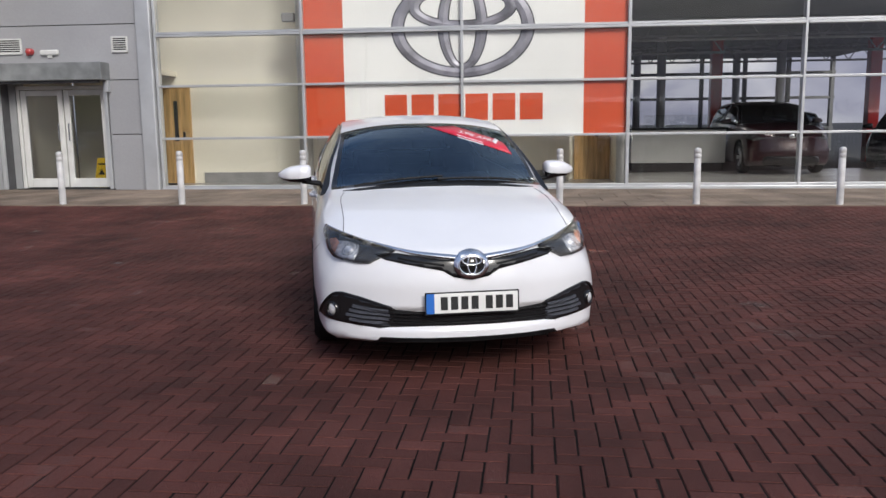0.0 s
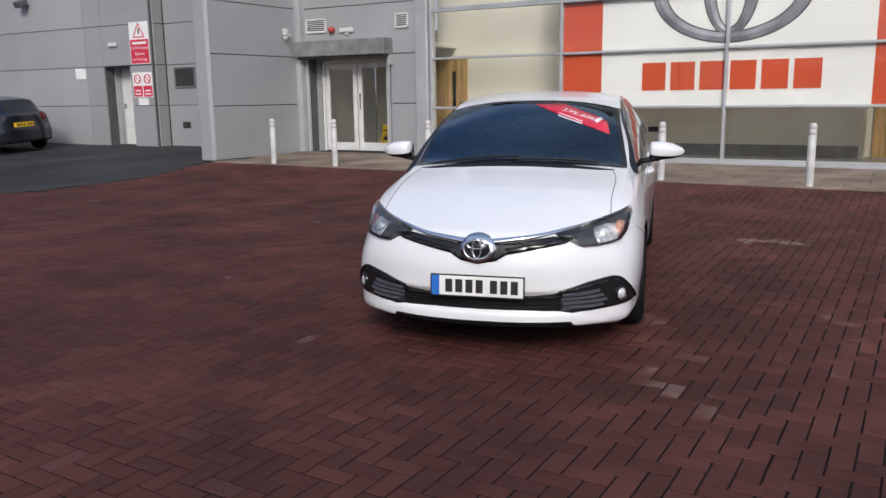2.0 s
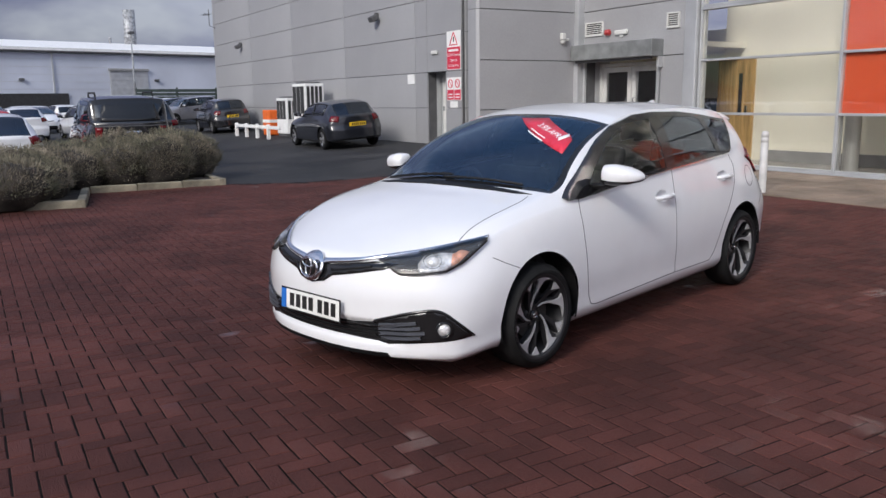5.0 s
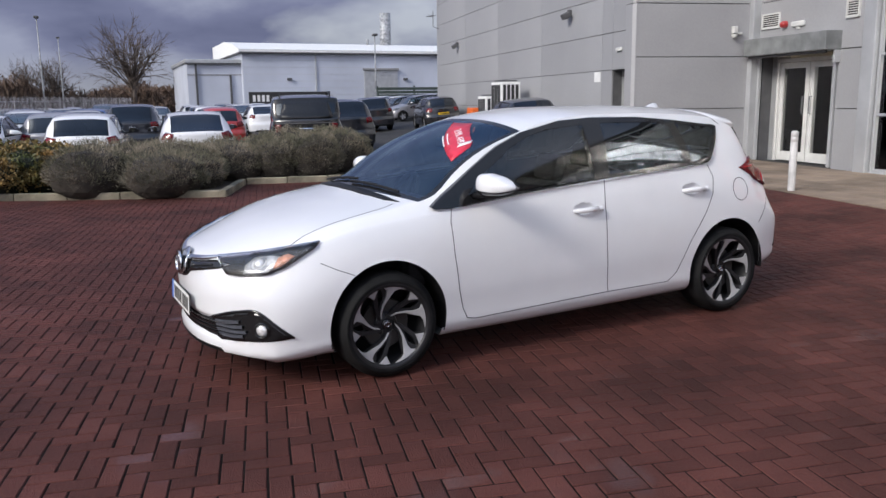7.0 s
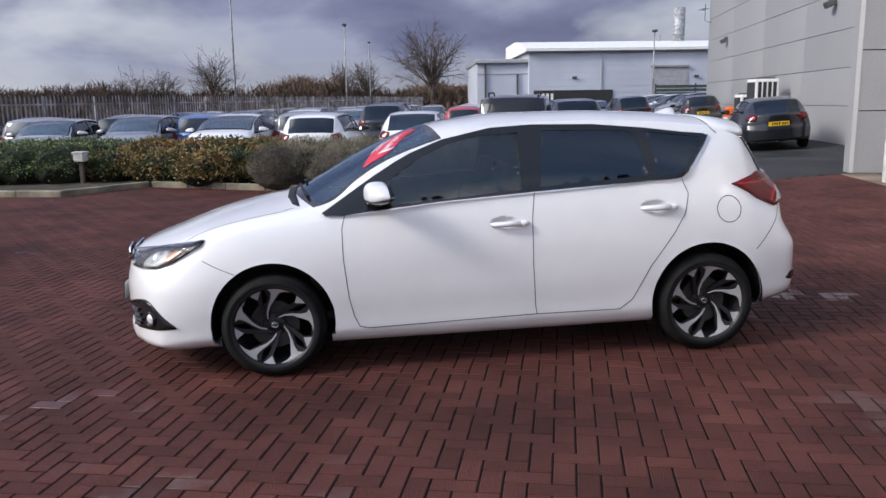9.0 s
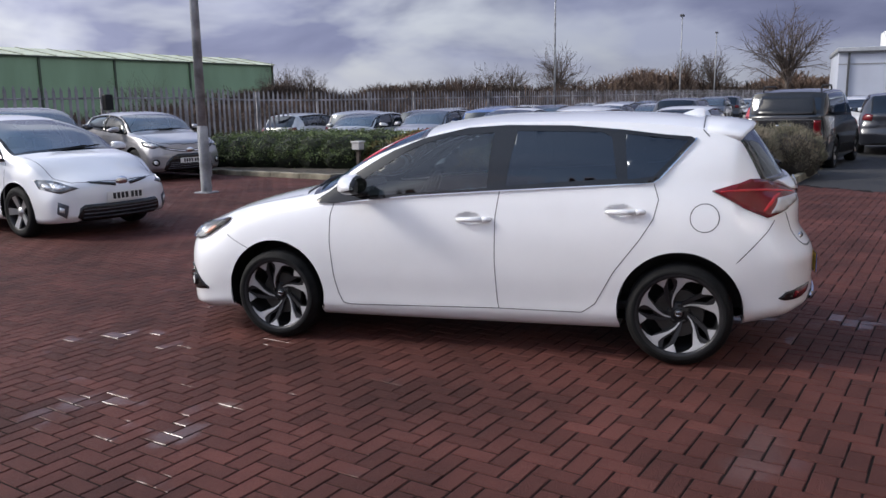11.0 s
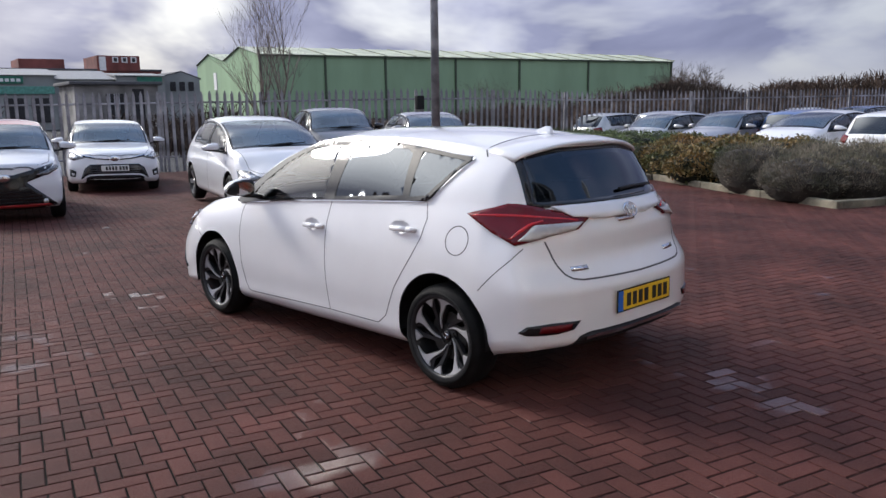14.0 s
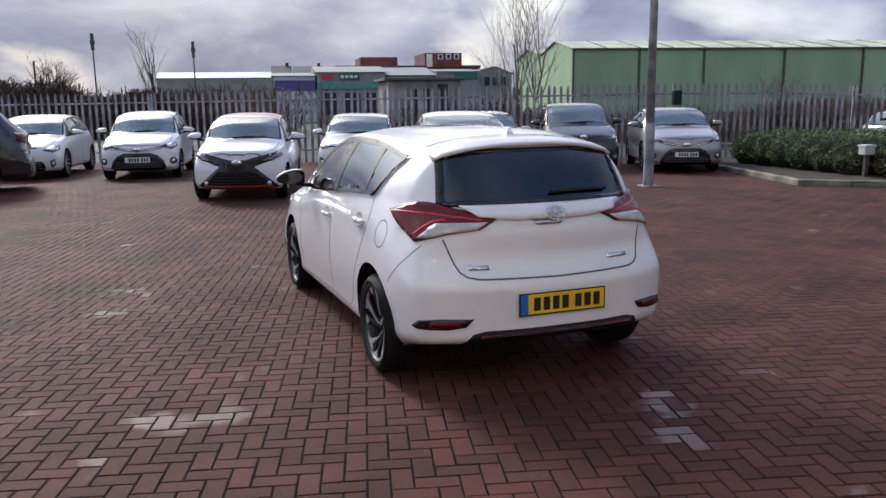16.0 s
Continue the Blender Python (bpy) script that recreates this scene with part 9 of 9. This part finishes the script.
    part("emblem", t, CHROME, c, "", True)
    if shown:
        q, n = cast(tree, "front", 0.0, plate_z, 0.022)
        number_plate(c, Matrix.Translation(q) @ Matrix.Diagonal((1, -1, 1, 1)), False, detail=False)
    if plates:
        q, n = cast(tree, "rear", 0.0, sp["tail_z"] - 0.28, 0.014)
        number_plate(c, Matrix.Translation(q) @ Matrix.Rotation(math.pi, 4, "Z") @ Matrix.Diagonal((1, -1, 1, 1)), True, detail=False)
    return c, tree


def facing(x, y, fx, fy, ahead):
    """Pose of a car whose front axle stands at x, y and which faces along fx, fy."""
    k = 1 / math.hypot(fx, fy)
    fx, fy = fx * k, fy * k
    return stand(x + fx * ahead, y + fy * ahead, math.degrees(math.atan2(-fy, -fx)))


S_AYGO = spec_for(3.455, 1.615, 1.46, 2.34, 0.62, 0.83, 1.01, 0.78, 1.55, 3.05, 0.98, 0.94, 1.02, 0.285, plan=0.24)
S_YARIS = spec_for(3.95, 1.695, 1.51, 2.51, 0.76, 0.77, 1.01, 0.86, 1.72, 3.5, 1.0, 0.95, 1.03, 0.30)
S_HATCH = spec_for(4.3, 1.76, 1.47, 2.60, 0.92, 0.72, 0.98, 1.05, 1.95, 3.75, 1.0, 0.92, 1.04, 0.31)
S_SALOON = spec_for(4.7, 1.81, 1.48, 2.70, 0.95, 0.77, 0.98, 1.18, 2.1, 3.85, 1.02, 0.92, 1.0, 0.315)
S_PRIUS = spec_for(4.46, 1.745, 1.49, 2.70, 0.94, 0.68, 1.02, 0.92, 2.15, 3.6, 1.06, 0.92, 1.05, 0.315)
S_ESTATE = spec_for(4.6, 1.77, 1.50, 2.62, 0.94, 0.74, 0.99, 1.08, 2.0, 4.1, 1.0, 0.93, 1.02, 0.31)
S_SUV = spec_for(4.6, 1.845, 1.68, 2.66, 0.92, 0.86, 1.14, 1.08, 1.95, 3.95, 1.12, 1.08, 1.16, 0.36)
S_CHR = spec_for(4.36, 1.795, 1.52, 2.64, 0.92, 0.82, 1.06, 1.0, 1.9, 3.55, 1.1, 1.0, 1.14, 0.345)

cg = "cars parked along the fence"
parked_car("city_car", S_AYGO, facing(1.56, -1.84, 0.114, 0.993, 0.62), WHITE_PAINT, "small white hatchback with black cross front and red lip", cg, "x", spokes=SPOKES_FIVE, roof_paint=RED_PAINT)
parked_car("small_hatchback", S_YARIS, facing(3.9, -6.52, 0.012, 1.0, 0.76), WHITE_PAINT, "white small hatchback with wide black grille by the fence", cg, "big")
parked_car("hatchback", S_HATCH, facing(6.59, -7.5, 0.007, 1.0, 0.92), WHITE_PAINT, "white hatchback parked near the palisade fence", cg, "low")
parked_car("saloon_car", S_SALOON, facing(-0.94, -6.27, 0.165, 0.986, 0.95), WHITE_PAINT, "white saloon car with black grille by the fence", cg, "frame")
parked_car("hybrid_hatchback", S_PRIUS, facing(-2.16, -0.16, 0.10, 0.995, 0.94), WHITE_PAINT, "white hybrid hatchback with black lower grille", cg, "low", spokes=SPOKES_FIVE)
parked_car("estate_car", S_ESTATE, facing(-4.25, -6.42, 0.127, 0.99, 0.94), WHITE_PAINT, "white estate car parked behind another white car", cg, "low")
parked_car("off_road_car", S_SUV, facing(-6.42, -6.1, 0.25, 0.97, 0.92), GREY_PAINT, "dark grey sport utility car by the fence", cg, "low", dark_rear=True)
parked_car("crossover_car", S_CHR, facing(-8.5, -4.95, 0.30, 0.954, 0.92), SILVER_PAINT, "silver grey crossover car beside the hedge", cg, "big", dark_rear=True)
parked_car("off_road_car", S_SUV, facing(9.2, -3.6, 0.954, 0.3, 0.92), BLACK_PAINT, "black sport utility car parked on the paving", cg, "low", dark_rear=True)
S_BMW = spec_for(4.32, 1.765, 1.42, 2.69, 0.78, 0.72, 0.96, 1.3, 2.15, 3.7, 1.0, 0.92, 1.0, 0.315)
parked_car("dark_hatchback", S_BMW, facing(-19.95, 15.30, -0.99, 0.155, 0.78), GREY_PAINT, "dark grey hatchback parked beside the clad wall", "", "plain", spokes=SPOKES_FIVE)
lot = "cars in the rear car park"
S_C3 = spec_for(3.94, 1.73, 1.49, 2.46, 0.80, 0.78, 1.03, 0.9, 1.75, 3.45, 1.0, 0.95, 1.03, 0.30)
parked_car("black_hatchback", S_C3, facing(-33.2, 16.95, -0.99, 0.12, 0.8), BLACK_PAINT, "black hatchback parked at the far end of the wall", lot)
a_front, _ = parked_car("hatchback", S_HATCH, stand(-14.6, -4.9, 180), BEIGE_PAINT, "pale silver hatchback parked behind the hedge", lot, lite=True)
b_front, _ = parked_car("hatchback", S_YARIS, stand(-14.7, -2.4, 180), SILVER_PAINT, "silver grey hatchback parked behind the hedge", lot, lite=True)
c_front, _ = parked_car("hatchback", S_PRIUS, stand(-14.5, 0.1, 180), WHITE_PAINT, "white hatchback parked behind the hedge", lot, lite=True)
d_rear, _ = parked_car("estate_car", S_ESTATE, stand(-19.0, 2.6, 0), WHITE_PAINT, "white estate car with dark rear window behind shrubs", lot, lite=True)
e_rear, _ = parked_car("coupe_car", S_SALOON, stand(-19.2, 5.1, 0), WHITE_PAINT, "white saloon car parked behind shrubs", lot, lite=True)
f_dark, _ = parked_car("hatchback", S_C3, stand(-21.2, -3.6, 0), BLACK_PAINT, "black hatchback in the rear car park", lot, lite=True)
g_blue, _ = parked_car("estate_car", S_ESTATE, stand(-21.0, -0.9, 0), BLUE_PAINT, "blue estate car in the rear car park", lot, lite=True)
h_red, _ = parked_car("hatchback", S_YARIS, stand(-28.0, 6.3, 0), RED_PAINT, "red hatchback in the rear car park", lot, lite=True)
i_grey, _ = parked_car("off_road_car", S_SUV, stand(-27.5, 3.4, 0), GREY_PAINT, "dark grey sport utility car in the rear car park", lot, lite=True)
protos = [a_front, b_front, c_front, d_rear, e_rear, f_dark, g_blue, h_red, i_grey]
rng = random.Random(5)
spots = [(-21.0, 1.7, 0), (-21.2, -6.3, 0), (-21.1, -8.6, 0), (-27.2, -8.4, 180), (-27.0, -5.8, 180), (-27.2, -3.2, 180), (-27.0, -0.6, 180), (-27.1, 1.4, 180)]
for x in (-38.0, -43.6, -55.0, -60.5):
    for k in range(9):
        if rng.random() < 0.85:
            spots.append((x + rng.uniform(-0.3, 0.3), -6.5 + 2.6 * k + rng.uniform(-0.15, 0.15), 0 if x in (-38.0, -55.0) else 180))
for k, (x, y, turn) in enumerate(spots):
    copy_thing(protos[rng.choice((0, 0, 1, 2, 2, 3, 4, 4, 5, 6, 8, 1))], stand(x, y, turn))
for x, y, turn, p in ((-47.0, 17.5, 95, 5), (-50.0, 17.3, 95, 2), (-53.0, 17.6, 95, 5), (-56.0, 17.2, 95, 3), (-44.0, 17.6, 95, 1), (-24.5, 9.9, 0, 8)):
    copy_thing(protos[p], stand(x, y, turn))


def pickup():
    c = thing("pickup_truck", stand(-18.95, 8.20, -7.5), "black double-cab pickup with canopy behind the shrubs", "car", lot)
    sp = spec_for(5.2, 1.83, 1.82, 3.08, 0.95, 0.98, 1.2, 1.2, 2.0, 4.75, 1.28, 1.12, 1.2, 0.38, tail_s=5.08, plan=0.2)
    hw = sp["hw"]
    sp["yrail"] = [(0, hw - 0.26), (0.5, hw - 0.2), (1.2, hw - 0.15), (2.0, hw - 0.2), (3.0, hw - 0.15), (4.75, hw - 0.16), (5.14, hw - 0.15)]
    wins = side_windows(sp)
    V, tree = split_body(sp, c, 64, BLACK_PAINT, wins)
    for i, w in enumerate(wins):
        for t in both(patch, tree, "left", w, off=0.003, res=0.1):
            part("side_glass", t, DARK_GLASS, c)
    part("canopy_rear_glass", patch(tree, "rear", [(-0.62, 1.26), (0.62, 1.26), (0.52, 1.66), (-0.52, 1.66)], 0.02, 0.08), BLACK_GLOSS, c, "dark canopy rear window")
    for ax in sp["axles"]:
        for sg in (-1, 1):
            wheel_parts(c, ax, sg * 0.78, 0.38, 0.25, SPOKES_FIVE, sg, 0.24, False)
    for mir in (False, True):
        a0 = (5.2 - 0.915) * 0.7071
        part("tail_lamp", patch(tree, "rear_left", [(a0 - 0.02, 0.78), (a0 - 0.02, 1.14), (a0 + 0.12, 1.14), (a0 + 0.12, 0.78)], 0.014, 0.05, mir, 0.015), RED_LENS, c, "red tail lamp")
    part("tailgate_handle", patch(tree, "rear", [(-0.18, 1.0), (0.18, 1.0), (0.18, 1.05), (-0.18, 1.05)], 0.02, 0.06), CHROME, c)
    part("tailgate_gap", strip(tree, "rear", [(-0.72, 1.16), (0.72, 1.16)], 0.02, 0.004), GAP, c)
    part("rear_bumper", box(5.12, -0.86, 0.45, 5.32, 0.86, 0.62, 0.04), CHROME, c, "bright rear step bumper")
    for sg in (-1, 1):
        part("roof_rail", tube([(3.1, sg * 0.6, 1.80), (3.2, sg * 0.6, 1.88), (4.3, sg * 0.6, 1.87), (4.4, sg * 0.6, 1.78)], 0.02, 8), BLACK_PLASTIC, c)
    q, n = cast(tree, "rear", 0.0, 0.85, 0.014)
    number_plate(c, Matrix.Translation(q) @ Matrix.Rotation(math.pi, 4, "Z") @ Matrix.Diagonal((1, -1, 1, 1)), True, detail=False)


pickup()


# ---- cars on show behind the glazing ----
MAROON = mat("dark_red_car_paint", (0.03, 0.005, 0.008), 0.3, 0.3, var=0.05, coat=1.0)
show = "cars in the showroom"
suv, tr_ = parked_car("off_road_car", S_SUV, FACM @ Matrix.Translation((7.4, 3.1, 0.247)) @ Matrix.Rotation(radians(90), 4, "Z"), MAROON, "dark red sport utility car on the showroom floor", show, "low", dark_rear=True, plates=False, lite=True)
part("show_plate", box(1.35, -0.26, 1.20, 1.37, 0.26, 1.30), PLATE_WHITE, suv, "white show plate behind the windscreen")
parked_car("hatchback", S_HATCH, FACM @ Matrix.Translation((10.4, 4.6, 0.247)) @ Matrix.Rotation(radians(60), 4, "Z"), BLACK_PAINT, "black hatchback on the showroom floor", show, lite=True)
parked_car("hatchback", S_YARIS, FACM @ Matrix.Translation((7.2, 9.2, 0.247)) @ Matrix.Rotation(radians(30), 4, "Z"), BLACK_PAINT, "black small car deep in the showroom", show, lite=True)

# ---- block paving: herringbone of 200 x 100 mm blocks, laid square to the building ----
def paving():
    root = tagged(new("block_paving"), "red-brown block paving in a herringbone pattern", "paving", "", "structure")
    zone = [(-9.15, 13.35), (-9.0, 11.0), (-9.2, 9.2), (-10.0, 8.05), (-10.5, 5.75), (-8.6, 5.3), (-10.32, 0.25), (-8.75, -0.79), (-9.6, -5.4), (-10.1, -7.1), (-10.9, -9.7), (13, -14.2), (13, 12.3)]
    a = 0.1
    base = []
    for (w, h) in ((2, 1), (1, 2)):
        x0, y0, x1, y1 = 0.0044, 0.0044, w * a - 0.0044, h * a - 0.0044
        c = 0.0032
        top = [(x0 + c, y0 + c, 0), (x1 - c, y0 + c, 0), (x1 - c, y1 - c, 0), (x0 + c, y1 - c, 0)]
        low = [(x0, y0, -0.0036), (x1, y0, -0.0036), (x1, y1, -0.0036), (x0, y1, -0.0036)]
        bot = [(x0, y0, -0.03), (x1, y0, -0.03), (x1, y1, -0.03), (x0, y1, -0.03)]
        base.append(np.array(top + low + bot))
    quads = [(0, 1, 2, 3)] + [(4 + i, 4 + (i + 1) % 4, (i + 1) % 4, i) for i in range(4)] + [(8 + i, 8 + (i + 1) % 4, 4 + (i + 1) % 4, 4 + i) for i in range(4)]
    meshes = []
    for b in base:
        meshes.append(from_arrays("block", b, quads, BRICK))
    g = np.random.default_rng(2)
    lim = [min(p[0] for p in zone), max(p[0] for p in zone), min(p[1] for p in zone), max(p[1] for p in zone)]
    near = 0
    FVs, FFs, count = [], [], 0
    Q = np.array(quads)
    turn = TH - radians(1.3)
    fu, fv = np.array((math.cos(turn), math.sin(turn), 0)), np.array((-math.sin(turn), math.cos(turn), 0))
    f0 = np.array(F0)
    span = 330
    for i in range(-span, span):
        for j in range(-170, 170):
            ox, oy = i + 2 * j, i - 2 * j          # lattice of the pattern
            for kind in (0, 1):
                cx, cy = (ox, oy) if kind == 0 else (ox + 2, oy - 1)
                u, v = cx * a, cy * a - 14.0
                if not (-14 < u < 14 and -31 < v < -2.0):
                    continue
                p = f0 + fu * (u + 0.1) + fv * (v + 0.1)
                if float((p - f0) @ np.array(FV)) > -2.78:
                    continue
                if not (lim[0] < p[0] < lim[1] and lim[2] < p[1] < lim[3]) or not inside((p[0], p[1]), zone):
                    continue
                q = f0 + fu * u + fv * v
                z = ground(q[0], q[1]) + g.normal() * 0.0003
                e1, e2 = q + 0.15 * fu, q + 0.15 * fv
                gu, gv = (ground(e1[0], e1[1]) - ground(q[0], q[1])) / 0.15, (ground(e2[0], e2[1]) - ground(q[0], q[1])) / 0.15
                tx, ty, tz = g.normal(size=3) * (0.0024, 0.0024, 0.007)
                if near < 300 and 1.2 < p[0] < 4.2 and 3.4 < p[1] < 5.6:
                    near += 1
                    o = new("block", meshes[kind])
                    o.parent = root
                    o.matrix_world = Matrix.Translation((q[0], q[1], z)) @ Matrix.Rotation(turn + tz, 4, "Z") @ Matrix.Rotation(tx + gv, 4, "X") @ Matrix.Rotation(ty - gu, 4, "Y")
                    continue
                b = base[kind]
                w = q[None, :] + (b[:, :1] - tz * b[:, 1:2]) * fu + (b[:, 1:2] + tz * b[:, :1]) * fv
                w[:, 2] = z + b[:, 2] + b[:, 0] * ty + b[:, 1] * tx + gv * b[:, 1] + gu * b[:, 0]
                FVs.append(w)
                FFs.append(Q + count)
                count += 12
    # dark sand bed that shows in the joints
    bx, by = np.meshgrid(np.linspace(lim[0], lim[1], 150), np.linspace(lim[2], lim[3], 180))
    bed = bmesh.new()
    grid = [[bed.verts.new((bx[i, j], by[i, j], ground(bx[i, j], by[i, j]) - 0.0050)) for j in range(150)] for i in range(180)]
    for i in range(179):
        for j in range(149):
            c = (0.5 * (bx[i, j] + bx[i + 1, j + 1]), 0.5 * (by[i, j] + by[i + 1, j + 1]))
            if inside(c, zone) or edge_gap(c, zone) < 0.1:
                bed.faces.new((grid[i][j], grid[i][j + 1], grid[i + 1][j + 1], grid[i + 1][j]))
    bmesh.ops.delete(bed, geom=[v for v in bed.verts if not v.link_faces], context="VERTS")
    part("sand_bed", bed, JOINT_BED, root, "dark sand bed between the blocks")
    V = np.concatenate(FVs)
    F = np.concatenate(FFs)
    me = bpy.data.meshes.new("far_blocks")
    me.vertices.add(len(V)); me.vertices.foreach_set("co", V.ravel())
    me.loops.add(F.size); me.loops.foreach_set("vertex_index", F.ravel())
    me.polygons.add(len(F)); me.polygons.foreach_set("loop_start", np.arange(0, F.size, 4))
    me.materials.append(BRICK)
    me.polygons.foreach_set("use_smooth", [False] * len(F))
    me.update(calc_edges=True)
    tagged(part("far_blocks", me, BRICK, root), kind="stuff")


paving()


def flags():
    """Concrete flags of the pavement, each a piece."""
    shared = {}
    us = np.arange(-8.94, 13, 0.6)
    vs = [-2.84, -2.24, -1.64, -1.04, -0.44, -0.07]
    for k, (c, d) in enumerate(zip(vs, vs[1:])):
        for u in us + (0.3 if k % 2 else 0.0):
            if u > 8.5 and k:
                continue
            key = round(d - c, 3)
            if key not in shared:
                t = box(0.004, 0.004, -0.05, 0.596, key - 0.004, 0.0, 0.006, None, None, 1)
                me = bpy.data.meshes.new("flag")
                t.to_mesh(me); t.free()
                me.materials.append(FLAG)
                shared[key] = me
            p, q = fac(u, c), fac(u + 0.3, d)
            z0, z1 = ground(*fac(u + 0.3, c).xy), ground(*q.xy)
            o = new("flag", shared[key])
            o.parent = pave
            o.matrix_world = Matrix.Translation((p.x, p.y, z0 + 0.012 + random.uniform(-0.002, 0.002))) @ Matrix.Rotation(TH, 4, "Z") @ Matrix.Rotation(math.atan2(z1 - z0, d - c), 4, "X")


flags()
